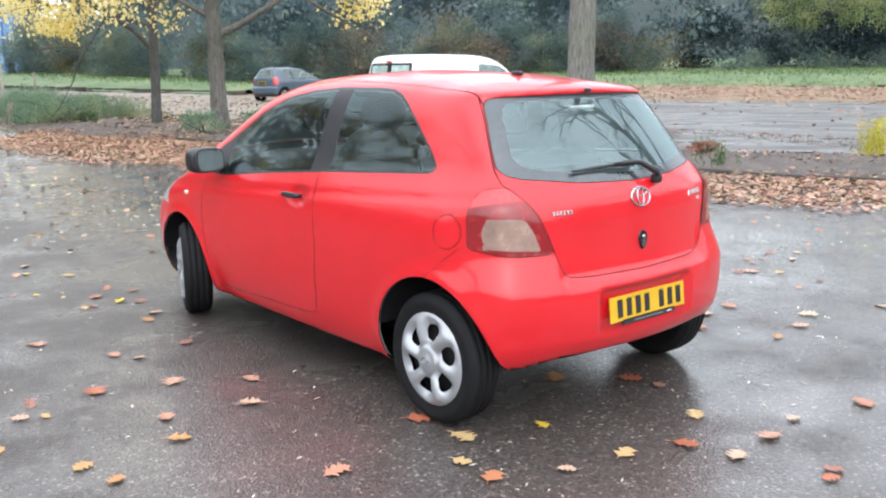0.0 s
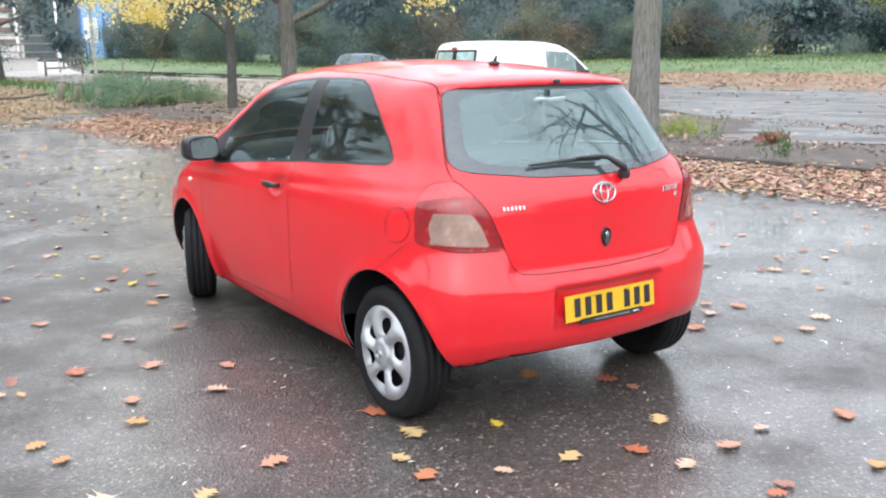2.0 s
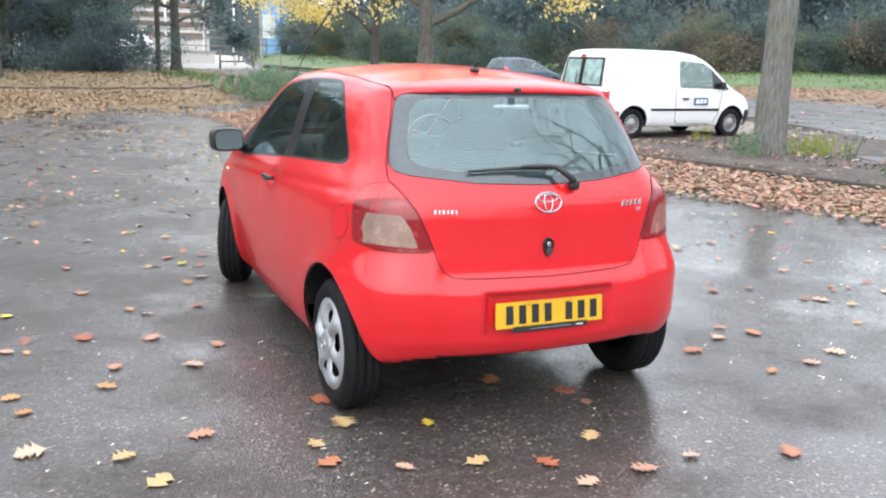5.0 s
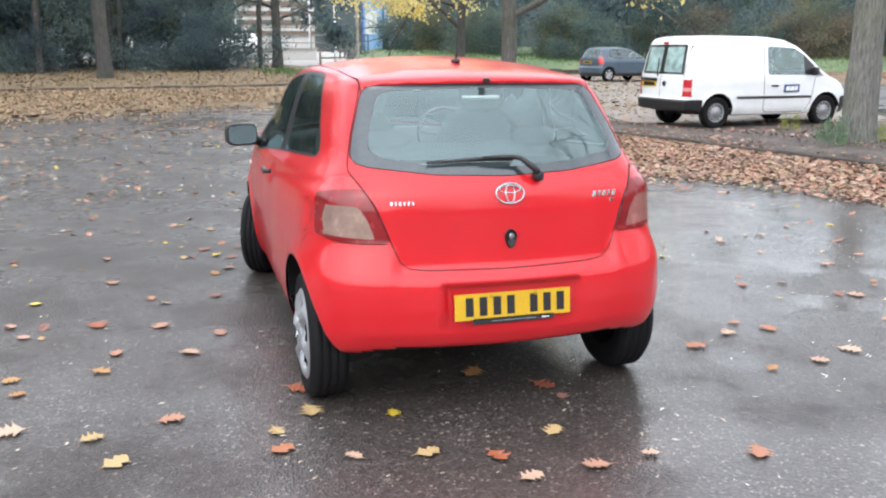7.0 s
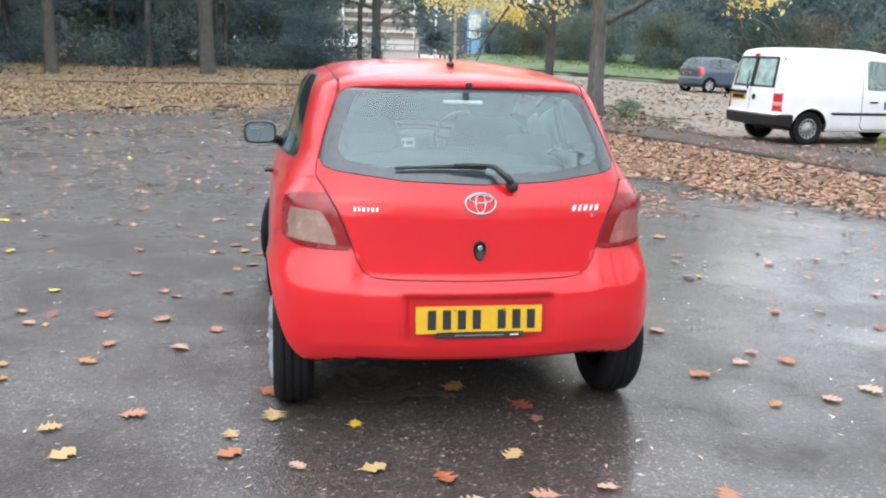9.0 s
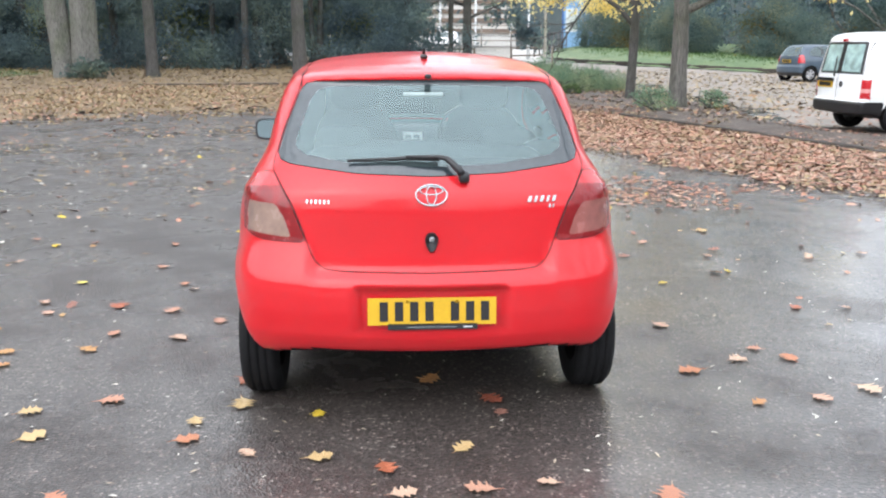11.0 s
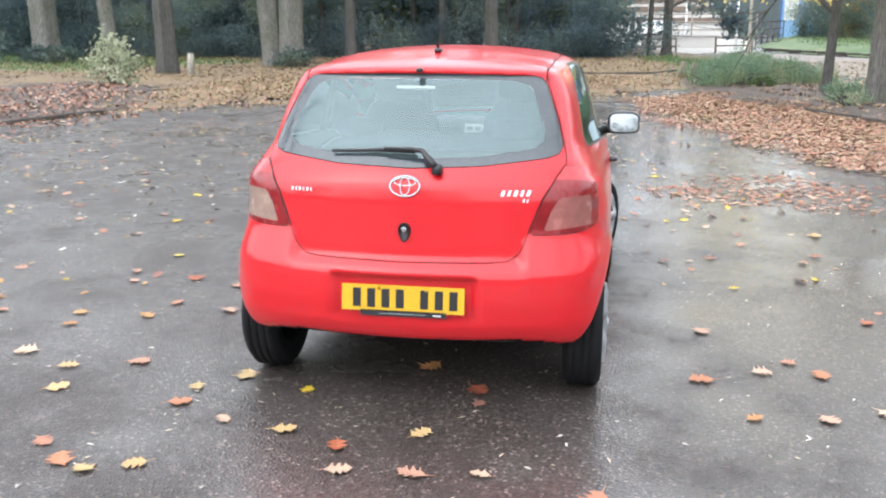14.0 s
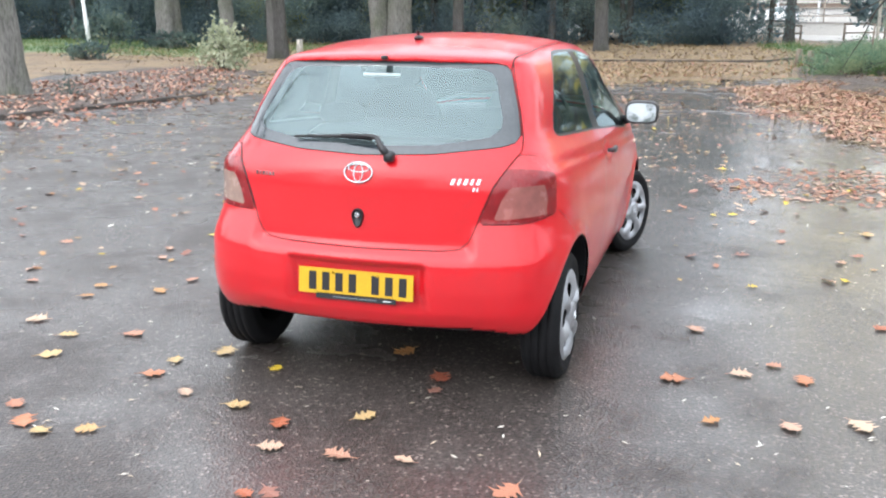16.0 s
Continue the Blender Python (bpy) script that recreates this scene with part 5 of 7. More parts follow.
VAN_PANE = glass("van_pane", (0.5, 0.6, 0.6), 0.05, 1.6, haze=0.75, haze_colour=(0.46, 0.64, 0.62))
only(vs_, ("lamp", "lampmid", "side", "vent", "strip", "pane"), lambda m: m[:, 0] < 0)
PALE_LENS = plain("pale_lens", (0.62, 0.28, 0.28), 0.2)
for tag in "lr":
    vl = part("tail_lamp", vs_.mesh("tail_lamp", "lamp_" + tag, LAMP, lift=0.006), van, "upright red tail lamp")
    part("lamp_lens", vs_.mesh("lamp_lens", "lampmid_" + tag, PALE_LENS, lift=0.006), vl, "pale lamp lens")
    part("side_window", vs_.mesh("side_window", "side_" + tag, VAN_SIDE), van, "side window with a pale film")
    part("quarter_panel", vs_.mesh("quarter_panel", "vent_" + tag, BLACK), van, "black panel ahead of the side window")
    part("rubbing_strip", vs_.mesh("rubbing_strip", "strip_" + tag, BLACK, lift=0.008), van, "black rubbing strip")
    part("pane", vs_.mesh("pane", "pane_" + tag, VAN_PANE), rg, "pale teal rear pane")
part("windscreen", vs_.mesh("windscreen", "screen", PANE_DARK), van, "windscreen")
inner = vs_.mesh("lining", {"body"}, DASH, lift=-0.05, flip=True)
part("lining", inner, vbody, "dark inner lining")
van_tyre = arrays("tyre", lathe(tyre_profile, 40)[0] * np.array([1.1, 1.07, 1.07]), lathe(tyre_profile, 40)[1], RUBBER)
van_rim = arrays("steel_rim", *lathe([(0.020, 0.20), (0.045, 0.188), (0.048, 0.172), (0.030, 0.165), (0.022, 0.13), (0.040, 0.085), (0.060, 0.06), (0.066, 0.0)], 32), STEEL)
slot_mesh = arrays("rim_slot", *pillow((0.01, 0.034, 0.05), 2.5, 8, 4), UNDER)
for axle in (0.84, 3.52):
    for sign in (-1, 1):
        w = part("wheel", van_tyre, van, "black tyre on a plain steel wheel", pose(sign * 0.77, axle, 0.312, 0, 0, 0 if sign > 0 else 180))
        part("steel_rim", van_rim, w, "grey steel rim", pose(0.03, 0, 0))
        for k in range(12):
            part("rim_slot", slot_mesh, w, at=pose(0.06, 0.148 * math.cos(k * 0.524), 0.148 * math.sin(k * 0.524), math.degrees(k * 0.524)))
        n, av = 20, []
        for i in range(n + 1):
            a = math.pi * (0.06 + 0.88 * i / n)
            av += [(sign * x, axle + 0.375 * math.cos(a), 0.32 + 0.375 * math.sin(a)) for x in (0.45, 0.865)]
        part("arch_liner", arrays("arch_liner", np.array(av), [(2 * i, 2 * i + 1, 2 * i + 3, 2 * i + 2) for i in range(n)] + [tuple(range(0, 2 * n + 2, 2))], UNDER), vbody, "dark arch liner")
vp = part("number_plate", arrays("number_plate", *slab([(-0.26, -0.055), (0.26, -0.055), (0.26, 0.055), (-0.26, 0.055)], 0.006, 0.001), YELLOW, smooth=False), van, "small yellow number plate", pose(-0.40, 0.070, 0.86))
part("plate_bar", arrays("plate_bar", *slab([(-0.20, -0.035), (0.20, -0.035), (0.20, 0.035), (-0.20, 0.035)], 0.002), INK, smooth=False), vp, at=pose(0, -0.0065, 0))
part("plate_shade", arrays("plate_shade", *slab([(-0.29, 0.06), (0.29, 0.06), (0.27, 0.12), (-0.27, 0.12)], 0.03, 0.008), BLACK), vp, "black plate lamp strip")
part("door_emblem", arrays("door_emblem", *slab(ellipse(0.055, 0.055, 28), 0.012, 0.006), TRIM), van, "round dark emblem", pose(0.14, 0.072, 0.87))
part("rear_wiper", arrays("rear_wiper", *tube([(-0.06, 0.04, 1.02), (-0.10, 0.06, 1.10), (-0.14, 0.11, 1.38)], [0.018, 0.012, 0.008], 6), BLACK), van, "black rear wiper")
part("brake_lamp", arrays("brake_lamp", *pillow((0.16, 0.05, 0.05), 3, 12, 8, (0, 0.165, 1.665)), LAMP), van, "small high brake lamp")
part("door_handle", arrays("door_handle", *pillow((0.03, 0.20, 0.035), 3, 16, 8, (0.905, 2.18, 0.83)), BLACK), van, "black door handle")
sign_m = pose(0.902, 2.60, 0.775, 0, 0, 90)
sgn = part("side_badge", arrays("side_badge", *slab([(-0.19, -0.075), (0.19, -0.075), (0.19, 0.075), (-0.19, 0.075)], 0.006), BADGE_BLUE, smooth=False), van, "plain blue badge with pale bars", sign_m)
for k, w in enumerate((0.09, 0.09, 0.08)):
    part("badge_bar", arrays("badge_bar", *slab([(-0.150 + k * 0.105, -0.045), (-0.150 + k * 0.105 + w, -0.045), (-0.135 + k * 0.105 + w, 0.045), (-0.135 + k * 0.105, 0.045)], 0.002), PAPER, smooth=False), sgn, at=pose(0, -0.0065, 0))
part("door_mirror", arrays("door_mirror", *pillow((0.17, 0.10, 0.17), 3.5, 20, 12, (0.955, 3.12, 1.11)), BLACK), van, "black door mirror")
part("seat", arrays("seat", *seat_back((0.38, 2.35, 1.05), 0.5, 0.8, 12), CLOTH), van, "dark seat")

# ---- slate blue hatchback ----
blue_w = table([(0.15, 0.74), (0.3, 0.80), (0.6, 0.83), (0.85, 0.82), (0.95, 0.78), (1.2, 0.66), (1.5, 0.55)], 0.04)
blue_top = table([(-0.2, 1.36), (0.25, 1.42), (0.8, 1.455), (1.4, 1.46), (1.9, 1.40), (2.6, 1.05), (2.8, 0.97), (3.3, 0.86), (3.66, 0.65)], 0.07)
blue_tail = table([(0.2, 0.05), (0.4, 0.0), (0.58, 0.0), (0.64, 0.05), (0.95, 0.07), (1.02, 0.10), (1.40, 0.30)], 0.015)


def blue_form(p):
    x, s, z = np.abs(p[:, 0]), p[:, 1], p[:, 2]
    f = smax(x - blue_w(z), blue_tail(z) + 0.15 * x * x - s, 0.14)
    f = smax(f, z - blue_top(s) + 0.10 * x * x, 0.10)
    f = smax(f, s - 3.66 + 0.30 * x * x + 0.1 * np.maximum(z - 0.6, 0), 0.2)
    return smax(f, 0.22 - z, 0.04)


bs = Shell(blue_form, ((-0.83, 0.83), (0, 3.66), (0.2, 1.47)), ((-0.3, 0.3), (0.7, 2.7), (0.5, 0.85)), (30, 64, 32))
for axle in (0.58, 2.90):
    bs.mark(lambda p, a=axle: np.maximum(np.hypot(p[:, 1] - a, p[:, 2] - 0.30) - 0.34, 0.45 - np.abs(p[:, 0])), "hole")
b_side = outline([(0.55, 1.02), (1.10, 0.94), (2.5, 0.93), (2.35, 1.04), (1.85, 1.32), (1.3, 1.37), (0.85, 1.35), (0.62, 1.20)])
bs.mark(lambda p: np.maximum(b_side(p[:, 1], p[:, 2]), 0.4 - np.abs(p[:, 0])), "side")
bs.mark(lambda p: np.abs(p[:, 1] - 1.18 + 0.15 * (p[:, 2] - 1)) - 0.035, "post", ("side",))
b_rear = outline([(-0.58, 0.99), (0.58, 0.99), (0.50, 1.36), (-0.50, 1.36)])
bs.mark(lambda p: np.maximum(b_rear(p[:, 0], p[:, 2]), p[:, 1] - 0.5), "rear")
bs.mark(lambda p: np.maximum(np.maximum(np.abs(p[:, 2] - 0.88) - 0.15, p[:, 1] - 0.30), 0.58 - np.abs(p[:, 0])), "lamp")
bs.mark(lambda p: np.maximum(np.maximum(1.78 - p[:, 1], p[:, 1] - 2.65), np.abs(p[:, 0]) - 0.5) + 0.5 * (p[:, 2] < 1.0), "screen")
bs.mark(lambda p: p[:, 2] - 0.36, "under")
bs.seam(lambda p: outline([(1.1, 1.5), (1.06, 0.4), (1.15, 0.3), (2.2, 0.3), (2.45, 0.6), (2.5, 1.0)])(p[:, 1], p[:, 2]), 0.005, ("body",), lambda p: 0.5 - np.abs(p[:, 0]))
only(bs, ("lamp", "side", "post"), lambda m: m[:, 0] < 0)
blue = tagged(new("car"), "slate blue three-door hatchback parked by the grass bank", "car")
blue.matrix_basis = pose(18.91, 34.61, float(lie(19.9, 35)), 0, 0, -77)
bb = part("body", bs.mesh("body", "body", SLATE), blue, "slate blue painted body")
part("panel_gap", bs.mesh("panel_gap", "gap", UNDER, lift=-0.003), bb)
part("underside", bs.mesh("underside", "under", BLACK), blue, "dark sill and underside")
for tag in "lr":
    part("side_window", bs.mesh("side_window", "side_" + tag, PANE_DARK), blue, "dark side window")
    part("door_post", bs.mesh("door_post", "post_" + tag, TRIM), blue, "black door post")
    part("tail_lamp", bs.mesh("tail_lamp", "lamp_" + tag, LAMP, lift=0.005), blue, "red tail lamp")
part("rear_window", bs.mesh("rear_window", "rear", PANE_DARK), blue, "dark rear window")
part("windscreen", bs.mesh("windscreen", "screen", PANE_DARK), blue, "windscreen")
part("cabin", arrays("cabin", *pillow((1.3, 2.0, 0.6), 5, 20, 10, (0, 1.4, 0.75)), DASH), blue, "dark cabin")
for axle in (0.58, 2.90):
    for sign in (-1, 1):
        w = part("wheel", tyre_mesh, blue, "black tyre on a silver wheel", pose(sign * 0.72, axle, 0.295, 0, 0, 0 if sign > 0 else 180))
        part("wheel_trim", trim_mesh, w, "silver wheel trim", pose(0.058, 0, 0))
bp_ = part("number_plate", arrays("number_plate", *slab([(-0.26, -0.055), (0.26, -0.055), (0.26, 0.055), (-0.26, 0.055)], 0.006), YELLOW, smooth=False), blue, "small yellow number plate", pose(0, 0.045, 0.80))
part("plate_bar", arrays("plate_bar", *slab([(-0.21, -0.035), (0.21, -0.035), (0.21, 0.035), (-0.21, 0.035)], 0.002), INK, smooth=False), bp_, at=pose(0, -0.0065, 0))

# ---- trees and plants ----
BARK = bark("grey_bark", (0.060, 0.058, 0.052), (0.23, 0.225, 0.205))
BARK_DARK = bark("dark_bark", (0.028, 0.027, 0.027), (0.105, 0.100, 0.095))
BARK_MID = bark("brownish_grey_bark", (0.042, 0.039, 0.036), (0.165, 0.155, 0.142))
BARK_PALE = bark("pale_bark", (0.16, 0.15, 0.13), (0.48, 0.45, 0.40))
# mist over the distant woods is put into these two leaf colours, lighter and bluer
WOODS = foliage("misty_wood_leaves", [(0.070, 0.105, 0.130), (0.115, 0.165, 0.185), (0.175, 0.24, 0.235), (0.27, 0.33, 0.255)], 0.5)
HEDGE = foliage("misty_hedge_leaves", [(0.045, 0.072, 0.082), (0.095, 0.142, 0.135), (0.155, 0.20, 0.165), (0.26, 0.27, 0.175)], 0.5)
RUSSET = foliage("autumn_shrub_leaves", [(0.04, 0.05, 0.02), (0.10, 0.09, 0.03), (0.20, 0.13, 0.045), (0.28, 0.20, 0.06)], 0.3)
GOLD = foliage("yellow_leaves", [(0.70, 0.55, 0.16), (0.84, 0.72, 0.32), (0.92, 0.85, 0.52)], 0.55)
WILD = foliage("wild_grass_blades", [(0.10, 0.18, 0.135), (0.17, 0.265, 0.18), (0.27, 0.35, 0.215), (0.42, 0.44, 0.27)], 0.4)
OCHRE = foliage("ochre_leaves", [(0.22, 0.17, 0.05), (0.38, 0.29, 0.09), (0.50, 0.41, 0.16)], 0.4)
REDDISH = foliage("russet_dead_leaves", [(0.20, 0.085, 0.06), (0.30, 0.14, 0.10), (0.38, 0.22, 0.16)], 0.2)
LIMEY = foliage("yellow_green_weed_leaves", [(0.22, 0.27, 0.07), (0.34, 0.38, 0.11), (0.46, 0.46, 0.17)], 0.4)
LIME = foliage("lime_yellow_leaves", [(0.40, 0.40, 0.05), (0.58, 0.52, 0.08), (0.68, 0.58, 0.14)], 0.4)
GREEN = foliage("weed_leaves", [(0.055, 0.095, 0.045), (0.11, 0.17, 0.07), (0.20, 0.26, 0.12)], 0.35)
PALE = foliage("pale_bush_leaves", [(0.20, 0.24, 0.15), (0.40, 0.43, 0.30), (0.62, 0.62, 0.48)], 0.35)
FALLEN = litter("fallen_leaves", [(0.48, 0.24, 0.16), (0.42, 0.19, 0.12), (0.54, 0.33, 0.24), (0.36, 0.16, 0.11), (0.54, 0.37, 0.27), (0.48, 0.27, 0.19), (0.30, 0.145, 0.11), (0.55, 0.40, 0.29)])
FALLEN_TAN = litter("fallen_tan_leaves", [(0.29, 0.205, 0.11), (0.23, 0.155, 0.085), (0.34, 0.25, 0.135), (0.18, 0.125, 0.08), (0.44, 0.335, 0.19), (0.29, 0.23, 0.11)])
FALLEN_PALE = litter("fallen_pale_leaves", [(0.50, 0.31, 0.14), (0.47, 0.26, 0.105), (0.51, 0.36, 0.175), (0.45, 0.22, 0.09)], 0.40)
FALLEN_YELLOW = litter("fallen_yellow_leaves", [(0.70, 0.52, 0.05), (0.62, 0.44, 0.05), (0.72, 0.60, 0.14)], 0.35)
FALLEN_RED = litter("fallen_red_leaves", [(0.40, 0.13, 0.07), (0.30, 0.09, 0.055), (0.46, 0.19, 0.10)], 0.35)

blade = (np.array([(0, -0.5, 0), (0.32, 0.0, 0.07), (0, 0.5, 0), (-0.32, 0.0, 0.07)], float), np.array([(0, 1, 2), (0, 2, 3)]))


def oak_leaf(lobes=4, fat=0.32, curl=0.10, seed=0):
    """A lobed leaf of unit length, built round its midrib."""
    r = np.random.default_rng(seed)
    right, left = [], []
    for side, row in ((1, right), (-1, left)):
        for k in range(lobes):
            t = -0.42 + 0.80 * (k + 0.35) / lobes
            w = fat * (0.55 + 0.45 * math.sin(math.pi * (k + 0.8) / (lobes + 0.4))) * r.uniform(0.85, 1.15)
            row.append((side * w, t + 0.07, curl * (w / fat) ** 2 * r.uniform(0.2, 1.2)))
            row.append((side * w * 0.40, t + 0.15, 0.012))
    rim = [(0, -0.5, 0)] + right + [(0, 0.5, curl * r.uniform(0, 1))] + left[::-1]
    v = np.array([(0, -0.1, -0.01), (0, 0.2, -0.005)] + rim, float)
    n, f = len(rim), []
    for i in range(n):
        a, b = 2 + i, 2 + (i + 1) % n
        f.append((1 if v[a, 1] + v[b, 1] > 0.1 else 0, a, b))
    half = [i for i in range(n) if (v[2 + i, 1] + v[2 + (i + 1) % n, 1] > 0.1) != (v[2 + (i + 1) % n, 1] + v[2 + (i + 2) % n, 1] > 0.1)]
    for i in half:
        f.append((0, 2 + (i + 1) % n, 1) if v[2 + (i + 1) % n, 0] > 0 else (1, 2 + (i + 1) % n, 0))
    return v, np.array(f)


def scatter(name, template, pos, scale, mat, rng, flat=None, wild=1.0):
    """Many copies of one small leaf in one mesh. flat: tilt in radians off lying flat; else turned every way."""
    tv, tf = template
    n = len(pos)
    yaw = rng.uniform(0, 2 * math.pi, n)
    if flat is None:
        pit, rol = rng.uniform(-1.4, 1.4, n) * wild, rng.uniform(-1.4, 1.4, n) * wild
    else:
        pit, rol = rng.normal(0, flat, n), rng.normal(0, flat, n)
    cy, sy, cp, sp, cr, sr = np.cos(yaw), np.sin(yaw), np.cos(pit), np.sin(pit), np.cos(rol), np.sin(rol)
    z0, o1 = np.zeros(n), np.ones(n)
    rz = np.stack([np.stack([cy, -sy, z0], 1), np.stack([sy, cy, z0], 1), np.stack([z0, z0, o1], 1)], 1)
    rx = np.stack([np.stack([o1, z0, z0], 1), np.stack([z0, cp, -sp], 1), np.stack([z0, sp, cp], 1)], 1)
    ry = np.stack([np.stack([cr, z0, sr], 1), np.stack([z0, o1, z0], 1), np.stack([-sr, z0, cr], 1)], 1)
    m = rz @ rx @ ry
    v = np.einsum("nij,kj->nki", m, tv) * np.asarray(scale)[:, None, None] + np.asarray(pos)[:, None, :]
    f = (tf[None] + (np.arange(n) * len(tv))[:, None, None]).reshape(-1, tf.shape[1])
    return arrays(name, v.reshape(-1, 3), f, mat, smooth=False)


def clumps(centres, spread, count, rng):
    """Points gathered round clump centres."""
    c = np.asarray(centres, float)
    pick = rng.integers(0, len(c), count)
    return c[pick] + rng.normal(0, 1, (count, 3)) * np.asarray(spread)


def hull(at, size, n, rng, low=-0.2):
    """Clump centres over the uneven outside of a crown."""
    u = rng.normal(0, 1, (n, 3))
    u /= np.linalg.norm(u, axis=1, keepdims=True)
    u[:, 2] = np.where(u[:, 2] < low, -u[:, 2] * 0.5, u[:, 2])
    return np.asarray(at) + u * np.asarray(size) * rng.uniform(0.62, 1.08, (n, 1))


def trunk_mesh(name, base, top, r0, r1, mat, rng, flare=1.5, knots=10, sides=18, rib=0.10):
    """A tapered trunk with a flared foot and ribbed, uneven bark."""
    a, b = np.array(base, float), np.array(top, float)
    n = 22
    vs = []
    ph = rng.uniform(0, 6.28, 4)
    for i in range(n + 1):
        t = i / n
        c = a + (b - a) * t + 0.05 * np.array([math.sin(3 * t + ph[0]) - math.sin(ph[0]), math.sin(2.4 * t + ph[1]) - math.sin(ph[1]), 0]) * t
        h = (b - a)[2] * t
        r = r0 + (r1 - r0) * t + r0 * (flare - 1) * math.exp(-h / 0.28)
        for k in range(sides):
            th = 2 * math.pi * k / sides
            w = r * (1 + rib * math.sin(5 * th + ph[2] + 1.3 * t) + 0.5 * rib * math.sin(9 * th + ph[3] - 2 * t) + 0.03 * rng.normal())
            vs.append((c[0] + w * math.cos(th), c[1] + w * math.sin(th), c[2]))
    fs = [(i * sides + k, i * sides + (k + 1) % sides, (i + 1) * sides + (k + 1) % sides, (i + 1) * sides + k) for i in range(n) for k in range(sides)]
    return arrays(name, np.array(vs), fs, mat)


def grow(p, d, length, r, depth, rng, out, ends, droop=0.0):
    """Limbs that fork and thin out; out gathers tubes, ends the twig tips."""
    pts, rad, q, dd = [Vector(p)], [r], Vector(p), Vector(d).normalized()
    for i in range(4):
        dd = (dd + Vector(rng.normal(0, 0.13, 3)) + Vector((0, 0, 0.05 - droop))).normalized()
        q = q + dd * length / 4
        pts.append(q.copy())
        rad.append(r * (1 - 0.16 * (i + 1)))
        if depth <= 1:
            ends.append(q.copy())
    out.append(tube(pts, rad, 7 if r > 0.05 else 5, caps=False))
    if depth > 0:
        for k in range(rng.integers(2, 4)):
            at = pts[int(rng.integers(2, 5))]
            nd = (dd + Vector(rng.normal(0, 0.55, 3)) + Vector((0, 0, 0.10 - droop))).normalized()
            grow(at, nd, length * rng.uniform(0.55, 0.78), r * 0.52, depth - 1, rng, out, ends, droop)


def tree(label, x, y, r0, high, rng, mat=None, lean=(0, 0), limbs=4, limb_from=0.55, limb_r=0.4, limb_len=3.0, depth=3, leaf=None, leaf_size=0.12, leaves=0, flare=1.5, own=None, second=None, droop=0.0, rib=0.10, floor=0.0):
    """A tree: trunk, limbs and a crown of many leaves."""
    mat = mat or BARK
    z = float(lie(x, y))
    thing = tagged(new("tree"), label, "tree")
    thing.matrix_basis = pose(x, y, z)
    top = (lean[0] * high, lean[1] * high, high)
    part("trunk", trunk_mesh("trunk", (0, 0, -0.05), top, r0, r0 * 0.72, mat, rng, flare, rib=rib), thing, "bare ribbed trunk")
    if second:
        bx, by, tx, ty, r2 = second
        part("trunk", trunk_mesh("trunk", (bx, by, -0.05), (tx, ty, high), r2, r2 * 0.75, mat, rng, flare, rib=rib), thing, "second stem")
    ends = []

    def limb(p, d, ln, rr):
        out = []
        grow(p, d, ln, rr, depth, rng, out, ends, droop)
        part("limb", arrays("limb", *joined(out), mat), thing, "forking limb with twigs")

    for p, d, ln, rr in own or []:
        limb(p, d, ln, rr)
    for k in range(limbs):
        t = limb_from + (1 - limb_from) * (k + 0.5) / max(1, limbs)
        a = 2.4 * k + rng.uniform(0, 1)
        limb((top[0] * t, top[1] * t, high * t), (math.cos(a), math.sin(a), 0.55), limb_len * rng.uniform(0.7, 1.2), r0 * limb_r)
    if leaf and leaves and ends:
        high_ends = [tuple(e) for e in ends if e.z > floor] or [tuple(e) for e in ends]
        pos = clumps(high_ends, (0.26, 0.26, 0.18), leaves, rng)
        part("crown", scatter("crown", blade, pos, rng.uniform(0.7, 1.3, leaves) * leaf_size, leaf, rng), thing, "loose crown of single leaves")
    return thing


def bush(label, x, y, size, leaf, count, leaf_size, rng, stems=8, category="bush", lift=0.0, mat=None):
    z = float(lie(x, y)) + lift
    thing = tagged(new("bush"), label, category)
    thing.matrix_basis = pose(x, y, z)
    st = [tube([(rng.normal(0, 0.1 * size[0]), rng.normal(0, 0.1 * size[1]), -0.05), (rng.normal(0, 0.3 * size[0]), rng.normal(0, 0.3 * size[1]), size[2] * 0.5), (rng.normal(0, 0.45 * size[0]), rng.normal(0, 0.45 * size[1]), size[2] * 0.85)], [0.018, 0.012, 0.005], 5, caps=False) for _ in range(stems)]
    part("stalk_tuft", arrays("stalk_tuft", *joined(st), mat or BARK_DARK), thing)
    c = hull((0, 0, size[2] * 0.45), (size[0] * 0.5, size[1] * 0.5, size[2] * 0.5), 26, rng, -0.7)
    c[:, 2] = np.maximum(c[:, 2], 0.03)
    pos = clumps(c, (size[0] * 0.10, size[1] * 0.10, size[2] * 0.10), count, rng)
    pos[:, 2] = np.maximum(pos[:, 2], 0.0)
    part("foliage", scatter("foliage", blade, pos, rng.uniform(0.6, 1.4, count) * leaf_size, leaf, rng), thing)
    return thing


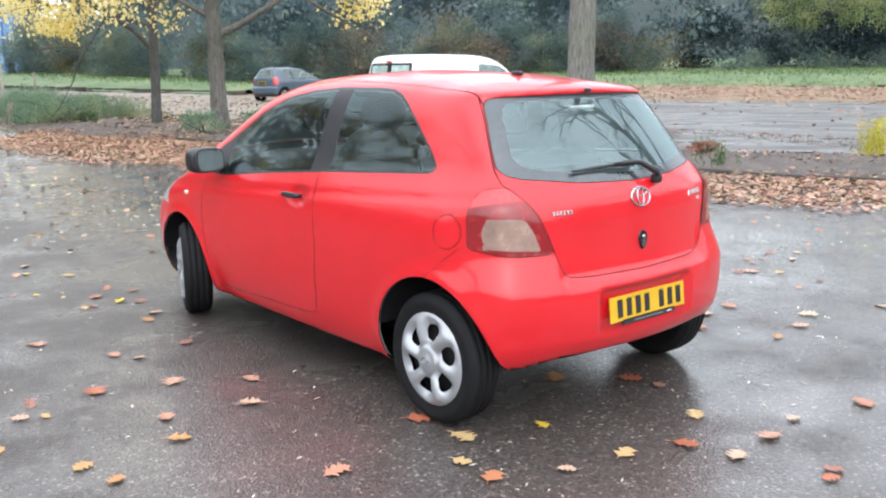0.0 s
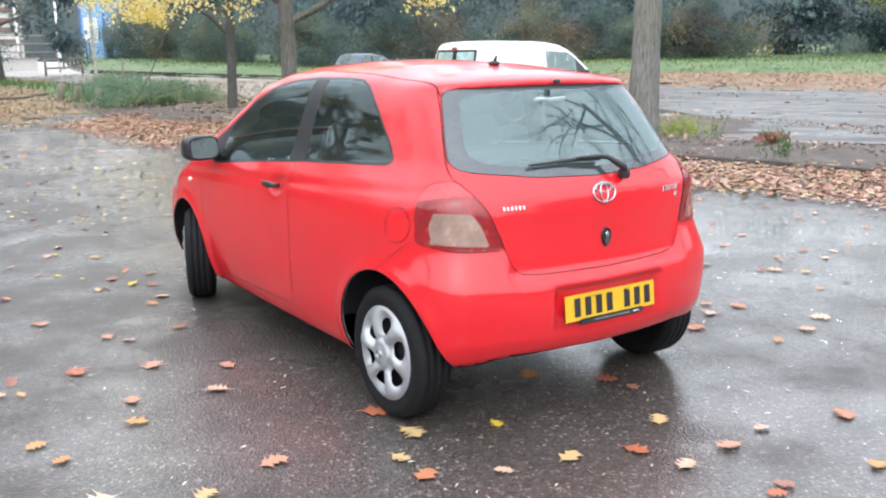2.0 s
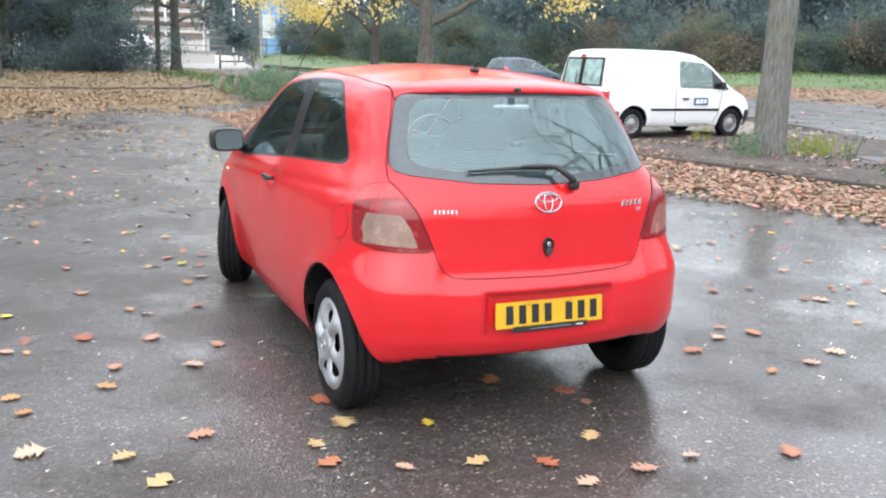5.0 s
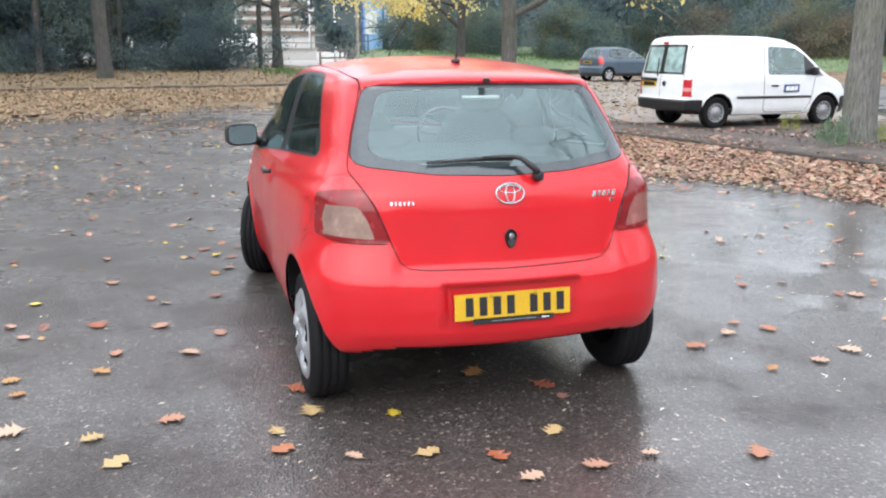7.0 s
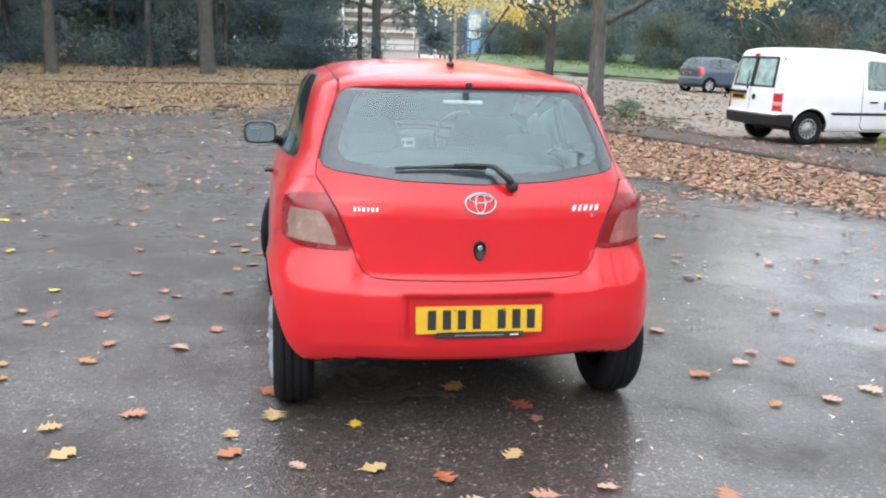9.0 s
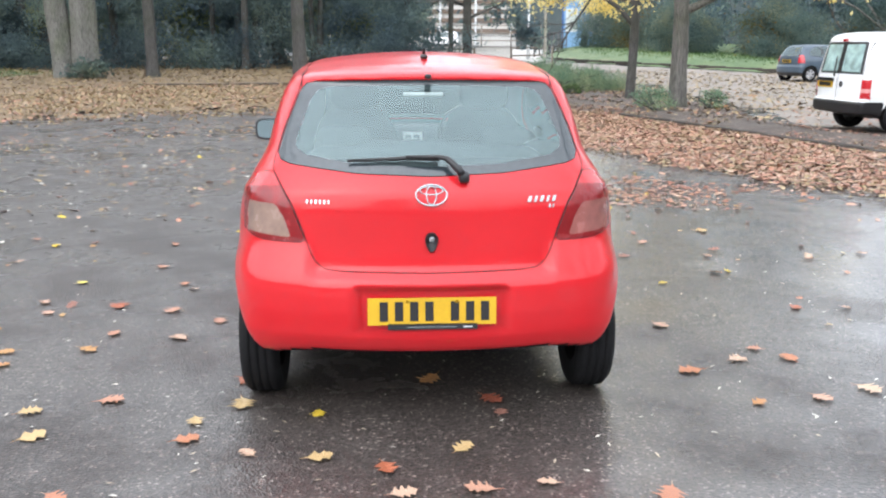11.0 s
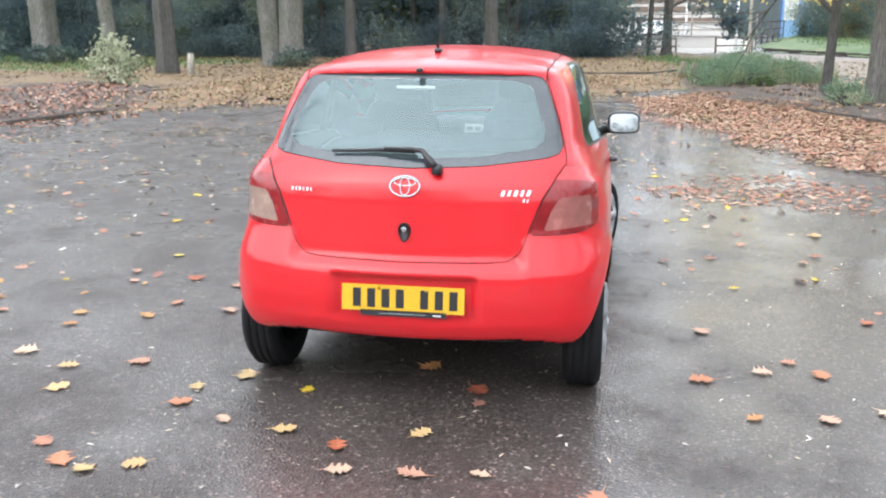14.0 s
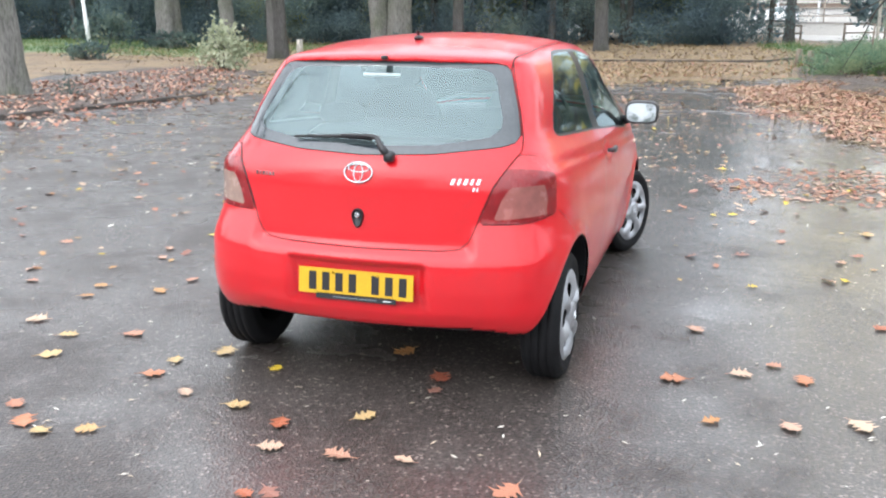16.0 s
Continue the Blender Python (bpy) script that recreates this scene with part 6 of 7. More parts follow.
def weeds(label, x, y, size, leaf, count, rng, category="weeds", kind=""):
    """Tall thin stems with narrow leaves."""
    z = float(lie(x, y))
    thing = tagged(new("weeds"), label, category, kind=kind)
    thing.matrix_basis = pose(x, y, z)
    st, pos = [], []
    for _ in range(count):
        bx, by = rng.normal(0, size[0] * 0.28), rng.normal(0, size[1] * 0.28)
        h = size[2] * rng.uniform(0.45, 1.05)
        tx, ty = bx + rng.normal(0, 0.18 * h), by + rng.normal(0, 0.18 * h)
        st.append(tube([(bx, by, 0), ((bx + tx) / 2 + rng.normal(0, 0.02), (by + ty) / 2, h * 0.55), (tx, ty, h)], [0.006, 0.005, 0.002], 4, caps=False))
        for k in range(7):
            t = rng.uniform(0.15, 1.0)
            pos.append((bx + (tx - bx) * t + rng.normal(0, 0.05), by + (ty - by) * t + rng.normal(0, 0.05), h * t))
    part("stalk_tuft", arrays("stalk_tuft", *joined(st), leaf), thing)
    narrow = (blade[0] * np.array([0.45, 1, 1]), blade[1])
    part("foliage", scatter("foliage", narrow, np.array(pos), rng.uniform(0.045, 0.11, len(pos)), leaf, rng), thing)
    return thing


tr = np.random.default_rng(21)
tree("large grey-barked tree standing in the planting bed", 12.67, 11.3, 0.255, 6.0, tr, BARK, (0.0, 0.0), limbs=5, limb_from=0.75, limb_len=3.2, depth=3, leaf=OCHRE, leaves=260, flare=1.25, own=[((-0.15, 0.1, 3.6), (-0.5, 0.3, 0.9), 2.6, 0.11)])
tree("grey tree with low limbs and yellow leaves", 10.15, 20.6, 0.20, 5.2, tr, BARK_MID, (0.0, 0.0), limbs=5, limb_from=0.6, limb_len=3.0, depth=3, leaf=GOLD, leaves=8500, leaf_size=0.115, flare=1.35, droop=0.02, floor=2.6,
     own=[((0.1, -0.1, 2.35), (0.85, -0.5, 0.55), 2.6, 0.10), ((-0.05, 0.0, 2.7), (-0.8, 0.3, 0.25), 2.4, 0.07), ((0.0, 0.05, 3.0), (-0.2, 0.9, 0.6), 2.6, 0.07), ((0.1, -0.1, 3.3), (0.7, -0.7, 0.35), 1.5, 0.05)])
tree("slim dark forked tree with yellow leaves", 9.75, 23.5, 0.125, 5.0, tr, BARK_DARK, (0.035, 0.0), limbs=4, limb_from=0.55, limb_len=2.8, depth=3, leaf=GOLD, leaves=10000, leaf_size=0.115, flare=1.3, droop=0.0, floor=2.6,
     own=[((0.05, 0, 2.0), (-0.75, 0.45, 0.75), 2.8, 0.075), ((0.05, 0, 2.6), (-0.9, 0.9, 0.35), 2.8, 0.06), ((0.05, 0.0, 3.3), (-0.6, 0.9, 0.5), 2.2, 0.05)])
tree("broad pale-barked tree on the planting bed", -8.8, 14.1, 0.27, 6.0, tr, BARK, (-0.075, -0.02), limbs=4, limb_from=0.75, limb_len=3.0, leaf=OCHRE, leaves=200, flare=1.25)
tree("stout furrowed tree with dark hollow bark", -10.45, 28.4, 0.31, 9.0, tr, BARK_DARK, (-0.02, 0.0), limbs=7, limb_from=0.68, limb_len=4.6, leaf=OCHRE, leaves=2200, leaf_size=0.28, floor=6.0, flare=1.15, rib=0.2)
tree("large twin-stemmed grey tree in leaf litter", -7.9, 33.8, 0.48, 7.0, tr, BARK, (0.02, 0.0), limbs=4, limb_from=0.5, limb_len=3.4, leaf=OCHRE, leaves=2200, leaf_size=0.16, flare=1.2, droop=0.08, floor=3.0, second=(-0.75, 0.1, -1.35, 0.3, 0.40), own=[((-1.0, 0, 4.2), (-0.8, -0.4, 0.25), 2.6, 0.09)])
tree("dark upright park tree in leaf litter", -5.7, 34.6, 0.22, 6.5, tr, BARK_DARK, (-0.02, 0), limbs=4, limb_from=0.65, leaf=OCHRE, leaves=1300, leaf_size=0.2, flare=1.3, own=[((0, 0, 3.2), (0.9, -0.2, 0.25), 3.0, 0.07)])
tree("straight greenish park tree in leaf litter", -0.35, 37.0, 0.27, 9.5, tr, BARK_DARK, (-0.03, 0), limbs=7, limb_from=0.65, limb_len=4.6, leaf=HEDGE, leaves=2400, leaf_size=0.30, floor=6.0, flare=1.3)
tree("slim park tree beside the litter", -3.2, 41.0, 0.15, 9.5, tr, BARK_DARK, (0.02, 0), limbs=7, limb_from=0.68, limb_len=4.4, leaf=HEDGE, leaves=2200, leaf_size=0.30, floor=6.0)
tree("leaning pale tree behind a bush", -15.4, 33.6, 0.30, 9.5, tr, BARK, (-0.09, 0), limbs=7, limb_from=0.68, limb_len=4.4, leaf=HEDGE, leaves=2200, leaf_size=0.30, floor=6.0, flare=1.1)
tree("broad ivy-clad furrowed park tree", -18.1, 33.3, 0.52, 6.5, tr, BARK, (-0.04, 0), limbs=3, limb_from=0.7, leaf=HEDGE, leaves=400, leaf_size=0.2, rib=0.2)
tree("dark park tree at the wood's edge", -2.4, 47, 0.30, 7.0, tr, BARK_DARK, limbs=4, limb_from=0.5, leaf=HEDGE, leaves=600, leaf_size=0.25)
tree("dark park tree at the wood's edge", -13.1, 44.5, 0.32, 7.0, tr, BARK_DARK, limbs=4, limb_from=0.5, leaf=HEDGE, leaves=600, leaf_size=0.25)
tree("thin white birch by the path", 10.4, 41, 0.07, 6.5, tr, BARK_PALE, limbs=6, limb_from=0.45, limb_len=2.4, leaf=GOLD, leaves=5600, leaf_size=0.15, droop=0.08, floor=2.7)
tree("dark evergreen at the wood's edge by the path", 7.2, 45.5, 0.22, 6.5, tr, BARK_DARK, limbs=7, limb_from=0.3, limb_len=2.6, leaf=WOODS, leaves=5200, leaf_size=0.26, droop=0.1)
tree("bare branching tree beside the car park", 14.6, 1.6, 0.17, 11.5, tr, BARK_DARK, limbs=16, limb_from=0.40, limb_len=5.0, limb_r=0.36, depth=4, leaf=OCHRE, leaves=500)
tree("bare branching tree beside the car park", -9.6, 5.6, 0.30, 11.0, tr, BARK_DARK, limbs=9, limb_from=0.45, limb_len=4.4, limb_r=0.45, depth=4, leaf=OCHRE, leaves=500)

tree("bare branching tree beside the car park", 18.5, -6.5, 0.30, 8.0, tr, BARK_DARK, limbs=8, limb_from=0.4, limb_len=4.6, limb_r=0.5, depth=4, leaf=OCHRE, leaves=400)
bush("low green ivy clump at a tree's foot", -7.6, 33.2, (1.6, 1.2, 0.9), HEDGE, 900, 0.12, tr)
bush("pale variegated bush in leaf litter", -9.5, 23.0, (1.5, 1.4, 1.45), PALE, 900, 0.14, tr)
bush("small green plant at a tree's foot", 9.35, 19.9, (0.9, 0.8, 0.5), WILD, 1500, 0.045, tr, lift=0.1)
bush("small green plant at a tree's foot", 10.95, 20.3, (0.6, 0.6, 0.45), WILD, 900, 0.045, tr, lift=0.1)
bush("low green shrub on thin grass", -16.3, 25.6, (1.5, 1.2, 0.6), HEDGE, 500, 0.13, tr)
bush("low green shrub at a tree's foot", -17.4, 32.6, (2.6, 1.0, 0.8), HEDGE, 700, 0.14, tr)
bush("grey-green shrub at the wood's edge", -20.5, 32.2, (2.6, 2.0, 1.6), HEDGE, 900, 0.16, tr)
bush("low wispy green weeds by the path", 7.7, 26.0, (1.7, 1.4, 0.8), WILD, 4200, 0.055, tr)
bush("low wispy green weeds by the path", 9.3, 28.2, (1.6, 1.4, 0.8), WILD, 4200, 0.055, tr)
bush("dark green bush by the path", 9.0, 32.2, (1.6, 1.2, 0.95), WILD, 3000, 0.06, tr)
bush("russet dead weeds at the bed's edge", 13.4, 9.1, (0.6, 0.45, 0.22), REDDISH, 260, 0.06, tr, lift=0.08)
bush("bright lime sprig among leaves", 8.6, 25.3, (0.5, 0.4, 0.4), GREEN, 160, 0.09, tr)
for wx, wy, wsz, wn, wmat, wl_ in [(12.15, 11.2, (0.5, 0.5, 0.55), 40, WILD, "green weeds beside a tree trunk"), (13.9, 11.5, (1.2, 0.6, 0.42), 70, LIMEY, "yellow-green weeds in the bed"), (13.8, 10.6, (0.3, 0.3, 0.7), 6, GREEN, "thin tall weeds in the bed"), (13.5, 9.25, (0.5, 0.4, 0.50), 12, WILD, "thin pale weeds in the bed"),
                                  (12.0, 7.9, (0.45, 0.4, 0.45), 14, GREEN, "green weeds growing out of red leaves"), (12.9, 12.4, (0.5, 0.4, 0.4), 14, GREEN, "small weeds in the bed"), (-8.0, 14.6, (0.6, 0.5, 0.6), 18, HEDGE, "thin weeds at a tree's foot"),
                                  (8.6, 27.0, (2.4, 2.2, 0.9), 330, WILD, "tall wild grass and weeds"), (8.2, 29.6, (2.6, 2.2, 0.85), 300, WILD, "tall wild grass and weeds"), (10.2, 27.2, (1.2, 1.8, 0.7), 160, WILD, "tall wild grass and weeds"), (15.1, 7.1, (0.45, 0.45, 0.75), 46, LIME, "yellow-leaved sapling in the bed"), (13.55, 14.1, (0.5, 0.3, 0.42), 9, LIMEY, "dry yellow weed by the van")]:
    weeds(wl_, wx, wy, wsz, wmat, wn, tr)

# woods and hedges


def along(points, gap, rng, jitter):
    out = []
    for a, b in zip(points, points[1:]):
        a, b = np.array(a, float), np.array(b, float)
        n = max(1, int(np.linalg.norm(b - a) / gap))
        out += [a + (b - a) * (i + rng.uniform(0, 1)) / n + rng.normal(0, jitter, 2) for i in range(n)]
    return out


def wood(name, label, line, gap, width, height, mat, leaves, leaf_size, seed, clump=0.55, sunk=0.0, hollow=None):
    r = np.random.default_rng(seed)
    cs = []
    for p in along(line, gap, r, width * 0.25):
        h = height * r.uniform(0.7, 1.25)
        c = hull((p[0], p[1], float(lie(*p)) + h * 0.45 + sunk), (width * r.uniform(0.7, 1.2), width * r.uniform(0.7, 1.2), h * 0.55), 34, r, -0.85)
        cs.append(c)
    cs = np.concatenate(cs)
    cs[:, 2] = np.maximum(cs[:, 2], lie(cs[:, 0], cs[:, 1]) + 0.15)
    if hollow:
        up = cs[:, 2] - lie(cs[:, 0], cs[:, 1])
        cs = cs[~((wave(cs[:, 0], cs[:, 1], 7.0, seed) > hollow) & (up < 3.4 + 0.8 * wave(cs[:, 0], cs[:, 1], 3.0, seed + 1)))]
    pos = clumps(cs, (clump, clump, clump * 0.75), leaves, r)
    pos[:, 2] = np.maximum(pos[:, 2], lie(pos[:, 0], pos[:, 1]))
    ob = new(name, scatter(name, blade, pos, r.uniform(0.6, 1.5, leaves) * leaf_size, mat, r))
    return tagged(ob, label, "woodland", kind="stuff")


EAST = [(66, -6), (61, 10), (57, 26), (47.5, 35), (38.5, 42.5), (32, 48.5), (25.5, 51.5), (21.5, 57.5), (20.0, 64), (21.5, 71)]
NORTHWOOD = [(-46, 24), (-36, 34), (-26, 38.5), (-13, 41.5), (-2, 43), (6.0, 45.5)]
wood("hedge", "tangled green and russet hedge along the bank", EAST[3:], 2.6, 2.2, 3.4, HEDGE, 260000, 0.088, 31, clump=0.40)
wood("shrubs", "russet and yellow autumn shrubs in the hedge", EAST, 9.0, 1.8, 3.4, RUSSET, 9000, 0.115, 37)
OLIVE = foliage("yellowing_bough_leaves", [(0.09, 0.13, 0.06), (0.16, 0.20, 0.09), (0.26, 0.28, 0.12), (0.36, 0.34, 0.16)], 0.4)
# deep woodland shade of the hollow, put into near-black leaf colours
SHADE_LEAVES = foliage("shade_leaves", [(0.016, 0.027, 0.034), (0.032, 0.050, 0.056), (0.058, 0.082, 0.080)], 0.15)
wood("shade_mass", "leaf mass whose near-black colour stands in for the hollow's shade", [(68, 4), (63.5, 19), (58.5, 29), (53, 36.5)], 2.4, 2.2, 5.5, SHADE_LEAVES, 80000, 0.15, 77, clump=0.5)
DULL = foliage("dull_brown_shrub_leaves", [(0.055, 0.055, 0.055), (0.11, 0.10, 0.085), (0.19, 0.16, 0.12), (0.27, 0.24, 0.17)], 0.3)
wood("boughs", "yellow-green boughs hanging over a dark hollow", [(60, 14), (56.5, 22.5), (52.5, 29.5), (48.5, 33.5)], 4.2, 2.2, 3.0, OLIVE, 18000, 0.115, 71, clump=0.40, sunk=2.7)
wood("shrubs", "low dark shrubs under the boughs", [(65, -6), (61, 10), (57.5, 24), (51, 33)], 3.2, 1.6, 1.5, HEDGE, 26000, 0.12, 73, clump=0.4)
wood("shrubs", "dull brown thicket in the hedge", [(48.5, 34), (44, 37.5), (36, 43.5), (28, 49)], 4.2, 1.7, 3.6, DULL, 36000, 0.10, 79, clump=0.4)
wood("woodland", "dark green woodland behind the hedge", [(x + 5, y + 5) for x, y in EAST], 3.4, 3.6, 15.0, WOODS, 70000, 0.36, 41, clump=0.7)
wood("woodland", "dark green wood behind the park, bluish haze in its leaf colour", NORTHWOOD, 2.4, 2.6, 4.4, WOODS, 330000, 0.085, 43, clump=0.42, hollow=0.05)
# pale leaves added behind the hollows, in place of light through the gaps
wood("shrubs", "yellow-green leaves added to stand for light in the wood's gaps", [(x - 1, y + 4.5) for x, y in NORTHWOOD], 4.0, 2.0, 3.0, OLIVE, 60000, 0.10, 48, clump=0.5)
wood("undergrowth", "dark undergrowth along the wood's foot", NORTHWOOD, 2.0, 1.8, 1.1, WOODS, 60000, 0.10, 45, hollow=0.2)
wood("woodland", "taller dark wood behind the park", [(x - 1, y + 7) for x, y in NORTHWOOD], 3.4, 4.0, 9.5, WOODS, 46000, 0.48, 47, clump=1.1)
wood("woodland", "woodland round the rest of the car park", [(-46, 26), (-52, 5), (-45, -22), (-20, -42), (12, -48), (42, -36), (62, -12)], 5.0, 4.0, 9.0, HEDGE, 26000, 0.6, 53, clump=1.2)
r = np.random.default_rng(61)
stems = []
for p in along([(-38, 35), (-26, 40.5), (-12, 43.5), (-1, 44.8), (5, 46.5)], 1.3, r, 1.3):
    b = float(lie(*p))
    stems.append(tube([(p[0], p[1], b - 0.1), (p[0] + r.normal(0, 0.15), p[1], b + 3), (p[0] + r.normal(0, 0.5), p[1] + r.normal(0, 0.3), b + 9)], [0.16 * r.uniform(0.6, 1.4), 0.13, 0.07], 7, caps=False))
tagged(new("wood_stems", arrays("wood_stems", *joined(stems), BARK_DARK)), "thin dark stems inside the wood", "woodland", kind="stuff")

# far sheet of trees closing the view, wood shade and haze in its colour
n, bv = 120, []
for k in range(n):
    a = 2 * math.pi * k / n
    rad = 96 + 4 * math.sin(5 * a)
    h = 13 + 3 * math.sin(7 * a + 1) + 2 * math.sin(17 * a)
    if 1.25 < a < 1.40:
        h = 7
    bv += [(3 + rad * math.cos(a), 1 + rad * math.sin(a), -1), (3 + (rad + 3) * math.cos(a), 1 + (rad + 3) * math.sin(a), h)]
FAR = soil("far_trees_shade_haze", [(0.024, 0.038, 0.044), (0.040, 0.058, 0.060), (0.065, 0.083, 0.076)], 0.5, 1.0)
tagged(new("backdrop", arrays("backdrop", np.array(bv), [(2 * k, 2 * ((k + 1) % n), 2 * ((k + 1) % n) + 1, 2 * k + 1) for k in range(n)], FAR)), "far belt of trees, wood shade and haze put into its colour", "backdrop", kind="structure")

# ---- blue building and what stands round it ----
BLUE_WALL = plain("pale_blue_boards", (0.23, 0.42, 0.66), 0.6, vary=0.15, scale=3)
BLUE_DEEP = plain("deep_blue_boards", (0.05, 0.13, 0.34), 0.6, vary=0.15, scale=3)
WHITE_TRIM = plain("white_gloss_trim", (0.75, 0.77, 0.78), 0.4)
TIMBER = plain("weathered_timber", (0.20, 0.165, 0.13), 0.8, vary=0.35, scale=14, grain=0.5)


def box(size, at=(0, 0, 0), bevel=0.02):
    return pillow(size, 14, 16, 8, at) if bevel else pillow(size, 30, 16, 8, at)


def cuboid(x0, x1, y0, y1, z0, z1):
    v = np.array([(x, y, z) for x in (x0, x1) for y in (y0, y1) for z in (z0, z1)], float)
    return v, [(0, 1, 3, 2), (4, 6, 7, 5), (0, 4, 5, 1), (2, 3, 7, 6), (0, 2, 6, 4), (1, 5, 7, 3)]


hut = tagged(new("building"), "pale blue boarded building with white window frames", "building")
hut.matrix_basis = pose(20.3, 76.5, float(lie(20.3, 76.5)) - 0.05, 0, 0, -14)
front = part("wall", arrays("wall", *cuboid(-2.4, 1.1, 0.03, 6, 0, 5.6), BLUE_WALL, smooth=False), hut, "pale blue boarded front wall")
side = part("side_wall", arrays("side_wall", *cuboid(1.10, 2.2, 1.5, 6, 0, 5.4), BLUE_DEEP, smooth=False), hut, "deep blue side wall")
board_a = arrays("board", *cuboid(-2.4, 1.1, 0.0, 0.12, 0, 0.188), BLUE_WALL, smooth=False)
board_b = arrays("board", *cuboid(1.12, 1.25, 0, 6, 0, 0.188), BLUE_DEEP, smooth=False)
for z in np.arange(0, 5.6, 0.2):
    part("board", board_a, front, at=pose(0, 0, z))
    part("board", board_b, side, at=pose(0, 0, z))
part("roof", arrays("roof", *cuboid(-2.7, 2.5, -0.3, 6.3, 5.6, 5.8), plain("dark_roof", (0.05, 0.05, 0.055), 0.7)), hut, "dark flat roof")
for wx in (-1.6, 0.3):
    wv = part("window", arrays("window", *joined([cuboid(wx - 0.5, wx + 0.5, -0.05, 0.0, 1.5, 1.6), cuboid(wx - 0.5, wx + 0.5, -0.05, 0.0, 3.3, 3.4), cuboid(wx - 0.5, wx - 0.42, -0.05, 0.0, 1.6, 3.3), cuboid(wx + 0.42, wx + 0.5, -0.05, 0.0, 1.6, 3.3), cuboid(wx - 0.03, wx + 0.03, -0.045, 0.0, 1.6, 3.3)]), WHITE_TRIM, smooth=False), hut, "white framed window")
    part("pane", arrays("pane", *cuboid(wx - 0.42, wx + 0.42, -0.02, -0.005, 1.6, 3.3), plain("pale_blind", (0.62, 0.66, 0.62), 0.3), smooth=False), wv, "pale blinds behind the glass")
for px in (-2.35, -0.6, 1.0):
    part("corner_post", arrays("corner_post", *cuboid(px - 0.07, px + 0.07, -0.08, -0.005, 0, 5.6), BLUE_DEEP, smooth=False), hut, "deep blue cover strip")

bn = tagged(new("litter_bin"), "black litter bin on the grass by the building", "bin")
bn.matrix_basis = pose(18.5, 70.5, float(lie(18.5, 70.5)) + 0.35)
part("bin_body", arrays("bin_body", *tube([(0, 0, 0), (0, 0, 0.9), (0, 0, 0.95)], [0.24, 0.27, 0.29], 20), BLACK), bn)
part("bin_lid", arrays("bin_lid", *pillow((0.60, 0.60, 0.24), 2.4, 20, 10, (0, 0, 1.0)), BLACK), bn)

post = tagged(new("lamp_post"), "slim white lamp post by the path", "lamp post")
post.matrix_basis = pose(11.6, 54, float(lie(11.6, 54)))
part("pole", arrays("pole", *tube([(0, 0, 0), (0, 0, 1.2), (0, 0, 1.25), (0, 0, 7)], [0.10, 0.10, 0.07, 0.05], 12), WHITE_TRIM), post)
post2 = tagged(new("lamp_post"), "slim pale lamp post at the wood's edge", "lamp post")
post2.matrix_basis = pose(-20.6, 31.2, float(lie(-20.6, 31.2)), 0, -4, 0)
part("pole", arrays("pole", *tube([(0, 0, 0), (0, 0, 1.2), (0, 0, 1.25), (0, 0, 7)], [0.095, 0.095, 0.075, 0.05], 12), WHITE_TRIM), post2)


def rail_fence(label, points, high, rails, mat, gap=1.9, thick=0.06):
    f = tagged(new("fence"), label, "fence")
    pts = [np.array(p, float) for p in points]
    for a, b in zip(pts, pts[1:]):
        n = max(1, round(np.linalg.norm(b - a) / gap))
        for i in range(n + 1):
            c = a + (b - a) * i / n
            z = float(lie(*c))
            part("post", arrays("post", *tube([(c[0], c[1], z - 0.1), (c[0], c[1], z + high)], [thick, thick], 6), mat), f)
        for k in range(rails):
            h = high * (k + 0.9) / rails
            za, zb = float(lie(*a)) + h, float(lie(*b)) + h
            part("rail", arrays("rail", *tube([(*a, za), (*b, zb)], [thick * 0.8, thick * 0.8], 6), mat), f)
    return f


rail_fence("low timber knee rail by the path", [(10.0, 49.6), (12.0, 50.6)], 0.85, 2, TIMBER)
rail_fence("low timber knee rail by the path", [(5.6, 49.6), (8.0, 50.2)], 0.75, 2, TIMBER)
rail_fence("dark metal railing beside the building", [(12.6, 58), (14.6, 64), (17.4, 72)], 1.5, 3, plain("dark_rail", (0.10, 0.09, 0.09), 0.6), 2.4, 0.05)
rail_fence("long pale railing far beyond the path", [(2, 82), (9, 83), (17, 82)], 2.0, 3, plain("pale_rail", (0.30, 0.255, 0.21), 0.7, vary=0.3), 3.0, 0.07)
wall_far = tagged(new("low_wall"), "low pale retaining wall beside the path", "wall")
wall_far.matrix_basis = pose(0, 0, 0)
part("wall_face", arrays("wall_face", *cuboid(6.4, 10.8, 56, 56.4, 0.7, 1.55), plain("pale_render", (0.60, 0.58, 0.55), 0.7, vary=0.15), smooth=False), wall_far)
part("coping", arrays("coping", *cuboid(6.3, 10.9, 55.95, 56.45, 1.55, 1.65), plain("grey_coping", (0.35, 0.33, 0.31), 0.7, vary=0.2), smooth=False), wall_far)

# a long pale pavilion with brown boards, far beyond the path
pav = tagged(new("pavilion"), "long pale pavilion with brown horizontal boards far beyond the path", "building")
pav.matrix_basis = pose(6.5, 88, float(lie(6.5, 88)) - 0.3, 0, 0, -4)
part("wall", arrays("wall", *cuboid(-9, 9, 0.2, 5, 0, 7.5), plain("pale_pavilion_render", (0.62, 0.60, 0.56), 0.7, vary=0.15, scale=0.6), smooth=False), pav, "pale rendered wall")
BROWN_BOARD = plain("brown_stained_boards", (0.17, 0.125, 0.095), 0.7, vary=0.3, scale=2)
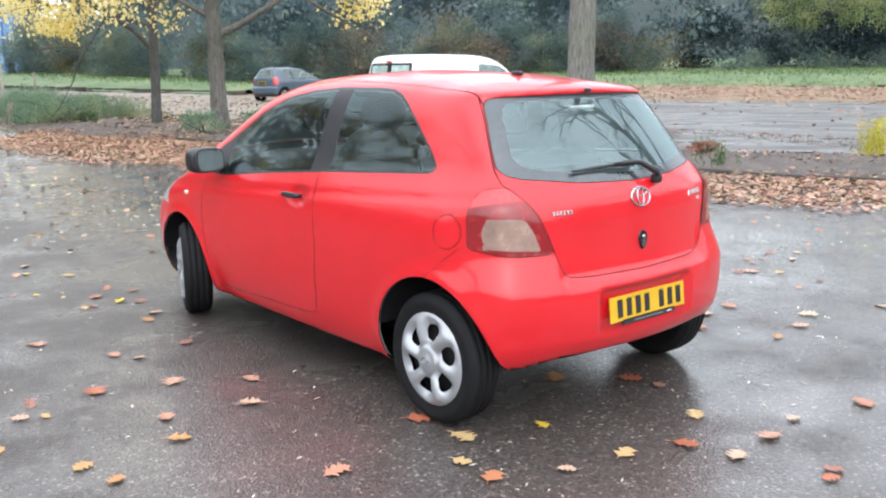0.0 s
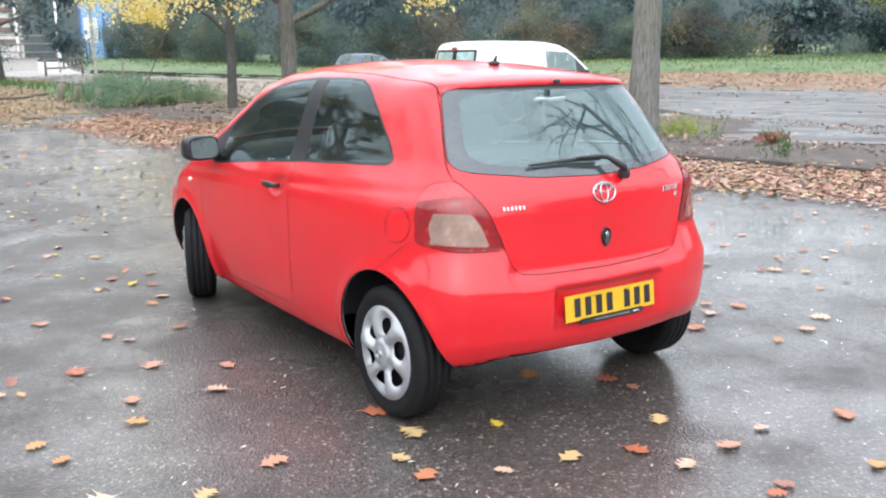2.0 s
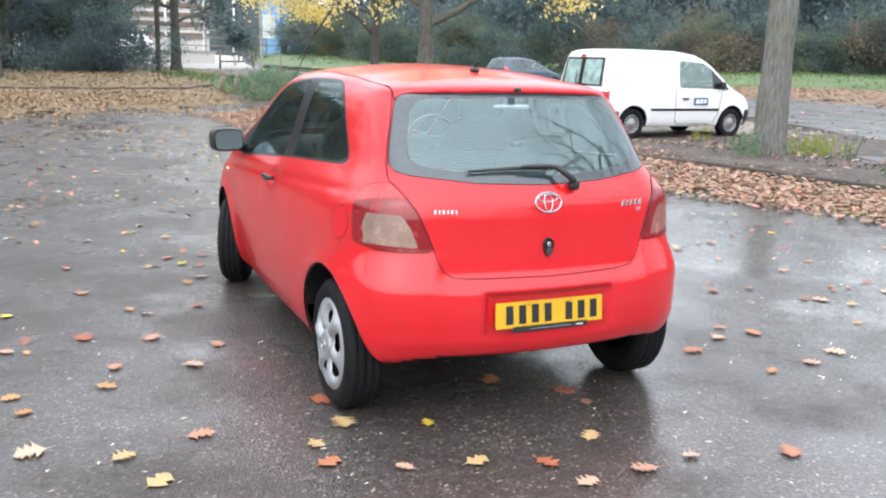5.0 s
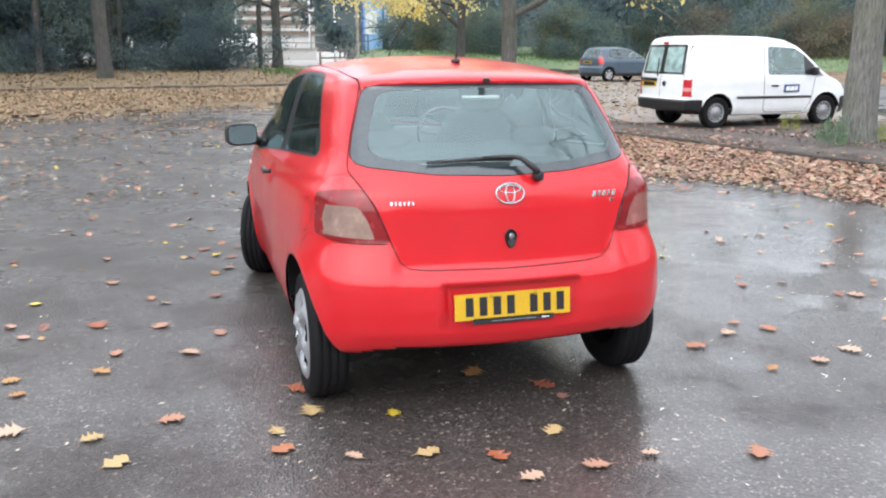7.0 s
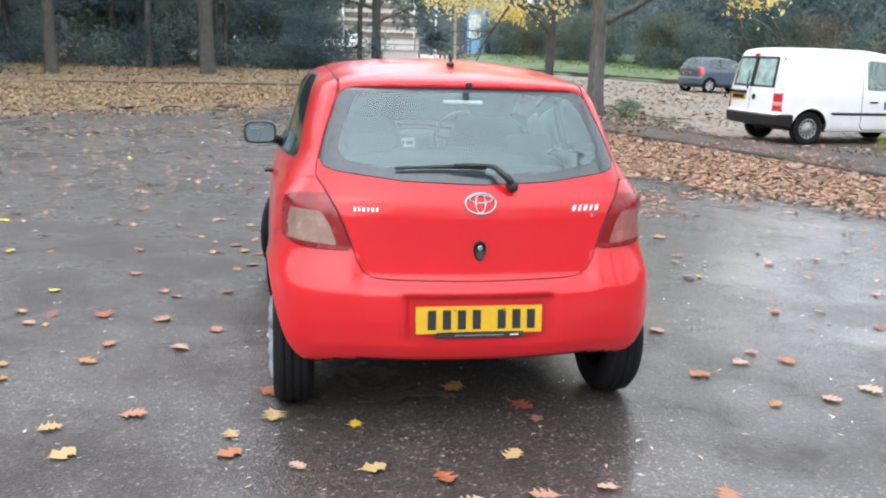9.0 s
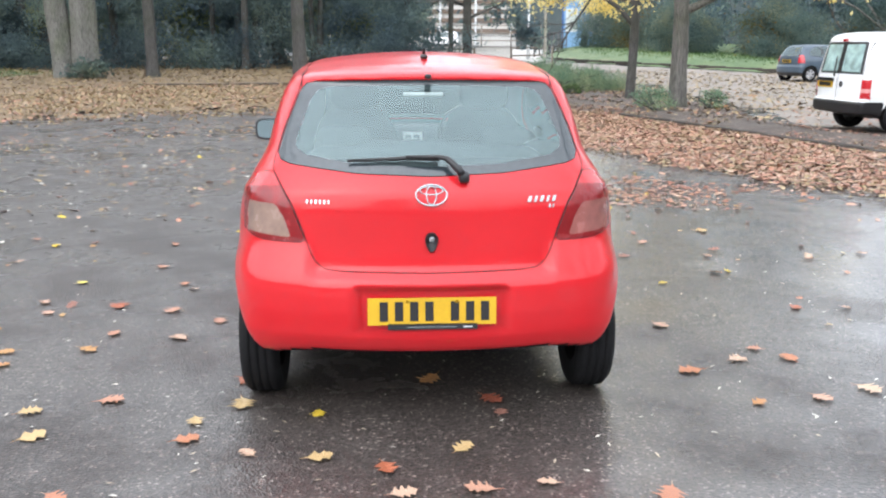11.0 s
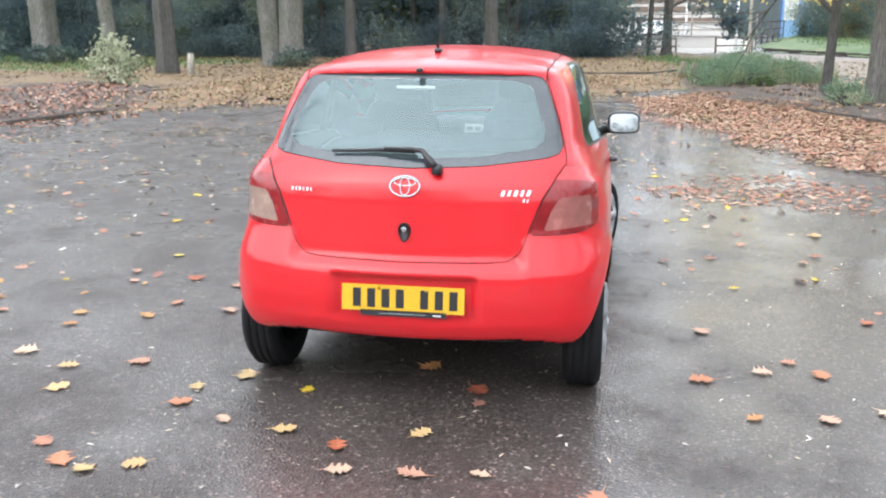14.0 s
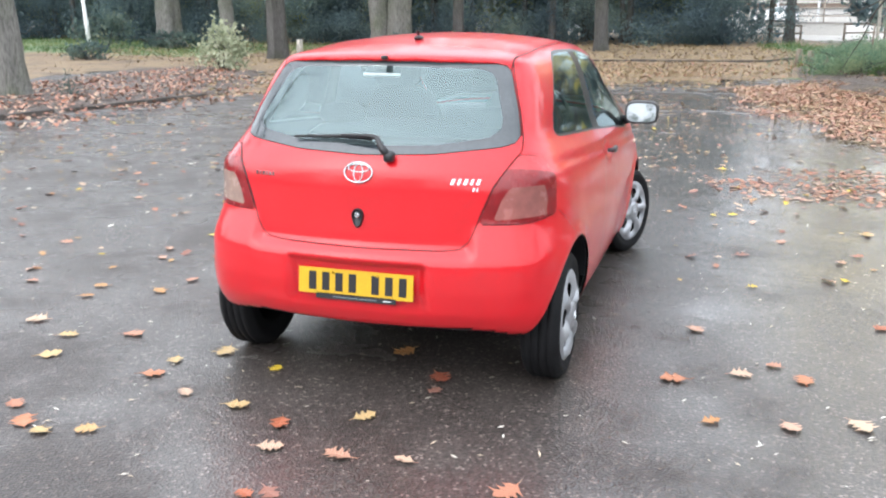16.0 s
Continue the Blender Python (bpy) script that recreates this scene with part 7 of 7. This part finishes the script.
board_c = arrays("board", *cuboid(-9, 9, 0.0, 0.17, 0, 0.42), BROWN_BOARD, smooth=False)
for z in (1.5, 2.5, 3.3, 4.2, 5.0, 6.0):
    part("board", board_c, pav, at=pose(0, 0, z))
for px in np.arange(-8.5, 9, 3.4):
    part("upright", arrays("upright", *cuboid(px - 0.09, px + 0.09, -0.08, -0.01, 0, 7.5), WHITE_TRIM, smooth=False), pav)

# a far parked white car, seen small beyond the path
far_car = tagged(new("car"), "white hatchback parked far off beyond the railings", "car")
far_car.matrix_basis = pose(9.6, 79.5, float(lie(9.6, 79.5)), 0, 0, 80)
part("body", bs.mesh("body", {"body", "gap", "lamp_l", "lamp_r", "post_l", "post_r"}, WHITE), far_car, "white body")
part("glazing", bs.mesh("glazing", {"side_l", "side_r", "rear", "screen"}, PANE_DARK), far_car, "dark windows")
part("underside", bs.mesh("underside", "under", BLACK), far_car)
for axle in (0.58, 2.90):
    for sign in (-1, 1):
        part("wheel", tyre_mesh, far_car, at=pose(sign * 0.72, axle, 0.295))

# short timber stumps and a white marker post
for sx, sy, h, rad, m, lb in [(6.75, 30.2, 0.55, 0.10, TIMBER, "short weathered timber stump"), (7.05, 29.2, 0.55, 0.10, TIMBER, "short weathered timber stump"), (7.45, 28.5, 0.50, 0.11, TIMBER, "short weathered timber stump"), (-9.45, 28.0, 0.75, 0.11, BARK_PALE, "short pale post beside a tree")]:
    s_ = tagged(new("stump"), lb, "post", group="stumps by the litter")
    s_.matrix_basis = pose(sx, sy, float(lie(sx, sy)), tr.uniform(-4, 4), tr.uniform(-4, 4))
    part("stump_wood", arrays("stump_wood", *tube([(0, 0, -0.1), (0, 0, h * 0.5), (0.01, 0, h)], [rad * 1.1, rad, rad * 0.92], 10), m), s_)
stake = tagged(new("stake"), "thin timber stake among the weeds", "post")
stake.matrix_basis = pose(9.0, 31.4, float(lie(9.0, 31.4)))
part("stake_wood", arrays("stake_wood", *tube([(0, 0, 0), (0.02, 0, 1.3)], [0.035, 0.03], 6), TIMBER), stake)

# ---- fallen leaves ----
oak, oak2, oak3 = oak_leaf(3, 0.38, 0.14, 1), oak_leaf(3, 0.42, 0.20, 2), oak_leaf(3, 0.33, 0.08, 3)
lv = np.random.default_rng(77)
GRIT = litter("pale_scraps", [(0.62, 0.58, 0.50), (0.50, 0.42, 0.32), (0.68, 0.65, 0.58)], 0.5)


def strewn(corners, per_m2, rng, ragged=0.5, clump=0.5, seed=3, fade=0.6):
    """Points strewn over a polygon, thinner at its rim and in drifts."""
    d = outline(corners)
    a = np.array(corners, float)
    (x0, y0), (x1, y1) = a.min(0), a.max(0)
    n = int((x1 - x0) * (y1 - y0) * per_m2)
    p = np.c_[rng.uniform(x0, x1, n), rng.uniform(y0, y1, n)]
    k = -(d(p[:, 0], p[:, 1]) + ragged * wave(p[:, 0], p[:, 1], 2.5, seed))
    keep = rng.uniform(0, 1, n) < np.clip(k / fade, 0, 1) * np.clip(0.75 + clump * wave(p[:, 0], p[:, 1], 1.1, seed + 5), 0.08, 1)
    return p[keep]


def leaf_layer(label, pts, size, mat, template, rng, flat=0.28, lift=0.01, pile=0.03):
    if not len(pts):
        return
    z = lie(pts[:, 0], pts[:, 1]) + lift + rng.uniform(0, pile, len(pts))
    for rim, up in ((isle_rim, 0.09), (left_rim, 0.09), (park_rim, 0.05), (verge_rim, 0.05), (turf_rim, 0.16)):
        z = z + up * step(0, 0.5, -rim(np.c_[pts, z]))
    s = size * rng.uniform(0.55, 1.25, len(pts))
    me = scatter("fallen_leaves", template, np.c_[pts, z + 0.2 * flat * s], s, mat, rng, flat=flat)
    tagged(new("fallen_leaves", me), label, "leaves", kind="stuff")


DRIFT = [(13.5, 0.0), (10.6, 3.2), (9.2, 5.2), (8.5, 6.7), (7.7, 8.2), (7.0, 10.2), (6.3, 12.4), (5.6, 15.5), (4.8, 18.6), (4.4, 21.5), (6.8, 24.5), (8.4, 20.8), (9.9, 16.4), (10.9, 12.6), (11.4, 10.2), (12.1, 7.6), (13.4, 4.2)]
leaf_layer("thick drift of wet orange-brown leaves", strewn(DRIFT, 520, lv, 0.45, 0.4, 3, 0.8), 0.078, FALLEN, oak, lv, 0.16, 0.010, 0.030)
leaf_layer("thick drift of wet orange-brown leaves", strewn(DRIFT, 200, lv, 0.45, 0.4, 4, 0.8), 0.078, FALLEN_TAN, oak2, lv, 0.18, 0.010, 0.030)
BEDLEAF = [(15, 3.5), (13.2, 6.5), (12, 10), (11, 14.5), (9.5, 19), (8, 23), (7, 27), (11, 27), (11.5, 18), (11.8, 14.6), (13.2, 12.6), (14.2, 9.4), (16.4, 5)]
leaf_layer("scattered brown leaves on the soil bed", strewn(BEDLEAF, 26, lv, 0.3, 0.6, 9), 0.085, FALLEN, oak3, lv, 0.3)
MOULD = litter("dark_leaf_mould", [(0.16, 0.11, 0.085), (0.11, 0.08, 0.065), (0.22, 0.155, 0.12), (0.08, 0.06, 0.05), (0.28, 0.21, 0.17)], 0.6)
leaf_layer("dark rotted leaf mould over the soil bed", strewn(BEDLEAF + [(19, 9), (18.4, 15.5)], 170, lv, 0.2, 0.5, 10, 0.4), 0.055, MOULD, blade, lv, 0.35, 0.006, 0.02)
leaf_layer("dark leaf mould along the left bed", strewn([(-5.9, 12), (-5.8, 16.2), (-8.5, 23), (-11, 23), (-11.2, 12), (-9.4, 4.5)], 110, lv, 0.3, 0.5, 12, 0.6), 0.06, MOULD, blade, lv, 0.35, 0.006, 0.02)
NORTHNEAR = [(-5.6, 13.0), (-4.2, 15.6), (-2.6, 17.4), (0.8, 18.4), (3.2, 20.8), (4.8, 20.6), (7.4, 25.5), (7.2, 32), (-6, 31.5), (-9, 27), (-8, 20)]
leaf_layer("carpet of tan and brown leaves over the park ground", strewn(NORTHNEAR, 190, lv, 0.8, 0.5, 14, 3.6), 0.080, FALLEN_TAN, oak2, lv, 0.3)
leaf_layer("brown leaves mixed into the park litter", strewn(NORTHNEAR, 40, lv, 0.8, 0.6, 15, 3.0), 0.09, FALLEN, oak3, lv, 0.3)
leaf_layer("leaf carpet further into the park", strewn([(-20, 26), (-9, 24), (-6, 31), (7.6, 31.5), (8, 40), (2, 44), (-20, 40)], 48, lv, 0.8, 0.5, 19, 1.2), 0.125, FALLEN_TAN, blade, lv, 0.25)
leaf_layer("reddish leaves along the left kerb", strewn([(-5.2, 9.6), (-4.6, 13.0), (-4.4, 15.2), (-5.8, 18.5), (-8.5, 23.5), (-11.5, 23.5), (-11.2, 12), (-9.4, 4)], 85, lv, 0.5, 0.6, 21, 1.4), 0.095, FALLEN, oak, lv, 0.32)
leaf_layer("tan leaves along the far verge", strewn([(43, 3), (32, 8.5), (30, 14.3), (28, 18.6), (27, 22), (26, 26), (24, 31), (21.5, 36), (24, 42), (31, 37), (37, 31), (41, 22), (45, 9)], 40, lv, 0.8, 0.5, 25, 1.5), 0.15, FALLEN, blade, lv, 0.12)
leaf_layer("leaves on the side road round the yellow trees", strewn([(8.5, 17), (11.8, 15), (12, 19), (16, 20), (22, 30), (22, 38), (15, 42), (10, 40), (8, 30)], 26, lv, 0.8, 0.7, 27, 1.5), 0.15, FALLEN_TAN, blade, lv, 0.22)
leaf_layer("pale yellow leaves under the yellow trees", strewn([(8.5, 17), (12, 17), (16, 22), (15, 34), (9, 36), (7.5, 26)], 6, lv, 0.5, 0.6, 28, 1.0), 0.14, FALLEN_PALE, blade, lv, 0.22)
leaf_layer("leaves and mud round the van", strewn([(10.5, 14.5), (12.5, 12.8), (18, 13.5), (19.5, 22), (12, 22)], 24, lv, 0.6, 0.7, 31, 1.0), 0.12, FALLEN, blade, lv, 0.2)
leaf_layer("tan leaves strewn over the lower grass", strewn([(52, -2), (43, 6), (40, 18.8), (38, 27), (32, 34), (26, 39), (22, 42), (29, 46), (38, 38), (45, 28), (50, 8)], 22, lv, 0.8, 0.6, 34, 1.5), 0.14, FALLEN, blade, lv, 0.10)
leaf_layer("thin scatter of leaves on the far road", strewn([(13.5, 10), (30, 6), (28, 30), (13, 22)], 2.2, lv, 0.5, 0.6, 33), 0.16, FALLEN, blade, lv, 0.2)
leaf_layer("tan leaves over the trodden earth", strewn([(-11.6, 6), (-13.0, 21.5), (-10.2, 25.2), (-14, 26.4), (-30, 28.5), (-30, 8)], 22, lv, 0.5, 0.7, 22, 1.0), 0.10, FALLEN_TAN, blade, lv, 0.15)
spot = [(5.95 + 1.5 * math.cos(a) + 0.25 * math.sin(3 * a), 8.75 + 1.15 * math.sin(a)) for a in np.arange(0, 6.28, 0.4)]
leaf_layer("dark red patch of leaves on the asphalt", strewn(spot, 110, lv, 0.35, 0.6, 35, 0.8), 0.072, FALLEN_RED, oak3, lv, 0.05, 0.003, 0.006)
leaf_layer("brown leaves in the patch on the asphalt", strewn(spot, 230, lv, 0.45, 0.6, 36, 0.8), 0.075, FALLEN, oak, lv, 0.05, 0.003, 0.006)
LOT = [(-8, -6), (13, -6), (12, 2), (8.8, 6.4), (6.8, 11), (5, 18), (3, 20.5), (-2, 18), (-5.4, 13), (-7.5, 6)]
lot_pts = strewn(LOT, 8.5, lv, 0.2, 0.9, 41)
beneath = (np.abs(lot_pts[:, 0] - CAR_X) < 0.95) & (lot_pts[:, 1] > 2.3) & (lot_pts[:, 1] < 6.5)
path_near = np.hypot(lot_pts[:, 0] - 3.3, lot_pts[:, 1] - 2.4) < 2.6
lot_pts = lot_pts[~beneath & ~path_near]
third = lv.integers(0, 4, len(lot_pts))
leaf_layer("single brown leaves strewn over the asphalt", lot_pts[third < 2], 0.085, FALLEN, oak, lv, 0.14, 0.004, 0.004)
leaf_layer("single pale leaves strewn over the asphalt", lot_pts[third == 2], 0.075, FALLEN_PALE, oak3, lv, 0.14, 0.004, 0.004)
leaf_layer("single yellow leaves strewn over the asphalt", lot_pts[third == 3][::4], 0.08, FALLEN_YELLOW, oak2, lv, 0.14, 0.004, 0.004)
rim_pts = np.concatenate([strewn([(-6.8, 8), (-4.2, 11), (-1.5, 13.5), (3, 15.5), (4.6, 12.5), (6.6, 8), (8.6, 4.5), (9.5, 6), (7, 11), (5.2, 19), (3, 21.5), (-1, 18.8), (-5.2, 14)], 17, lv, 0.6, 0.8, 45, 3.0)])
leaf_layer("leaves thinning out from the drifts onto the asphalt", rim_pts, 0.09, FALLEN, oak3, lv, 0.16, 0.004, 0.006)
leaf_layer("pale leaves thinning out onto the asphalt", strewn([(-6.5, 9), (-4, 11.5), (-1.5, 13), (3, 14.5), (5.4, 14), (5.2, 19), (3, 21.5), (-1, 18.8), (-5.2, 14)], 12, lv, 0.6, 0.8, 46, 3.0), 0.085, FALLEN_PALE, oak, lv, 0.16, 0.004, 0.006)
leaf_layer("pale wet leaves strewn thickly over the far asphalt", strewn([(-6.8, 5.5), (-3.5, 5.0), (0.5, 6.5), (2.2, 8.5), (4.2, 8.0), (5.8, 10.5), (5.2, 16), (3.2, 19.5), (-1, 18), (-5.2, 13.5)], 17, lv, 0.5, 0.8, 52, 1.5), 0.080, FALLEN_TAN, oak3, lv, 0.14, 0.004, 0.006)
leaf_layer("bleached leaf scraps over the far asphalt", strewn([(-6.8, 4.5), (0.8, 5.0), (2.2, 8.0), (4.4, 7.5), (5.8, 10.5), (5.2, 16), (3.2, 19.5), (-1, 18), (-5.2, 13.5)], 13, lv, 0.5, 0.8, 53, 1.5), 0.050, GRIT, oak, lv, 0.12, 0.004, 0.004)
bits = strewn(LOT, 15, lv, 0.2, 0.9, 49)
leaf_layer("tiny pale leaf scraps and grit on the asphalt", bits, 0.034, GRIT, (blade[0] * np.array([0.45, 1, 0.6]), blade[1]), lv, 0.12, 0.003, 0.002)

# leaves near the red car, one by one
NEAR_A = [(2.96, 2.36, 2), (3.52, 2.41, 2), (2.92, 2.78, 1), (3.71, 2.75, 0), (2.68, 2.40, 0), (3.22, 2.25, 3), (3.28, 2.05, 0), (3.56, 2.07, 0), (3.81, 2.10, 0), (1.78, 2.61, 2), (2.06, 2.08, 0), (1.68, 2.86, 2), (1.99, 2.97, 0), (1.66, 3.69, 2), (2.57, 2.91, 2), (2.41, 2.55, 3), (2.52, 1.96, 2),
          (4.88, 2.80, 2), (5.19, 2.84, 0), (4.78, 3.96, 0), (5.15, 3.52, 0), (5.00, 3.36, 0), (5.27, 3.37, 3), (4.71, 3.21, 3), (5.07, 4.88, 1), (1.72, 3.96, 0), (1.93, 4.39, 0), (1.18, 5.08, 1), (1.35, 3.02, 0), (2.35, 1.90, 2)]
NEAR_B = [(2.23, 1.95, 3), (3.69, 2.91, 3), (3.42, 3.18, 2), (1.61, 5.50, 0), (1.21, 4.38, 0), (5.01, 5.68, 0), (5.29, 6.18, 0), (5.71, 4.26, 3), (5.92, 6.61, 2), (2.27, 4.99, 0), (2.52, 6.43, 0), (2.25, 4.16, 0), (2.10, 3.87, 0), (1.87, 5.02, 0), (1.60, 4.51, 3), (1.26, 3.67, 2), (1.31, 3.47, 2),
          (2.57, 3.20, 3), (2.42, 2.73, 2), (3.45, 1.74, 0), (4.22, 2.00, 0), (2.30, 5.60, 2), (6.27, 3.83, 0), (6.39, 3.67, 2), (5.45, 2.93, 0), (2.25, 6.41, 0), (2.09, 6.16, 2), (2.32, 7.24, 2), (2.40, 5.74, 0), (2.44, 6.09, 0), (3.88, 1.62, 2), (3.37, 1.70, 3)]
looks = [(FALLEN, "wet orange-brown oak leaf on the asphalt"), (FALLEN_YELLOW, "bright yellow leaf on the asphalt"), (FALLEN_PALE, "pale tan oak leaf on the asphalt"), (FALLEN_RED, "dark red-brown leaf on the asphalt")]


def lobed(lobes, fat, curl, seed):
    """A fallen leaf of unit length with pointed lobes and deep bays along a bent midrib."""
    r = np.random.default_rng(seed)
    bend = r.uniform(-0.14, 0.14)
    rows = [(-0.5, 0.015, 0.015), (-0.40, 0.10, 0.08)]
    for k in range(lobes):
        t, pitch = -0.34 + 0.66 * k / lobes, 0.66 / lobes
        size = 0.62 + 0.38 * math.sin(math.pi * (k + 0.9) / (lobes + 0.6))
        rows += [(t + 0.02 * pitch, 0.38, 0.36), (t + 0.30 * pitch, 0.74 * size, 0.70 * size), (t + 0.46 * pitch, 1.0 * size, 1.02 * size), (t + 0.60 * pitch, 0.84 * size, 0.80 * size), (t + 0.80 * pitch, 0.52 * size, 0.55 * size), (t + 0.98 * pitch, 0.38, 0.40)]
    rows += [(0.36, 0.34, 0.30), (0.42, 0.20, 0.22), (0.5, 0.0, 0.0)]
    vs, fs = [], []
    lift_l, lift_r = r.uniform(0.2, 1.6), r.uniform(0.2, 1.6)
    for t, left, right in rows:
        x0 = bend * math.cos(math.pi * t)
        for side, w, up in ((-1, left, lift_l), (1, right, lift_r)):
            e = fat * w * r.uniform(0.78, 1.18)
            vs.append((x0 + side * e, t + 0.26 * e + r.uniform(-0.015, 0.015), curl * up * (e / fat) ** 2 + 0.03 * r.uniform(0, 1)))
        vs.append((x0, t, 0.35 * curl * (2 * t) ** 2))
    for i in range(len(rows) - 1):
        a, b = 3 * i, 3 * i + 3
        fs += [(a, a + 2, b + 2), (a, b + 2, b), (a + 2, a + 1, b + 1), (a + 2, b + 1, b + 2)]
    return np.array(vs), np.array(fs)


shapes = [lobed(3, 0.52, 0.03, 11), lobed(3, 0.46, 0.05, 12), lobed(2, 0.48, 0.02, 13), lobed(3, 0.58, 0.07, 14), lobed(3, 0.50, 0.03, 15), lobed(2, 0.44, 0.10, 16)]
leaf_meshes = {}
for lx, ly, kind in NEAR_A + NEAR_B:
    k = int(lv.integers(0, 6))
    if (kind, k) not in leaf_meshes:
        tv, tf = shapes[k]
        stalk = tube([(0, -0.48, 0.01), (0.02, -0.58, 0.015), (0.05, -0.68, 0.03)], [0.012, 0.010, 0.008], 4, caps=False)
        v, f = joined([(tv, tf), stalk])
        leaf_meshes[kind, k] = arrays("fallen_leaf", v, f, looks[kind][0], smooth=False)
    ob = new("fallen_leaf", leaf_meshes[kind, k])
    s = lv.uniform(0.082, 0.132) * (0.8 if kind == 1 else 1)
    ob.matrix_basis = pose(lx, ly, 0.010, lv.uniform(-4, 4), lv.uniform(-4, 4), lv.uniform(0, 360)) @ Matrix.Diagonal((s, s, s, 1))
    tagged(ob, looks[kind][1], "leaf", "leaves round the red car")

# grass blades that roughen the turf
TUFT = foliage("turf_blades", [(0.05, 0.10, 0.04), (0.09, 0.15, 0.06), (0.15, 0.20, 0.08), (0.25, 0.25, 0.12)], 0.35)
spear = (np.array([(-0.10, 0, 0), (0.10, 0, 0), (0.05, 0.08, 0.55), (0.0, 0.22, 1.0)], float), np.array([(0, 1, 2), (0, 2, 3)]))
for label, corners, thick, size in [("short tufted grass on the bank", [(50, 0), (43, 8), (40, 19), (37, 28), (32, 35), (26, 40), (19, 45), (15, 51), (16, 62), (24, 62), (34, 48), (48, 36), (56, 24), (60, 5)], 26, 0.16),
                                    ("rough grass by the path", [(6.4, 25), (9.2, 25.4), (10.5, 29), (9.6, 35), (9.2, 41), (7.4, 45), (5.6, 43), (6.4, 38), (7.2, 35)], 60, 0.20),
                                    ("thin grass under the park trees", [(-30, 29), (-22, 27.5), (-14, 27.5), (-12, 31), (-9, 36.5), (-12, 39), (-32, 39)], 45, 0.14)]:
    pts = strewn(corners, thick, lv, 0.6, 0.6, 61, 1.0)
    z = lie(pts[:, 0], pts[:, 1]) + 0.03
    for rim, up in ((turf_rim, 0.10), (park_rim, 0.03)):
        z = z + up * step(0, 0.8, -rim(np.c_[pts, z]))
    z = z + 0.32 * step(0, 3.0, -turf_rim(np.c_[pts, z]))
    me = scatter("grass_tufts", spear, np.c_[pts, z], size * lv.uniform(0.5, 1.3, len(pts)), TUFT, lv, flat=0.35)
    tagged(new("grass_tufts", me), label, "grass", kind="stuff")
